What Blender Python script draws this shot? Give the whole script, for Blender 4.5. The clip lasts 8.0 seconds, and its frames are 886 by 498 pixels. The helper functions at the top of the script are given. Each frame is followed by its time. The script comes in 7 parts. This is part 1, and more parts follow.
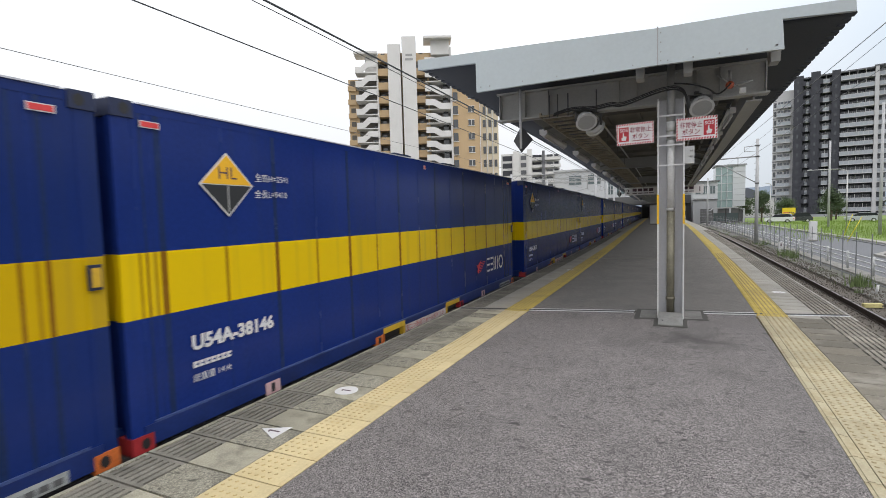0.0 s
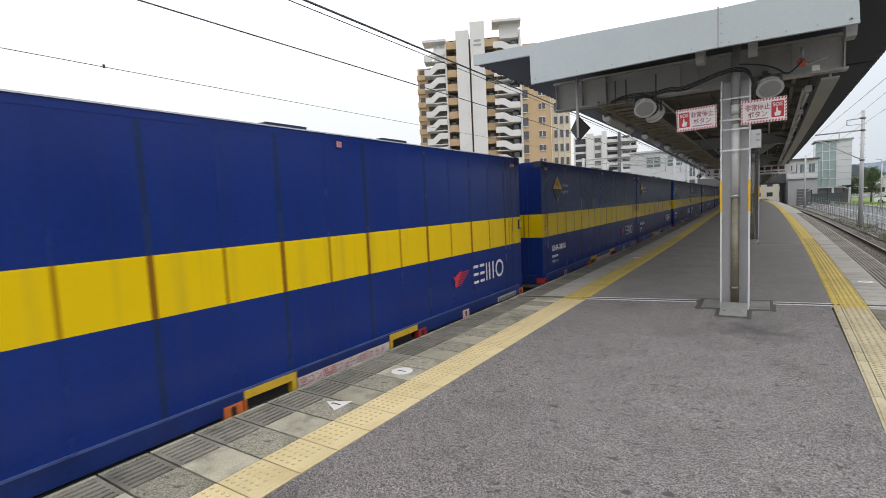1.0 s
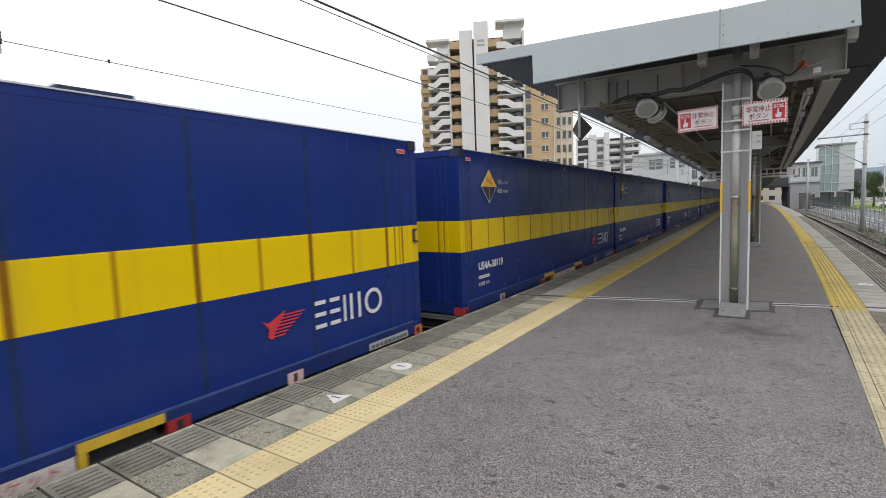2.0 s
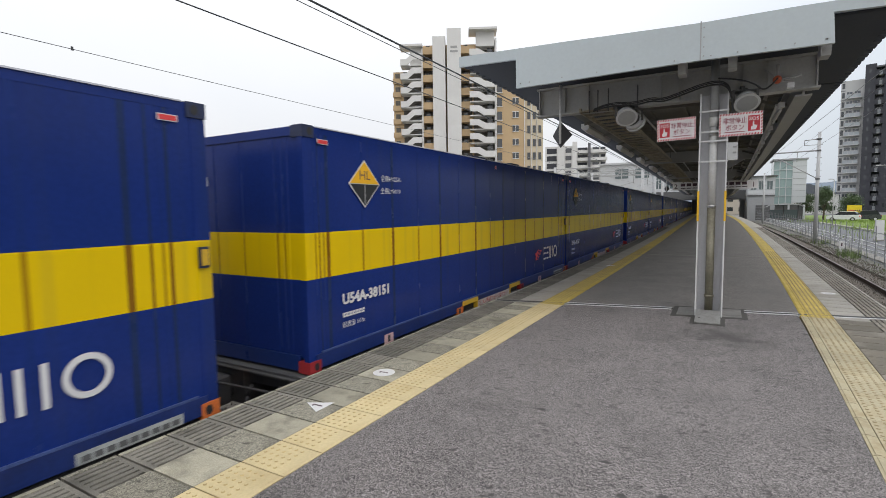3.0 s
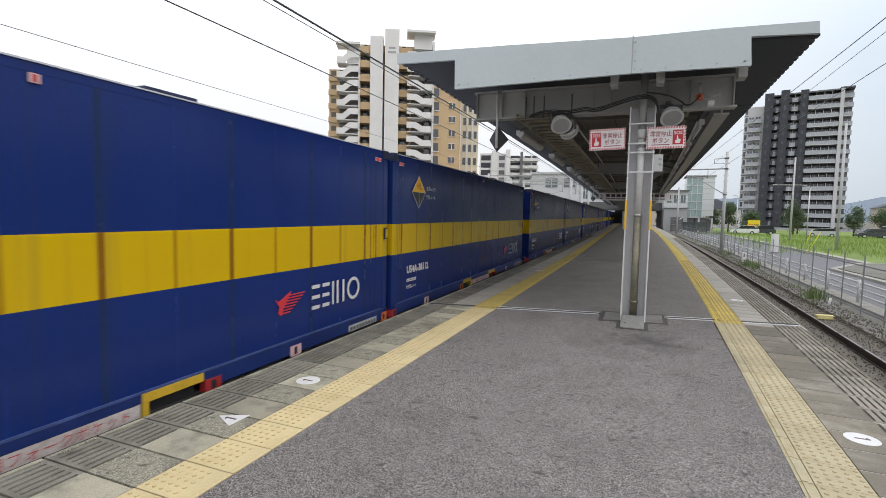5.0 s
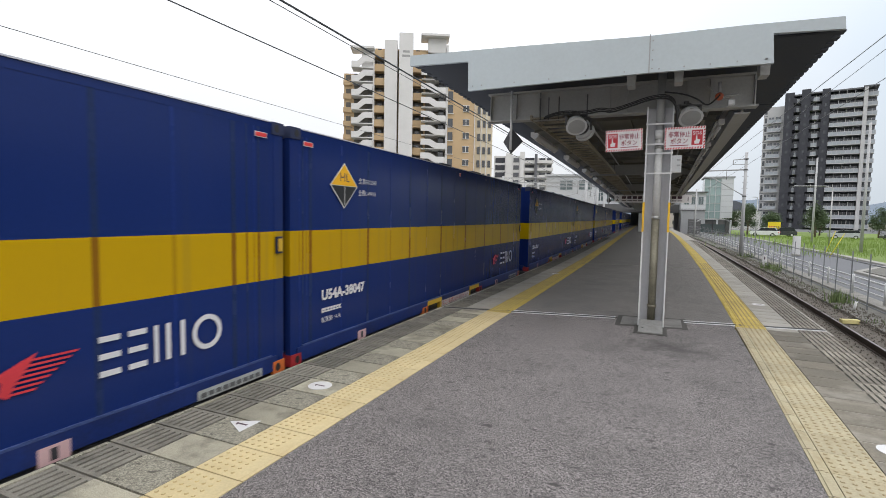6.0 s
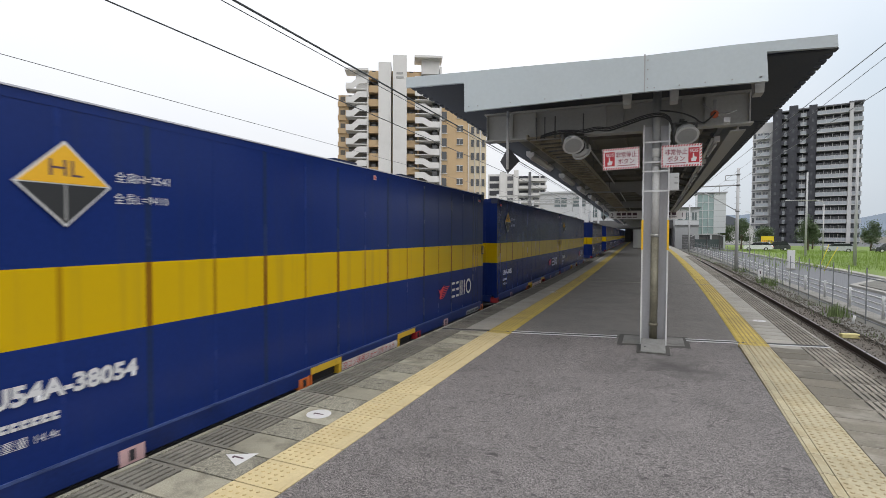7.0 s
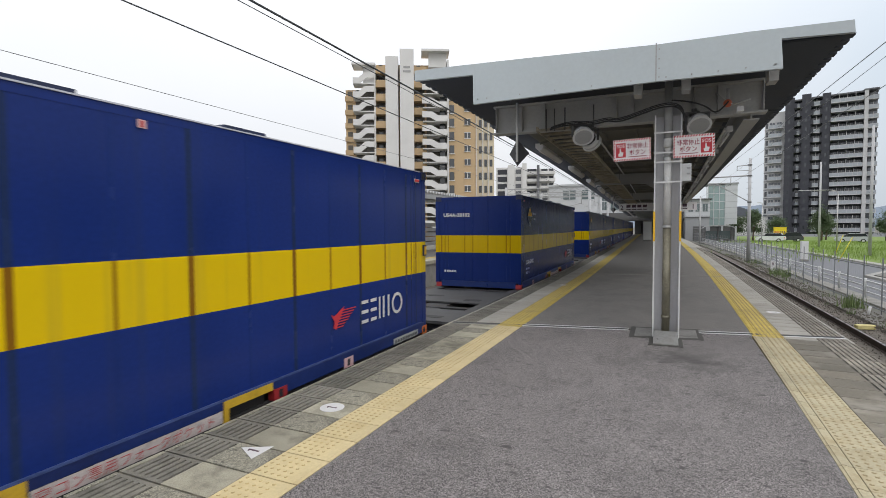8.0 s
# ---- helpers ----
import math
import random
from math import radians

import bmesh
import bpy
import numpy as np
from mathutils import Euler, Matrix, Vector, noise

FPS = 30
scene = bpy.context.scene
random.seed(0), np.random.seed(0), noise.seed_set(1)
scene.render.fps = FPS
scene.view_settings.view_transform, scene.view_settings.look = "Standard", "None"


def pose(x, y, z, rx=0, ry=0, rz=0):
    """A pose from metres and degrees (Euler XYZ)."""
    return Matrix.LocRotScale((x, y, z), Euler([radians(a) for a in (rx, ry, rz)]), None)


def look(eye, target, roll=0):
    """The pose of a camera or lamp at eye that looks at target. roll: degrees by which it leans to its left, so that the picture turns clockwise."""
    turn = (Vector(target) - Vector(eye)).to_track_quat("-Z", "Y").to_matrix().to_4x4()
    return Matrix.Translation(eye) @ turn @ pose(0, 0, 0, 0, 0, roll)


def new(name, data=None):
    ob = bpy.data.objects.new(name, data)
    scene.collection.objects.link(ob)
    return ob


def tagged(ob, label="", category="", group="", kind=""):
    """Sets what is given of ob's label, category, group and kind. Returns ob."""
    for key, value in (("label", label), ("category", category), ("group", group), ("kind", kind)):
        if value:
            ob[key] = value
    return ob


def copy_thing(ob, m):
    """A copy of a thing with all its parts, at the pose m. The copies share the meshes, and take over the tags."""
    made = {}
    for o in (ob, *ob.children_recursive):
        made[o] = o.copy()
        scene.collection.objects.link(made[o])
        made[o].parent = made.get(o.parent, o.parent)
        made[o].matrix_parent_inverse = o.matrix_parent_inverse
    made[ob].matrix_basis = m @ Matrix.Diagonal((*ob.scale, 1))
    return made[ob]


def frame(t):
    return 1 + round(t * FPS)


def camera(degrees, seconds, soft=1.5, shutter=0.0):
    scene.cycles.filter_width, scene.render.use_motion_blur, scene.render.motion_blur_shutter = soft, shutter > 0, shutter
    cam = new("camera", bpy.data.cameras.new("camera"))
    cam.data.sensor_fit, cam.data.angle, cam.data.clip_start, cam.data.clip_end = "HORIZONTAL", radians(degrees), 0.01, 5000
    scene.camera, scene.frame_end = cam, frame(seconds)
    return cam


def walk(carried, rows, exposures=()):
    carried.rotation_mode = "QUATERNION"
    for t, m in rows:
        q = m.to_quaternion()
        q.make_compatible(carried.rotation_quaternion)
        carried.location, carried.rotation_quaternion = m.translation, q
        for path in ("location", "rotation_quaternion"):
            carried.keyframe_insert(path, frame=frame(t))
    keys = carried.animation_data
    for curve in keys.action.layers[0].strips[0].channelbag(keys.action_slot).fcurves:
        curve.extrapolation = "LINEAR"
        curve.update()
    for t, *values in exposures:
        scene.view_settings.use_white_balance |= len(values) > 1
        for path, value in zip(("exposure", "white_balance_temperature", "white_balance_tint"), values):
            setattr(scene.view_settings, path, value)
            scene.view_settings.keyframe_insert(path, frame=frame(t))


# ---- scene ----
# camera: held by hand on the platform; world y runs along the track, z = 0 is the platform
cam = camera(84.05, 8.0, soft=0.6, shutter=0.04)
PATH = [
    (0.0, 0.0, 0.0, 1.562, 24.81, -3.81, -1.56),
    (0.5, 0.13, -0.092, 1.564, 26.02, -5.14, -1.71),
    (0.8, 0.252, -0.127, 1.601, 29.28, -4.64, -2.27),
    (1.0, 0.333, -0.151, 1.625, 33.15, -5.03, -2.65),
    (1.2, 0.356, -0.181, 1.63, 33.63, -4.91, -1.19),
    (1.5, 0.402, -0.154, 1.62, 34.77, -5.56, -2.69),
    (2.8, 0.196, -0.233, 1.574, 29.96, -4.0, -0.46),
    (3.0, 0.156, -0.174, 1.576, 29.65, -4.59, -0.76),
    (3.5, 0.115, -0.143, 1.57, 27.91, -5.01, -0.59),
    (4.0, 0.132, -0.128, 1.556, 24.92, -4.63, 0.81),
    (4.5, 0.113, -0.11, 1.556, 23.1, -4.13, 1.56),
    (4.7, 0.092, -0.058, 1.554, 21.89, -4.27, 1.24),
    (5.8, 0.047, 0.042, 1.54, 22.12, -4.06, 1.5),
    (6.0, 0.049, 0.069, 1.552, 23.56, -3.96, 1.06),
    (6.4, 0.036, 0.144, 1.561, 23.44, -3.15, 1.7),
    (6.5, 0.023, 0.149, 1.57, 23.01, -2.99, 1.5),
    (7.0, -0.022, 0.12, 1.579, 23.05, -1.79, 0.28),
    (7.4, -0.049, 0.104, 1.582, 23.9, -1.86, 0.4),
    (7.5, -0.05, 0.106, 1.58, 23.83, -1.89, 0.58),
    (7.8, -0.057, 0.126, 1.583, 24.08, -2.23, 0.09),
    (8.0, -0.047, 0.119, 1.571, 24.04, -2.47, -0.28),
]
walk(cam, [(t, pose(x, y, z, 90 + pitch, 0, yaw) @ pose(0, 0, 0, 0, 0, roll)) for t, x, y, z, yaw, pitch, roll in PATH], [(0.0, 0.0, 6390, 11), (1.5, 0.0, 6390, 11), (3.0, -0.12, 6390, 11), (3.5, 0.02, 6390, 11), (4.5, 0.0, 6390, 11), (6.0, 0.0, 6390, 11), (6.5, 0.0, 6390, 11), (7.0, -0.1, 6390, 11), (8.0, -0.12, 6390, 11)])

# overcast daylight
SUN_ELEVATION, SUN_TURN = radians(50), radians(118)
world = bpy.data.worlds.new("overcast_sky")
scene.world = world
world.use_nodes = True
wn, wl = world.node_tree.nodes, world.node_tree.links
wn.clear()
w_out, w_bg, w_sky, w_mix = wn.new("ShaderNodeOutputWorld"), wn.new("ShaderNodeBackground"), wn.new("ShaderNodeTexSky"), wn.new("ShaderNodeMix")
w_sky.sky_type, w_sky.sun_disc = "NISHITA", False
w_sky.sun_elevation, w_sky.sun_rotation, w_sky.dust_density = SUN_ELEVATION, SUN_TURN, 6.0
w_scale = wn.new("ShaderNodeVectorMath")
w_scale.operation = "SCALE"
w_scale.inputs["Scale"].default_value = 0.1
w_mix.data_type = "RGBA"
w_mix.inputs["Factor"].default_value = 0.86
w_coord, w_noise, w_ramp = wn.new("ShaderNodeTexCoord"), wn.new("ShaderNodeTexNoise"), wn.new("ShaderNodeValToRGB")
w_noise.inputs["Scale"].default_value, w_noise.inputs["Detail"].default_value = 2.2, 5.0
w_ramp.color_ramp.elements[0].position, w_ramp.color_ramp.elements[0].color = 0.3, (0.90, 0.92, 0.94, 1)
w_ramp.color_ramp.elements[1].position, w_ramp.color_ramp.elements[1].color = 0.65, (0.975, 0.975, 0.97, 1)
wl.new(w_coord.outputs["Generated"], w_noise.inputs["Vector"])
wl.new(w_noise.outputs["Fac"], w_ramp.inputs["Fac"])
wl.new(w_sky.outputs["Color"], w_scale.inputs[0])
wl.new(w_scale.outputs[0], w_mix.inputs["A"])
# the cloud is thinner and bluer over the town beyond the siding
w_side, w_thin, w_cloud = wn.new("ShaderNodeVectorMath"), wn.new("ShaderNodeMapRange"), wn.new("ShaderNodeMix")
w_side.operation = "DOT_PRODUCT"
w_side.inputs[1].default_value = (0.60, 0.80, 0.0)
w_thin.inputs["From Min"].default_value, w_thin.inputs["From Max"].default_value, w_thin.inputs["To Max"].default_value = 0.60, 0.98, 1.25
w_thin.interpolation_type = "SMOOTHSTEP"
w_cloud.data_type = "RGBA"
w_cloud.inputs["B"].default_value = (0.56, 0.67, 0.76, 1)
wl.new(w_coord.outputs["Generated"], w_side.inputs[0])
wl.new(w_side.outputs["Value"], w_thin.inputs["Value"])
w_part = wn.new("ShaderNodeMath")
w_part.operation, w_part.use_clamp = "MULTIPLY", True
wl.new(w_thin.outputs[0], w_part.inputs[0])
wl.new(w_noise.outputs["Fac"], w_part.inputs[1])
wl.new(w_part.outputs[0], w_cloud.inputs["Factor"])
wl.new(w_ramp.outputs["Color"], w_cloud.inputs["A"])
wl.new(w_cloud.outputs["Result"], w_mix.inputs["B"])
# an overcast sky is brighter overhead than along the horizon
w_sep, w_rise, w_grade = wn.new("ShaderNodeSeparateXYZ"), wn.new("ShaderNodeMapRange"), wn.new("ShaderNodeVectorMath")
w_rise.inputs["To Min"].default_value, w_rise.inputs["To Max"].default_value = 0.97, 2.0
w_grade.operation = "SCALE"
wl.new(w_coord.outputs["Generated"], w_sep.inputs[0])
wl.new(w_sep.outputs["Z"], w_rise.inputs["Value"])
wl.new(w_mix.outputs["Result"], w_grade.inputs[0])
wl.new(w_rise.outputs[0], w_grade.inputs["Scale"])
wl.new(w_grade.outputs[0], w_bg.inputs["Color"])
wl.new(w_bg.outputs["Background"], w_out.inputs["Surface"])
w_bg.inputs["Strength"].default_value = 1.03
sun = new("sun", bpy.data.lights.new("sun", "SUN"))
sun.data.energy, sun.data.angle, sun.data.color = 0.34, radians(40), (1.0, 0.98, 0.95)
sun.matrix_world = look((0, 0, 0), (-math.sin(SUN_TURN) * math.cos(SUN_ELEVATION), -math.cos(SUN_TURN) * math.cos(SUN_ELEVATION), -math.sin(SUN_ELEVATION)))
scene.view_settings.exposure = 0.0


# ---- small builders ----
def box(bm, x0, y0, z0, x1, y1, z1, mi=0):
    vs = [bm.verts.new(p) for p in ((x0, y0, z0), (x1, y0, z0), (x1, y1, z0), (x0, y1, z0), (x0, y0, z1), (x1, y0, z1), (x1, y1, z1), (x0, y1, z1))]
    for f in ((0, 3, 2, 1), (4, 5, 6, 7), (0, 1, 5, 4), (1, 2, 6, 5), (2, 3, 7, 6), (3, 0, 4, 7)):
        bm.faces.new([vs[i] for i in f]).material_index = mi
    return vs


def bar(bm, a, b, w, h, mi=0):
    """A square bar from a to b, w wide and h high."""
    a, b = Vector(a), Vector(b)
    d = (b - a).normalized()
    side = d.cross(Vector((0, 0, 1)))
    side = Vector((1, 0, 0)) if side.length < 1e-3 else side.normalized()
    up = side.cross(d).normalized()
    vs = [bm.verts.new(p + side * sx * w / 2 + up * sz * h / 2) for p in (a, b) for sx, sz in ((-1, -1), (1, -1), (1, 1), (-1, 1))]
    for f in ((0, 1, 2, 3), (7, 6, 5, 4), (0, 4, 5, 1), (1, 5, 6, 2), (2, 6, 7, 3), (3, 7, 4, 0)):
        bm.faces.new([vs[i] for i in f]).material_index = mi


def tube(bm, a, b, r, n=10, r2=None, mi=0, caps=True):
    a, b = Vector(a), Vector(b)
    r2 = r if r2 is None else r2
    d = (b - a).normalized()
    side = d.cross(Vector((0, 0, 1)))
    side = Vector((1, 0, 0)) if side.length < 1e-3 else side.normalized()
    up = side.cross(d)
    rings = []
    for p, rr in ((a, r), (b, r2)):
        rings.append([bm.verts.new(p + (side * math.cos(2 * math.pi * i / n) + up * math.sin(2 * math.pi * i / n)) * rr) for i in range(n)])
    for i in range(n):
        f = bm.faces.new((rings[0][i], rings[1][i], rings[1][(i + 1) % n], rings[0][(i + 1) % n]))
        f.smooth, f.material_index = True, mi
    if caps:
        bm.faces.new(rings[0]).material_index = mi
        bm.faces.new(rings[1][::-1]).material_index = mi


def prism(bm, outline, axis, lo, hi, mi=0):
    """A flat outline (pairs) swept along one axis from lo to hi."""
    def put(u, v, w):
        return {"x": (w, u, v), "y": (u, w, v), "z": (u, v, w)}[axis]
    a = [bm.verts.new(put(u, v, lo)) for u, v in outline]
    b = [bm.verts.new(put(u, v, hi)) for u, v in outline]
    n = len(outline)
    faces = [bm.faces.new(a), bm.faces.new(b[::-1])]
    faces += [bm.faces.new((a[i], b[i], b[(i + 1) % n], a[(i + 1) % n])) for i in range(n)]
    for f in faces:
        f.material_index = mi


def strip(bm, ys, left, right, top, bottom, mi=0):
    """A long solid that follows the platform's bend: left, right, top and bottom are functions of y or numbers."""
    call = lambda f, y: f(y) if callable(f) else f
    rows = []
    for y in ys:
        l, r, t, b = call(left, y), call(right, y), call(top, y), call(bottom, y)
        rows.append([bm.verts.new(p) for p in ((l, y, b), (r, y, b), (r, y, t), (l, y, t))])
    for p, q in zip(rows, rows[1:]):
        for i in range(4):
            bm.faces.new((p[i], q[i], q[(i + 1) % 4], p[(i + 1) % 4])).material_index = mi
    bm.faces.new(rows[0]).material_index = mi
    bm.faces.new(rows[-1][::-1]).material_index = mi


def finish(bm, bevel=0.0):
    if bevel:
        bmesh.ops.bevel(bm, geom=list(bm.edges), offset=bevel, segments=1, affect="EDGES", clamp_overlap=True)
    bmesh.ops.recalc_face_normals(bm, faces=list(bm.faces))
    return bm


def mesh_of(name, bm, materials):
    me = bpy.data.meshes.new(name)
    bm.to_mesh(me)
    bm.free()
    for m in (materials if isinstance(materials, (list, tuple)) else [materials]):
        me.materials.append(m)
    return me


def part(name, bm, material, parent, label=""):
    """Links a bmesh (or a finished mesh) as one mesh object under a thing or a part."""
    me = bm if isinstance(bm, bpy.types.Mesh) else mesh_of(name, finish(bm), material)
    ob = new(name, me)
    ob.parent = parent
    if label:
        tagged(ob, label)
    return ob


def thing(name, label, category, m=None, group="", kind=""):
    ob = new(name)
    ob.empty_display_size = 0.2
    if m is not None:
        ob.matrix_basis = m
    return tagged(ob, label, category, group, kind)


def solid(name, bm, material, label, category="", group="", kind=""):
    return tagged(new(name, mesh_of(name, finish(bm), material)), label, category, group, kind)


def lettering(text, size, material, align="LEFT", squeeze=1.0, thick=0.0):
    """A mesh of letters in the x-z plane, facing -y, baseline at z = 0."""
    cu = bpy.data.curves.new("lettering", "FONT")
    cu.body, cu.size, cu.align_x, cu.resolution_u, cu.offset = text, size, align, 2, thick
    ob = new("lettering", cu)
    bpy.context.view_layer.update()
    me = bpy.data.meshes.new_from_object(ob.evaluated_get(bpy.context.evaluated_depsgraph_get()))
    bpy.data.objects.remove(ob)
    me.transform(Matrix.Diagonal((squeeze, 1, 1, 1)))
    me.transform(Matrix.Rotation(radians(90), 4, "X"))
    me.materials.clear()
    me.materials.append(material)
    return me


# ---- the lie of the line: a straight stretch and then a slight bend to the left ----
def bend(y):
    """Sideways drift of the train's line and the near edge."""
    if y <= 8:
        return 0.0
    if y <= 25:
        return -((y - 8) ** 2) / 1545.0
    return -(17 ** 2) / 1545.0 - (y - 25) * 34 / 1545.0


def bend_turn(y):
    return math.degrees(math.atan((min(max(y, 8), 25) - 8) * 2 / 1545.0))


def right_line(y):
    """Inner edge of the far yellow strip."""
    return 0.86 + 0.66 * (1 - math.exp(-max(y, -4) / 14.0)) - (max(y - 45, 0) ** 2 / 2800.0 if y < 100 else 55 ** 2 / 2800.0 + (y - 100) * 55 / 1400.0)


LEFT_EDGE, LEFT_YELLOW, TRAIN_SIDE = -3.26, -2.07, -3.479
TRACK_LEFT = TRAIN_SIDE - 1.245
RAIL = -1.1
YS = [-6 + 1.5 * i for i in range(20)] + [24 + 4 * i for i in range(30)] + [150, 170, 200]
# ---- materials ----
def material(name, color, rough=0.7, metal=0.0, vary=0.12, scale=3.0, grain=60.0, bump=0.1, stain=None, stain_amount=0.0, stain_scale=1.2, stretch=(1, 1, 1), spec=0.5, shift=False):
    """A painted or mineral surface: large patches, fine grain, optional stains, relief."""
    m = bpy.data.materials.new(name)
    m.use_nodes = True
    n, l = m.node_tree.nodes, m.node_tree.links
    b = n["Principled BSDF"]
    b.inputs["Roughness"].default_value, b.inputs["Metallic"].default_value, b.inputs["Specular IOR Level"].default_value = rough, metal, spec
    co, mp = n.new("ShaderNodeTexCoord"), n.new("ShaderNodeMapping")
    mp.inputs["Scale"].default_value = stretch
    where = co.outputs["Object"]
    if shift:
        info, off, add_v = n.new("ShaderNodeObjectInfo"), n.new("ShaderNodeMath"), n.new("ShaderNodeVectorMath")
        off.operation = "MULTIPLY"
        off.inputs[1].default_value = 40.0
        l.new(info.outputs["Random"], off.inputs[0])
        l.new(where, add_v.inputs[0])
        l.new(off.outputs[0], add_v.inputs[1])
        where = add_v.outputs[0]
    l.new(where, mp.inputs["Vector"])
    big, fine = n.new("ShaderNodeTexNoise"), n.new("ShaderNodeTexNoise")
    big.inputs["Scale"].default_value, big.inputs["Detail"].default_value = scale, 6
    fine.inputs["Scale"].default_value, fine.inputs["Detail"].default_value = grain, 4
    l.new(mp.outputs[0], big.inputs["Vector"])
    l.new(where, fine.inputs["Vector"])
    add = n.new("ShaderNodeMath")
    add.operation = "ADD"
    l.new(big.outputs["Fac"], add.inputs[0])
    l.new(fine.outputs["Fac"], add.inputs[1])
    ramp = n.new("ShaderNodeMapRange")
    ramp.inputs["From Min"].default_value, ramp.inputs["From Max"].default_value = 0.6, 1.4
    ramp.inputs["To Min"].default_value, ramp.inputs["To Max"].default_value = 1 - vary, 1 + vary
    l.new(add.outputs[0], ramp.inputs["Value"])
    mul = n.new("ShaderNodeVectorMath")
    mul.operation = "SCALE"
    mul.inputs[0].default_value = color
    l.new(ramp.outputs[0], mul.inputs["Scale"])
    out = mul.outputs[0]
    if stain:
        sn, sr, mx = n.new("ShaderNodeTexNoise"), n.new("ShaderNodeMapRange"), n.new("ShaderNodeMix")
        sn.inputs["Scale"].default_value, sn.inputs["Detail"].default_value, sn.inputs["Roughness"].default_value = stain_scale, 8, 0.65
        l.new(mp.outputs[0], sn.inputs["Vector"])
        sr.inputs["From Min"].default_value, sr.inputs["From Max"].default_value, sr.inputs["To Max"].default_value = 0.5, 0.72, stain_amount
        l.new(sn.outputs["Fac"], sr.inputs["Value"])
        mx.data_type = "RGBA"
        l.new(sr.outputs[0], mx.inputs["Factor"])
        l.new(out, mx.inputs["A"])
        mx.inputs["B"].default_value = (*stain, 1)
        out = mx.outputs["Result"]
    l.new(out, b.inputs["Base Color"])
    rr = n.new("ShaderNodeMapRange")
    rr.inputs["To Min"].default_value, rr.inputs["To Max"].default_value = max(rough - min(0.12, rough * 0.4), 0.03), min(rough + min(0.12, rough * 0.4), 1)
    l.new(big.outputs["Fac"], rr.inputs["Value"])
    l.new(rr.outputs[0], b.inputs["Roughness"])
    if bump:
        bp = n.new("ShaderNodeBump")
        bp.inputs["Strength"].default_value, bp.inputs["Distance"].default_value = bump, 0.01
        l.new(fine.outputs["Fac"], bp.inputs["Height"])
        l.new(bp.outputs[0], b.inputs["Normal"])
    return m


def random_shade(m, spread):
    """Lets each piece differ a little in shade."""
    n, l = m.node_tree.nodes, m.node_tree.links
    b = n["Principled BSDF"]
    old = b.inputs["Base Color"].links[0].from_socket
    info, rng, mul = n.new("ShaderNodeObjectInfo"), n.new("ShaderNodeMapRange"), n.new("ShaderNodeVectorMath")
    rng.inputs["To Min"].default_value, rng.inputs["To Max"].default_value = 1 - spread, 1 + spread
    l.new(info.outputs["Random"], rng.inputs["Value"])
    mul.operation = "SCALE"
    l.new(old, mul.inputs[0])
    l.new(rng.outputs[0], mul.inputs["Scale"])
    l.new(mul.outputs[0], b.inputs["Base Color"])
    return m


def glass(name, color, rough=0.08):
    m = material(name, color, rough, 0.0, 0.1, 0.5, 8, 0.0, spec=1.0)
    return m


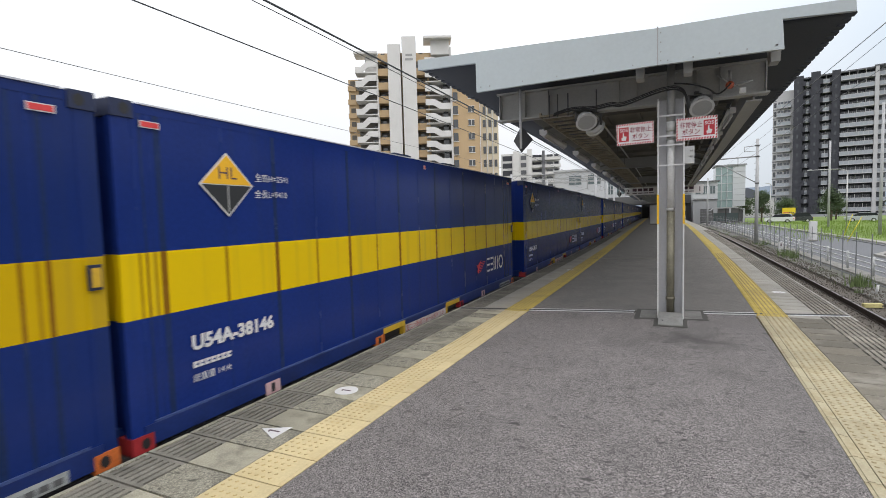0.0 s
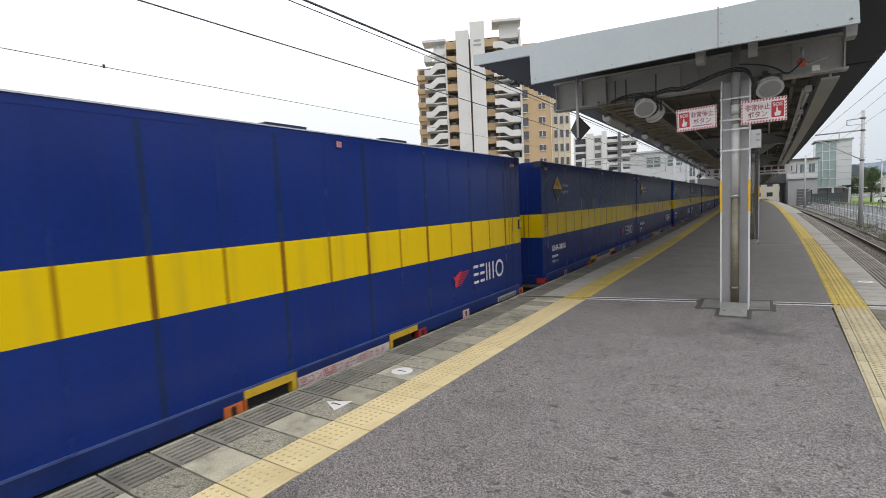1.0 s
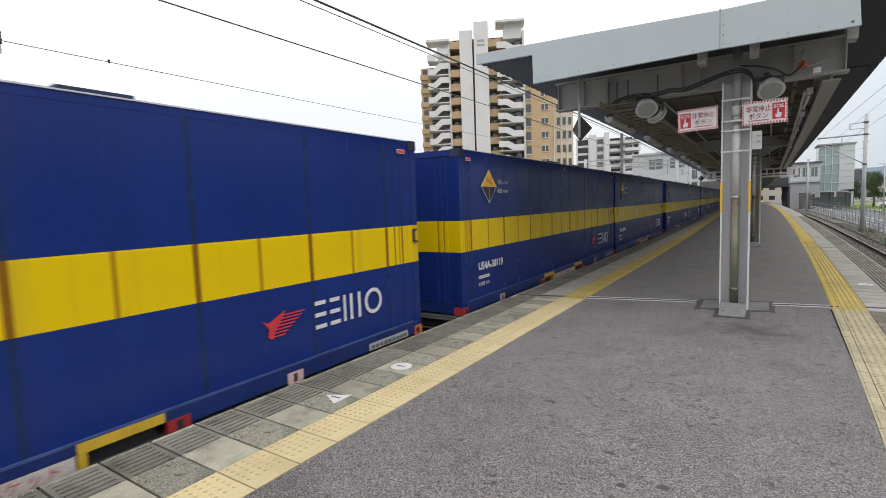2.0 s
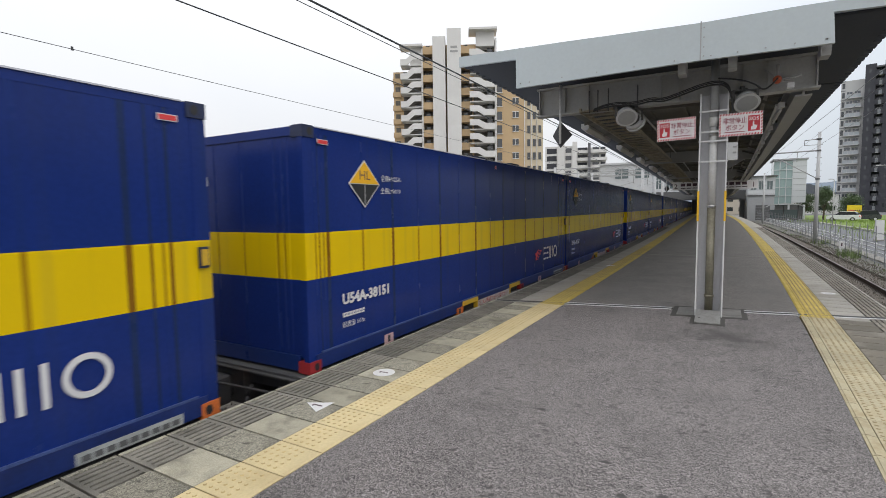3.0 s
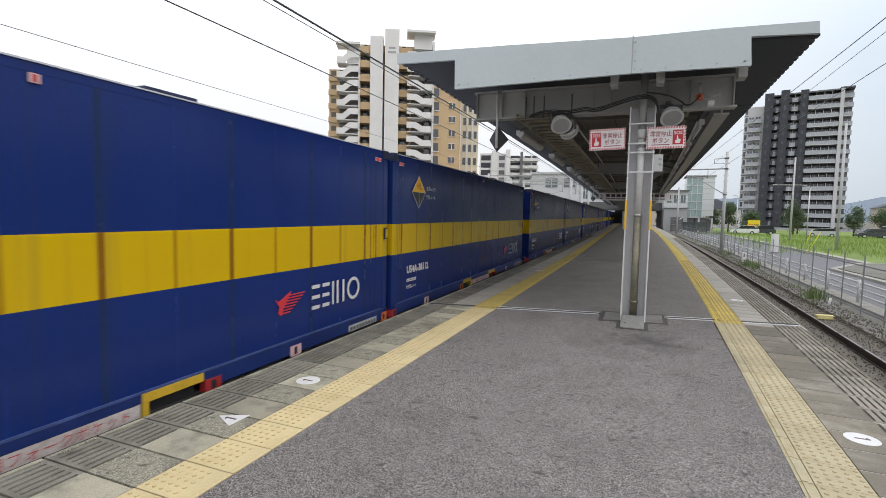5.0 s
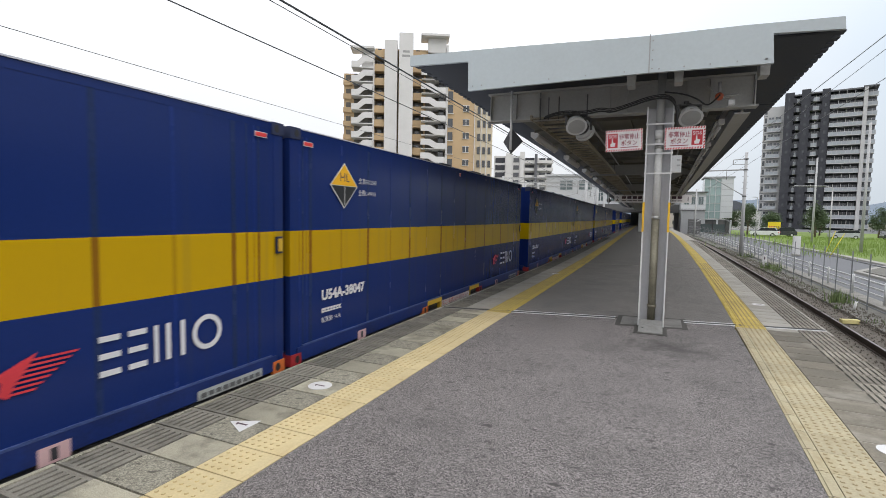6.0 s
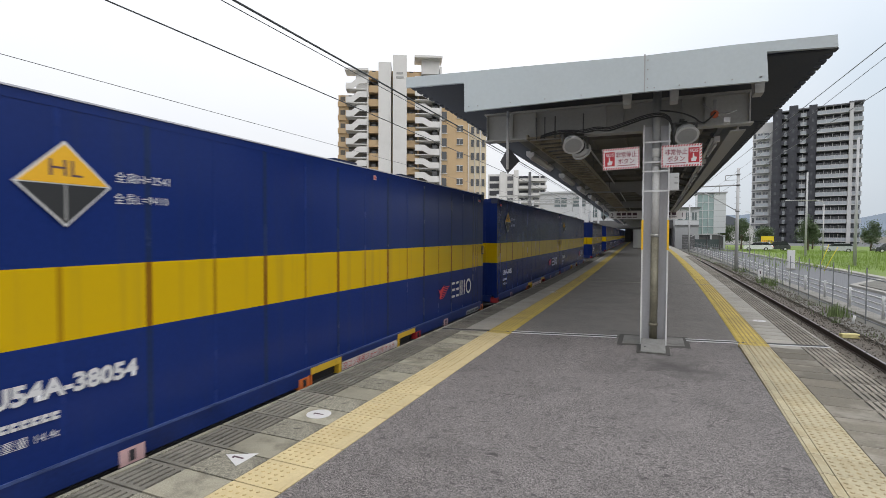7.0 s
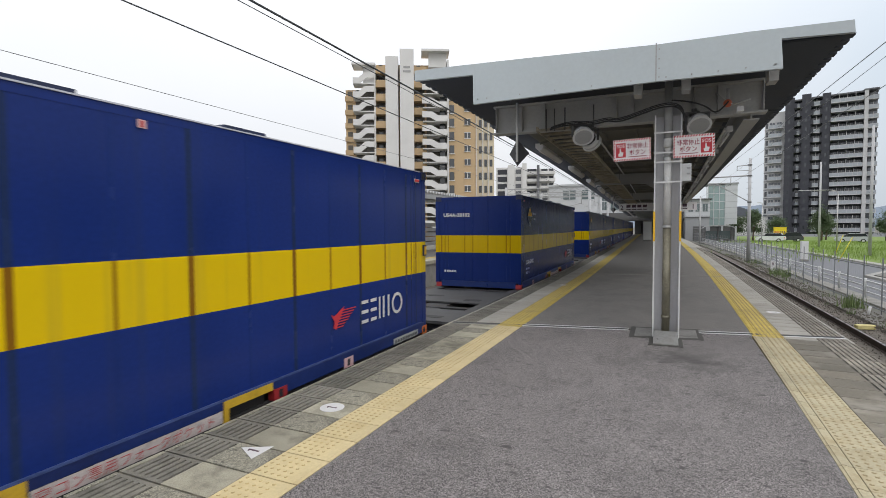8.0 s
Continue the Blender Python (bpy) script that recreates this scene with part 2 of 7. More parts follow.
def aggregate(name, color, contrast, cells, stain, stain_amount, blot=None):
    """Asphalt: stones of differing shade in a dark binder, with worn and oily patches."""
    m = material(name, color, 0.92, vary=0.18, scale=1.7, grain=140, bump=0.4, stain=stain, stain_amount=stain_amount, stain_scale=1.1)
    n, l = m.node_tree.nodes, m.node_tree.links
    b = n["Principled BSDF"]
    out = b.inputs["Base Color"].links[0].from_socket
    co = n.new("ShaderNodeTexCoord")
    for scale, depth in ((cells, contrast), (cells * 0.45, contrast * 0.3)):
        vo, sep, rg, mul = n.new("ShaderNodeTexVoronoi"), n.new("ShaderNodeSeparateColor"), n.new("ShaderNodeMapRange"), n.new("ShaderNodeVectorMath")
        vo.inputs["Scale"].default_value = scale
        l.new(co.outputs["Object"], vo.inputs["Vector"])
        l.new(vo.outputs["Color"], sep.inputs[0])
        rg.inputs["To Min"].default_value, rg.inputs["To Max"].default_value = 1 - depth, 1 + depth
        l.new(sep.outputs[0], rg.inputs["Value"])
        mul.operation = "SCALE"
        l.new(out, mul.inputs[0])
        l.new(rg.outputs[0], mul.inputs["Scale"])
        out = mul.outputs[0]
    sp, sr, mx = n.new("ShaderNodeTexNoise"), n.new("ShaderNodeMapRange"), n.new("ShaderNodeMix")
    sp.inputs["Scale"].default_value, sp.inputs["Detail"].default_value = 8.0, 7
    drawn = n.new("ShaderNodeMapping")
    drawn.inputs["Scale"].default_value = (1, 1.5, 1)
    l.new(co.outputs["Object"], drawn.inputs["Vector"])
    l.new(drawn.outputs[0], sp.inputs["Vector"])
    sr.inputs["From Min"].default_value, sr.inputs["From Max"].default_value, sr.inputs["To Max"].default_value = 0.63, 0.675, 0.9
    l.new(sp.outputs["Fac"], sr.inputs["Value"])
    mx.data_type = "RGBA"
    l.new(sr.outputs[0], mx.inputs["Factor"])
    l.new(out, mx.inputs["A"])
    mx.inputs["B"].default_value = (*stain, 1)
    out = mx.outputs["Result"]
    if blot:
        # one ragged oily blot round a given spot
        spot, length, shape, reach, dark = n.new("ShaderNodeMapping"), n.new("ShaderNodeVectorMath"), n.new("ShaderNodeMath"), n.new("ShaderNodeMapRange"), n.new("ShaderNodeMix")
        spot.vector_type = "TEXTURE"
        spot.inputs["Location"].default_value, spot.inputs["Scale"].default_value = (blot[0], blot[1], 0), (blot[2], blot[3], 1)
        length.operation = "LENGTH"
        shape.operation = "MULTIPLY_ADD"
        ragged = n.new("ShaderNodeTexNoise")
        ragged.inputs["Scale"].default_value, ragged.inputs["Detail"].default_value = 4.0, 6
        l.new(co.outputs["Object"], ragged.inputs["Vector"])
        l.new(co.outputs["Object"], spot.inputs["Vector"])
        l.new(spot.outputs[0], length.inputs[0])
        l.new(ragged.outputs["Fac"], shape.inputs[0])
        shape.inputs[1].default_value = 1.9
        l.new(length.outputs["Value"], shape.inputs[2])
        reach.inputs["From Min"].default_value, reach.inputs["From Max"].default_value = 0.9, 1.75
        reach.inputs["To Min"].default_value, reach.inputs["To Max"].default_value = 0.85, 0.0
        l.new(shape.outputs[0], reach.inputs["Value"])
        dark.data_type = "RGBA"
        l.new(reach.outputs[0], dark.inputs["Factor"])
        l.new(out, dark.inputs["A"])
        dark.inputs["B"].default_value = (*stain, 1)
        out = dark.outputs["Result"]
    l.new(out, b.inputs["Base Color"])
    return m


ASPHALT = aggregate("asphalt", (0.166, 0.153, 0.149), 0.97, 215, (0.055, 0.052, 0.05), 0.4, (0.25, 6.55, 0.85, 0.6))
ASPHALT_SMOOTH = aggregate("smooth_asphalt", (0.178, 0.168, 0.158), 0.4, 110, (0.09, 0.088, 0.088), 0.4)
CONCRETE = material("concrete", (0.288, 0.28, 0.256), 0.88, vary=0.2, scale=2.5, grain=70, bump=0.3, stain=(0.16, 0.15, 0.13), stain_amount=0.75, stain_scale=2.2)
SLAB = random_shade(material("coping_concrete", (0.372, 0.352, 0.274), 0.88, vary=0.3, scale=4, grain=110, bump=0.6, stain=(0.13, 0.125, 0.10), stain_amount=0.9, stain_scale=3.2, shift=True), 0.24)
SLAB_ROUGH = random_shade(aggregate("rough_coping_concrete", (0.27, 0.257, 0.205), 0.42, 120, (0.09, 0.085, 0.07), 0.8), 0.15)
SLAB_DAMP = random_shade(material("damp_coping_concrete", (0.160, 0.143, 0.111), 0.75, vary=0.42, scale=1.6, grain=90, bump=0.4, stain=(0.36, 0.335, 0.285), stain_amount=0.8, stain_scale=1.5, stretch=(1, 1.3, 1), shift=True), 0.2)
RIB_GREY = random_shade(material("dirty_rib_concrete", (0.205, 0.195, 0.165), 0.88, vary=0.35, scale=5, grain=110, bump=0.5, stain=(0.10, 0.095, 0.08), stain_amount=0.9, stain_scale=4, shift=True), 0.18)
RIB_BROWN = random_shade(material("rust_dusted_rib_concrete", (0.275, 0.253, 0.213), 0.88, vary=0.35, scale=3, grain=110, bump=0.5, stain=(0.13, 0.118, 0.095), stain_amount=0.8, stain_scale=2.5, shift=True), 0.14)
GROOVE = material("groove_dirt", (0.07, 0.068, 0.062), 0.95, vary=0.2)
SLAB_PALE = random_shade(material("pale_coping_concrete", (0.368, 0.352, 0.316), 0.85, vary=0.2, scale=2.5, grain=90, bump=0.3, stain=(0.24, 0.225, 0.19), stain_amount=0.7, stain_scale=1.4, shift=True), 0.08)
PIPE_PALE = material("pale_plastic_pipe", (0.60, 0.60, 0.585), 0.35, vary=0.15, scale=5, grain=50, bump=0.03, stain=(0.40, 0.38, 0.34), stain_amount=0.5, stain_scale=3)
YELLOW_TILE = random_shade(material("tactile_yellow", (0.575, 0.478, 0.272), 0.8, vary=0.12, scale=4, grain=60, bump=0.2, stain=(0.44, 0.33, 0.16), stain_amount=0.6, stain_scale=2.5, shift=True), 0.07)
# dome sides with their shade put into the colour; the second holds grime too
DOME_SHADE = material("tactile_dome_shade", (0.46, 0.36, 0.17), 0.9, vary=0.3, scale=6, grain=60, bump=0.2)
DOME_GRIME_SHADE = material("tactile_grime_and_shade", (0.30, 0.24, 0.135), 0.9, vary=0.3, scale=6, grain=60, bump=0.2)
YELLOW_DUSTY = random_shade(material("tactile_yellow_dusty", (0.42, 0.372, 0.248), 0.85, vary=0.2, scale=4, grain=60, bump=0.2, stain=(0.27, 0.21, 0.11), stain_amount=0.8, stain_scale=4, shift=True), 0.1)
YELLOW_FAR = random_shade(material("tactile_yellow_worn", (0.5185, 0.3952, 0.08925), 0.8, vary=0.2, scale=3, grain=40, bump=0.2, stain=(0.33, 0.25, 0.08), stain_amount=0.6, stain_scale=2, shift=True), 0.06)
WHITE_PAINT = material("white_paint", (0.6708, 0.6708, 0.6708), 0.5, vary=0.06, scale=2, grain=30, bump=0.05)
STEEL_GREY = material("grey_painted_steel", (0.34, 0.345, 0.34), 0.55, vary=0.1, scale=1.5, grain=40, bump=0.05, stain=(0.25, 0.24, 0.22), stain_amount=0.35, stain_scale=1.0)
STEEL_LIGHT = material("light_painted_steel", (0.552, 0.5612, 0.5612), 0.5, vary=0.08, scale=1.2, grain=40, bump=0.05, stain=(0.40, 0.39, 0.36), stain_amount=0.4, stain_scale=1.5)
FASCIA = material("fascia_steel", (0.4482, 0.498, 0.5146), 0.45, vary=0.05, scale=0.8, grain=25, bump=0.03, stain=(0.40, 0.42, 0.43), stain_amount=0.35, stain_scale=1.2)
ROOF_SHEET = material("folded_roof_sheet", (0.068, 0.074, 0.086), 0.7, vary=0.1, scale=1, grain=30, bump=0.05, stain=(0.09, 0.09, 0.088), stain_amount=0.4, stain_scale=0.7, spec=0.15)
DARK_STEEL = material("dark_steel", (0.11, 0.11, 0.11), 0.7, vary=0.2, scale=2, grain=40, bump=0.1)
# the shade under the roof is put into this colour, with dark stains
CEILING_DARK = material("shaded_ceiling_steel", (0.165, 0.158, 0.138), 0.8, vary=0.2, scale=1.2, grain=30, bump=0.1, stain=(0.10, 0.09, 0.075), stain_amount=0.6, stain_scale=0.8)
GALVANISED = material("galvanised_pipe", (0.46, 0.46, 0.45), 0.4, 0.6, vary=0.15, scale=4, grain=50, bump=0.05, stain=(0.30, 0.29, 0.26), stain_amount=0.5, stain_scale=2)
BLACK = material("black_rubber", (0.02, 0.02, 0.021), 0.6, vary=0.2)
BLACK_PAINT = material("black_paint", (0.035, 0.035, 0.04), 0.5, vary=0.2)
RED = material("red_paint", (0.55, 0.035, 0.05), 0.5, vary=0.1)
SIGN_WHITE = material("sign_white", (0.80, 0.78, 0.78), 0.4, vary=0.03, bump=0.0)
SIGN_DARK = material("sign_ink", (0.09, 0.05, 0.07), 0.5, vary=0.1, bump=0.0)
YELLOW_PAINT = material("yellow_paint", (0.78, 0.46, 0.02), 0.5, vary=0.1, bump=0.03)
BALLAST = material("ballast_stone", (0.128, 0.112, 0.094), 0.95, vary=0.6, scale=9, grain=45, bump=1.0, stain=(0.10, 0.085, 0.07), stain_amount=0.5, stain_scale=1.5)
RAIL_STEEL = material("rusty_rail", (0.055, 0.038, 0.03), 0.6, 0.3, vary=0.2, scale=5)
RAIL_HEAD = material("polished_rail_head", (0.26, 0.24, 0.225), 0.3, 0.9, vary=0.1)
# ---- ground, tracks, platform ----
def slope_joint(x):
    return 7.82 + (x + 2.07) * 0.19


bm = bmesh.new()
box(bm, -900, -300, -1.75, 900, 2600, -1.45)
solid("ground", bm, material("earth", (0.13, 0.125, 0.10), 0.95, vary=0.3, scale=0.05, grain=2, bump=0.2), "dusty grey-brown earth reaching to the horizon", "ground", kind="structure")


def track(name, centre, label):
    t = thing(name, label, "railway track", kind="structure")
    bm = bmesh.new()
    strip(bm, YS, lambda y: centre(y) - 1.75, lambda y: centre(y) + 1.55, RAIL - 0.16, RAIL - 0.5)
    part("ballast", bm, BALLAST, t, "brown-grey crushed stone ballast")
    for side in (-0.5675, 0.5675):
        bm = bmesh.new()
        strip(bm, YS, lambda y: centre(y) + side - 0.065, lambda y: centre(y) + side + 0.065, RAIL - 0.14, RAIL - 0.155)
        strip(bm, YS, lambda y: centre(y) + side - 0.012, lambda y: centre(y) + side + 0.012, RAIL - 0.04, RAIL - 0.14)
        strip(bm, YS, lambda y: centre(y) + side - 0.034, lambda y: centre(y) + side + 0.034, RAIL - 0.002, RAIL - 0.04)
        strip(bm, YS, lambda y: centre(y) + side - 0.024, lambda y: centre(y) + side + 0.024, RAIL, RAIL - 0.003, 1)
        part("rail", bm, [RAIL_STEEL, RAIL_HEAD], t, "rusty steel rail with a polished head")
    bm = bmesh.new()
    y = -5.0
    while y < 120:
        box(bm, centre(y) - 1.0, y - 0.11, RAIL - 0.32, centre(y) + 1.0, y + 0.11, RAIL - 0.163)
        y += 0.6
    tagged(part("sleepers", bm, CONCRETE, t, "concrete sleepers half sunk in ballast"), kind="stuff")
    rng = random.Random(5)
    bm = bmesh.new()
    for _ in range(13000):
        yy = -2 + 42 * rng.random() ** 1.7
        xx = centre(yy) + rng.uniform(-1.7, 1.5)
        s = rng.uniform(0.013, 0.03)
        m = pose(xx, yy, RAIL - 0.155 + s * 0.3, rng.uniform(0, 360), rng.uniform(0, 360), rng.uniform(0, 360))
        vs = [bm.verts.new(m @ Vector(p)) for p in ((s, 0, 0), (-s, 0, 0), (0, s * 0.8, 0), (0, -s * 0.8, 0), (0, 0, s * 0.7), (0, 0, -s * 0.7))]
        for a, b, c in ((0, 2, 4), (2, 1, 4), (1, 3, 4), (3, 0, 4), (2, 0, 5), (1, 2, 5), (3, 1, 5), (0, 3, 5)):
            bm.faces.new((vs[a], vs[b], vs[c]))
    me = mesh_of("ballast_stones", bm, BALLAST)
    tagged(part("ballast_stones", me, None, t, "loose angular ballast stones"), kind="stuff")
    return t


def right_track(y):
    return right_line(y) + 1.17 + 1.52


track("track_main", lambda y: TRACK_LEFT + bend(y), "ballasted railway track under the freight train")
track("track_second", lambda y: TRACK_LEFT - 3.8 + bend(y), "ballasted railway track beyond the freight train")
track("track_siding", right_track, "rusty ballasted railway track beside the platform")

# platform body
platform = thing("platform", "asphalt-paved island railway platform with concrete coping", "platform", kind="structure")
PITCH = 0.325
bm = bmesh.new()
strip(bm, YS, lambda y: LEFT_EDGE + 0.12 + bend(y), lambda y: right_line(y) + 1.05, -0.06, RAIL - 0.5)
part("platform_body", bm, CONCRETE, platform, "stained concrete platform body")


def paving(name, y_of, ys, mat, label):
    bm = bmesh.new()
    n = 9
    rows = []
    for y in ys:
        l, r = LEFT_YELLOW + bend(y) + 0.003, right_line(y) - 0.003
        rows.append([bm.verts.new((l + (r - l) * i / n, y_of(l + (r - l) * i / n, y), 0.0)) for i in range(n + 1)])
    for p, q in zip(rows, rows[1:]):
        for i in range(n):
            bm.faces.new((p[i], p[i + 1], q[i + 1], q[i]))
    rim = [e for e in bm.edges if e.is_boundary]
    ext = bmesh.ops.extrude_edge_only(bm, edges=rim)
    bmesh.ops.translate(bm, verts=[v for v in ext["geom"] if isinstance(v, bmesh.types.BMVert)], vec=(0, 0, -0.058))
    part(name, bm, mat, platform, label)


near_ys = [-6 + 0.5 * i for i in range(28)]
paving("paving", lambda x, y: y + (slope_joint(x) - 0.05 - 7.5) * max(0, (y - 5) / 2.5), near_ys, ASPHALT, "rough grey asphalt paving speckled with stones")
far_ys = [8.5] + [y for y in YS if y > 10]
paving("paving", lambda x, y: slope_joint(x) + 0.05 if y == 8.5 else y, far_ys, ASPHALT_SMOOTH, "darker smooth asphalt paving under the canopy")
joint = thing("expansion_joint", "twin pale metal strips of an expansion joint across the platform", "expansion joint", kind="structure")
TILE_IN, TILE_OUT = right_line(8.4) - 0.005, right_line(8.4) + 0.385
for x0, x1, coat, offs in (
    (LEFT_EDGE + 0.05, LEFT_YELLOW - 0.385, CONCRETE, (-0.07, 0.07)),
    (LEFT_YELLOW - 0.384, LEFT_YELLOW, YELLOW_FAR, (-0.07, 0.07)),
    (LEFT_YELLOW + 0.001, -0.5, WHITE_PAINT, (-0.07, 0.07)),
    (0.47, TILE_IN, WHITE_PAINT, (-0.07, 0.07)),
    (TILE_IN + 0.001, TILE_OUT, YELLOW_FAR, (-0.07, 0.07)),
    (TILE_OUT + 0.001, 2.31, WHITE_PAINT, (-0.07,)),
):
    for off in offs:
        bm = bmesh.new()
        bar(bm, (x0, slope_joint(x0) + off, -0.012), (x1, slope_joint(x1) + off, -0.012), 0.034, 0.034)
        part("strip", bm, coat, joint)
for x0, x1 in ((LEFT_EDGE + 0.05, -0.5), (0.47, 2.31)):
    bm = bmesh.new()
    bar(bm, (x0, slope_joint(x0), -0.032), (x1, slope_joint(x1), -0.032), 0.12, 0.07)
    part("rubber_seal", bm, BLACK, joint)
joint = thing("expansion_joint", "thin pale joint strip across the asphalt platform", "expansion joint", kind="structure")
bm = bmesh.new()
bar(bm, (-2.35, 17.2, -0.008), (2.25, 17.75, -0.008), 0.06, 0.03)
part("strip", bm, CONCRETE, joint)

# one coping slab, one tactile tile (local x from the yellow strip outwards to the edge, y along the edge)
def coping_mesh(width, mat, rib, rim=0.03, mortar=None):
    bm = bmesh.new()
    h = PITCH / 2 - 0.008
    rib0, rib1 = width - 0.40, width - 0.035
    box(bm, 0.004, -h, -0.1, rib0, h, 0.0)
    box(bm, rib1, -h, -0.16, width, h, 0.0)
    box(bm, rib0, -h, -0.1, rib1, -h + rim, 0.0, 2)
    box(bm, rib0, h - rim, -0.1, rib1, h, 0.0, 2)
    box(bm, rib0, -h + rim, -0.1, rib1, h - rim, -0.012, 1)
    for i in range(6):
        x = rib0 + 0.024 + i * (rib1 - rib0 - 0.02) / 6
        box(bm, x, -h + rim, -0.1, x + 0.036, h - rim, 0.0, 2)
    if mortar:
        box(bm, 0.004, -h - 0.015, -0.1, width - 0.01, -h - 0.001, -0.003, 3)
    return mesh_of("coping_slab", finish(bm), [mat, GROOVE, rib, mortar or mat])


def tile_mesh(mat, domes, dome_side=DOME_SHADE, guide=True):
    """A tactile tile; with guide it has a raised guide bar along its inner side, without it a narrow lip."""
    bm = bmesh.new()
    h = PITCH / 2 - 0.005
    if guide:
        box(bm, 0.086, -h, -0.08, 0.379, h, 0.003)
        box(bm, 0.0, -h, -0.08, 0.080, h, 0.002)
        box(bm, 0.02, -h, -0.01, 0.05, h, 0.008)
        box(bm, 0.086, -h - 0.0095, -0.08, 0.379, -h - 0.0005, 0.001)
        first, pitch_x, r0, r1 = 0.115, 0.06, 0.0145, 0.008
    else:
        box(bm, 0.034, -h, -0.08, 0.379, h, 0.003)
        box(bm, 0.0, -h, -0.08, 0.031, h, 0.004)
        first, pitch_x, r0, r1 = 0.130, 0.054, 0.0125, 0.008
    if domes:
        for i in range(5):
            for j in range(5):
                cx, cy = first + i * pitch_x, (j - 2) * (0.0627 if guide else 0.056)
                a = [bm.verts.new((cx + r0 * math.cos(k * math.pi / 4), cy + r0 * math.sin(k * math.pi / 4), 0.003)) for k in range(8)]
                b = [bm.verts.new((cx + r1 * math.cos(k * math.pi / 4), cy + r1 * math.sin(k * math.pi / 4), 0.0085)) for k in range(8)]
                # sides are darker than tops, so the domes' shading is painted on
                for k in range(8):
                    bm.faces.new((a[k], a[(k + 1) % 8], b[(k + 1) % 8], b[k])).material_index = 1
                bm.faces.new(b)
    return mesh_of("tactile_tile", finish(bm), [mat, dome_side])


SLAB_LEFT, SLAB_RIGHT = coping_mesh(LEFT_YELLOW - 0.385 - LEFT_EDGE, SLAB, RIB_GREY), coping_mesh(0.785, SLAB_DAMP, RIB_BROWN, 0.022, SLAB_PALE)
SLAB_LEFT_ROUGH = coping_mesh(LEFT_YELLOW - 0.385 - LEFT_EDGE, SLAB_ROUGH, RIB_GREY)
SLAB_LEFT_FAR, SLAB_RIGHT_FAR = coping_mesh(LEFT_YELLOW - 0.385 - LEFT_EDGE, SLAB_PALE, RIB_GREY, 0.003), coping_mesh(0.785, SLAB_PALE, RIB_BROWN, 0.003)
TILE_DUSTY = tile_mesh(YELLOW_DUSTY, True, DOME_GRIME_SHADE)
TILE_NEAR, TILE_FAR, TILE_END = tile_mesh(YELLOW_TILE, True, guide=False), tile_mesh(YELLOW_FAR, True, DOME_GRIME_SHADE), tile_mesh(YELLOW_FAR, False)


def lay_edges():
    for k in range(-18, 128):
        y = k * PITCH
        cut = slope_joint(-2.7)
        tile = TILE_NEAR if y < cut else TILE_FAR if y < 20 else TILE_END
        turn = bend_turn(y)
        for name, me, off in (("coping_slab", (SLAB_LEFT if k % 2 else SLAB_LEFT_ROUGH) if y < cut else SLAB_LEFT_FAR, -0.385), ("tactile_tile", tile, 0.0)):
            ob = new(name, me)
            ob.matrix_basis = pose(LEFT_YELLOW + bend(y) + off, y, 0, 0, 0, 180 + turn)
            ob.parent = platform
        slope = math.degrees(math.atan((right_line(y + 0.5) - right_line(y - 0.5))))
        tile = TILE_DUSTY if y < 8.4 else TILE_FAR if y < 20 else TILE_END
        for name, me, off in (("coping_slab", SLAB_RIGHT if y < 8.4 else SLAB_RIGHT_FAR, 0.385), ("tactile_tile", tile, 0.0)):
            ob = new(name, me)
            ob.matrix_basis = pose(right_line(y) + off, y, 0, 0, 0, -slope)
            ob.parent = platform
    far = [41.5 + 3 * i for i in range(36)] + [160, 200]
    for name, l, r, mat, top in (
        ("coping", lambda y: LEFT_EDGE + bend(y), lambda y: LEFT_YELLOW - 0.39 + bend(y), SLAB_PALE, 0.0),
        ("tactile_strip", lambda y: LEFT_YELLOW - 0.385 + bend(y), lambda y: LEFT_YELLOW + bend(y), YELLOW_FAR, 0.004),
        ("coping", lambda y: right_line(y) + 0.39, lambda y: right_line(y) + 1.17, SLAB_PALE, 0.0),
        ("tactile_strip", lambda y: right_line(y), lambda y: right_line(y) + 0.385, YELLOW_FAR, 0.004),
    ):
        bm = bmesh.new()
        strip(bm, far, l, r, top, -0.1)
        part(name, bm, mat, platform, "distant run of platform edging")


def ground_mark(name, shape, x, y, turn, label):
    """A white sticker with a dark figure one."""
    t = thing(name, label, "floor marking", pose(x, y, 0.001, 0, 0, turn))
    bm = bmesh.new()
    if shape == "disc":
        prism(bm, [(0.106 * math.cos(i * math.pi / 16), 0.106 * math.sin(i * math.pi / 16)) for i in range(32)], "z", 0, 0.003)
    else:
        prism(bm, [(-0.105, -0.08), (0.105, -0.08), (0.0, 0.12)], "z", 0, 0.003)
    part("sticker", bm, WHITE_PAINT, t)
    bm = bmesh.new()
    prism(bm, [(-0.008, -0.045), (0.008, -0.045), (0.008, 0.05), (-0.008, 0.05), (-0.028, 0.034), (-0.02, 0.026), (-0.008, 0.034)], "z", 0.003, 0.0045)
    part("figure_one", bm, SIGN_DARK, t)


ground_mark("floor_sticker", "disc", -2.67, 3.598, 90, "round white boarding sticker on worn coping slab")
ground_mark("floor_sticker", "triangle", -2.665, 2.69, 90, "triangular white boarding sticker on worn coping slab")
ground_mark("floor_sticker", "disc", 1.60, 4.28, -90, "round white boarding sticker on worn coping slab")
ground_mark("floor_sticker", "disc", 1.82, 10.7, -90, "round white boarding sticker on worn coping slab")
ground_mark("floor_sticker", "disc", -2.46, 13.6, 90, "round white boarding sticker on worn coping slab")
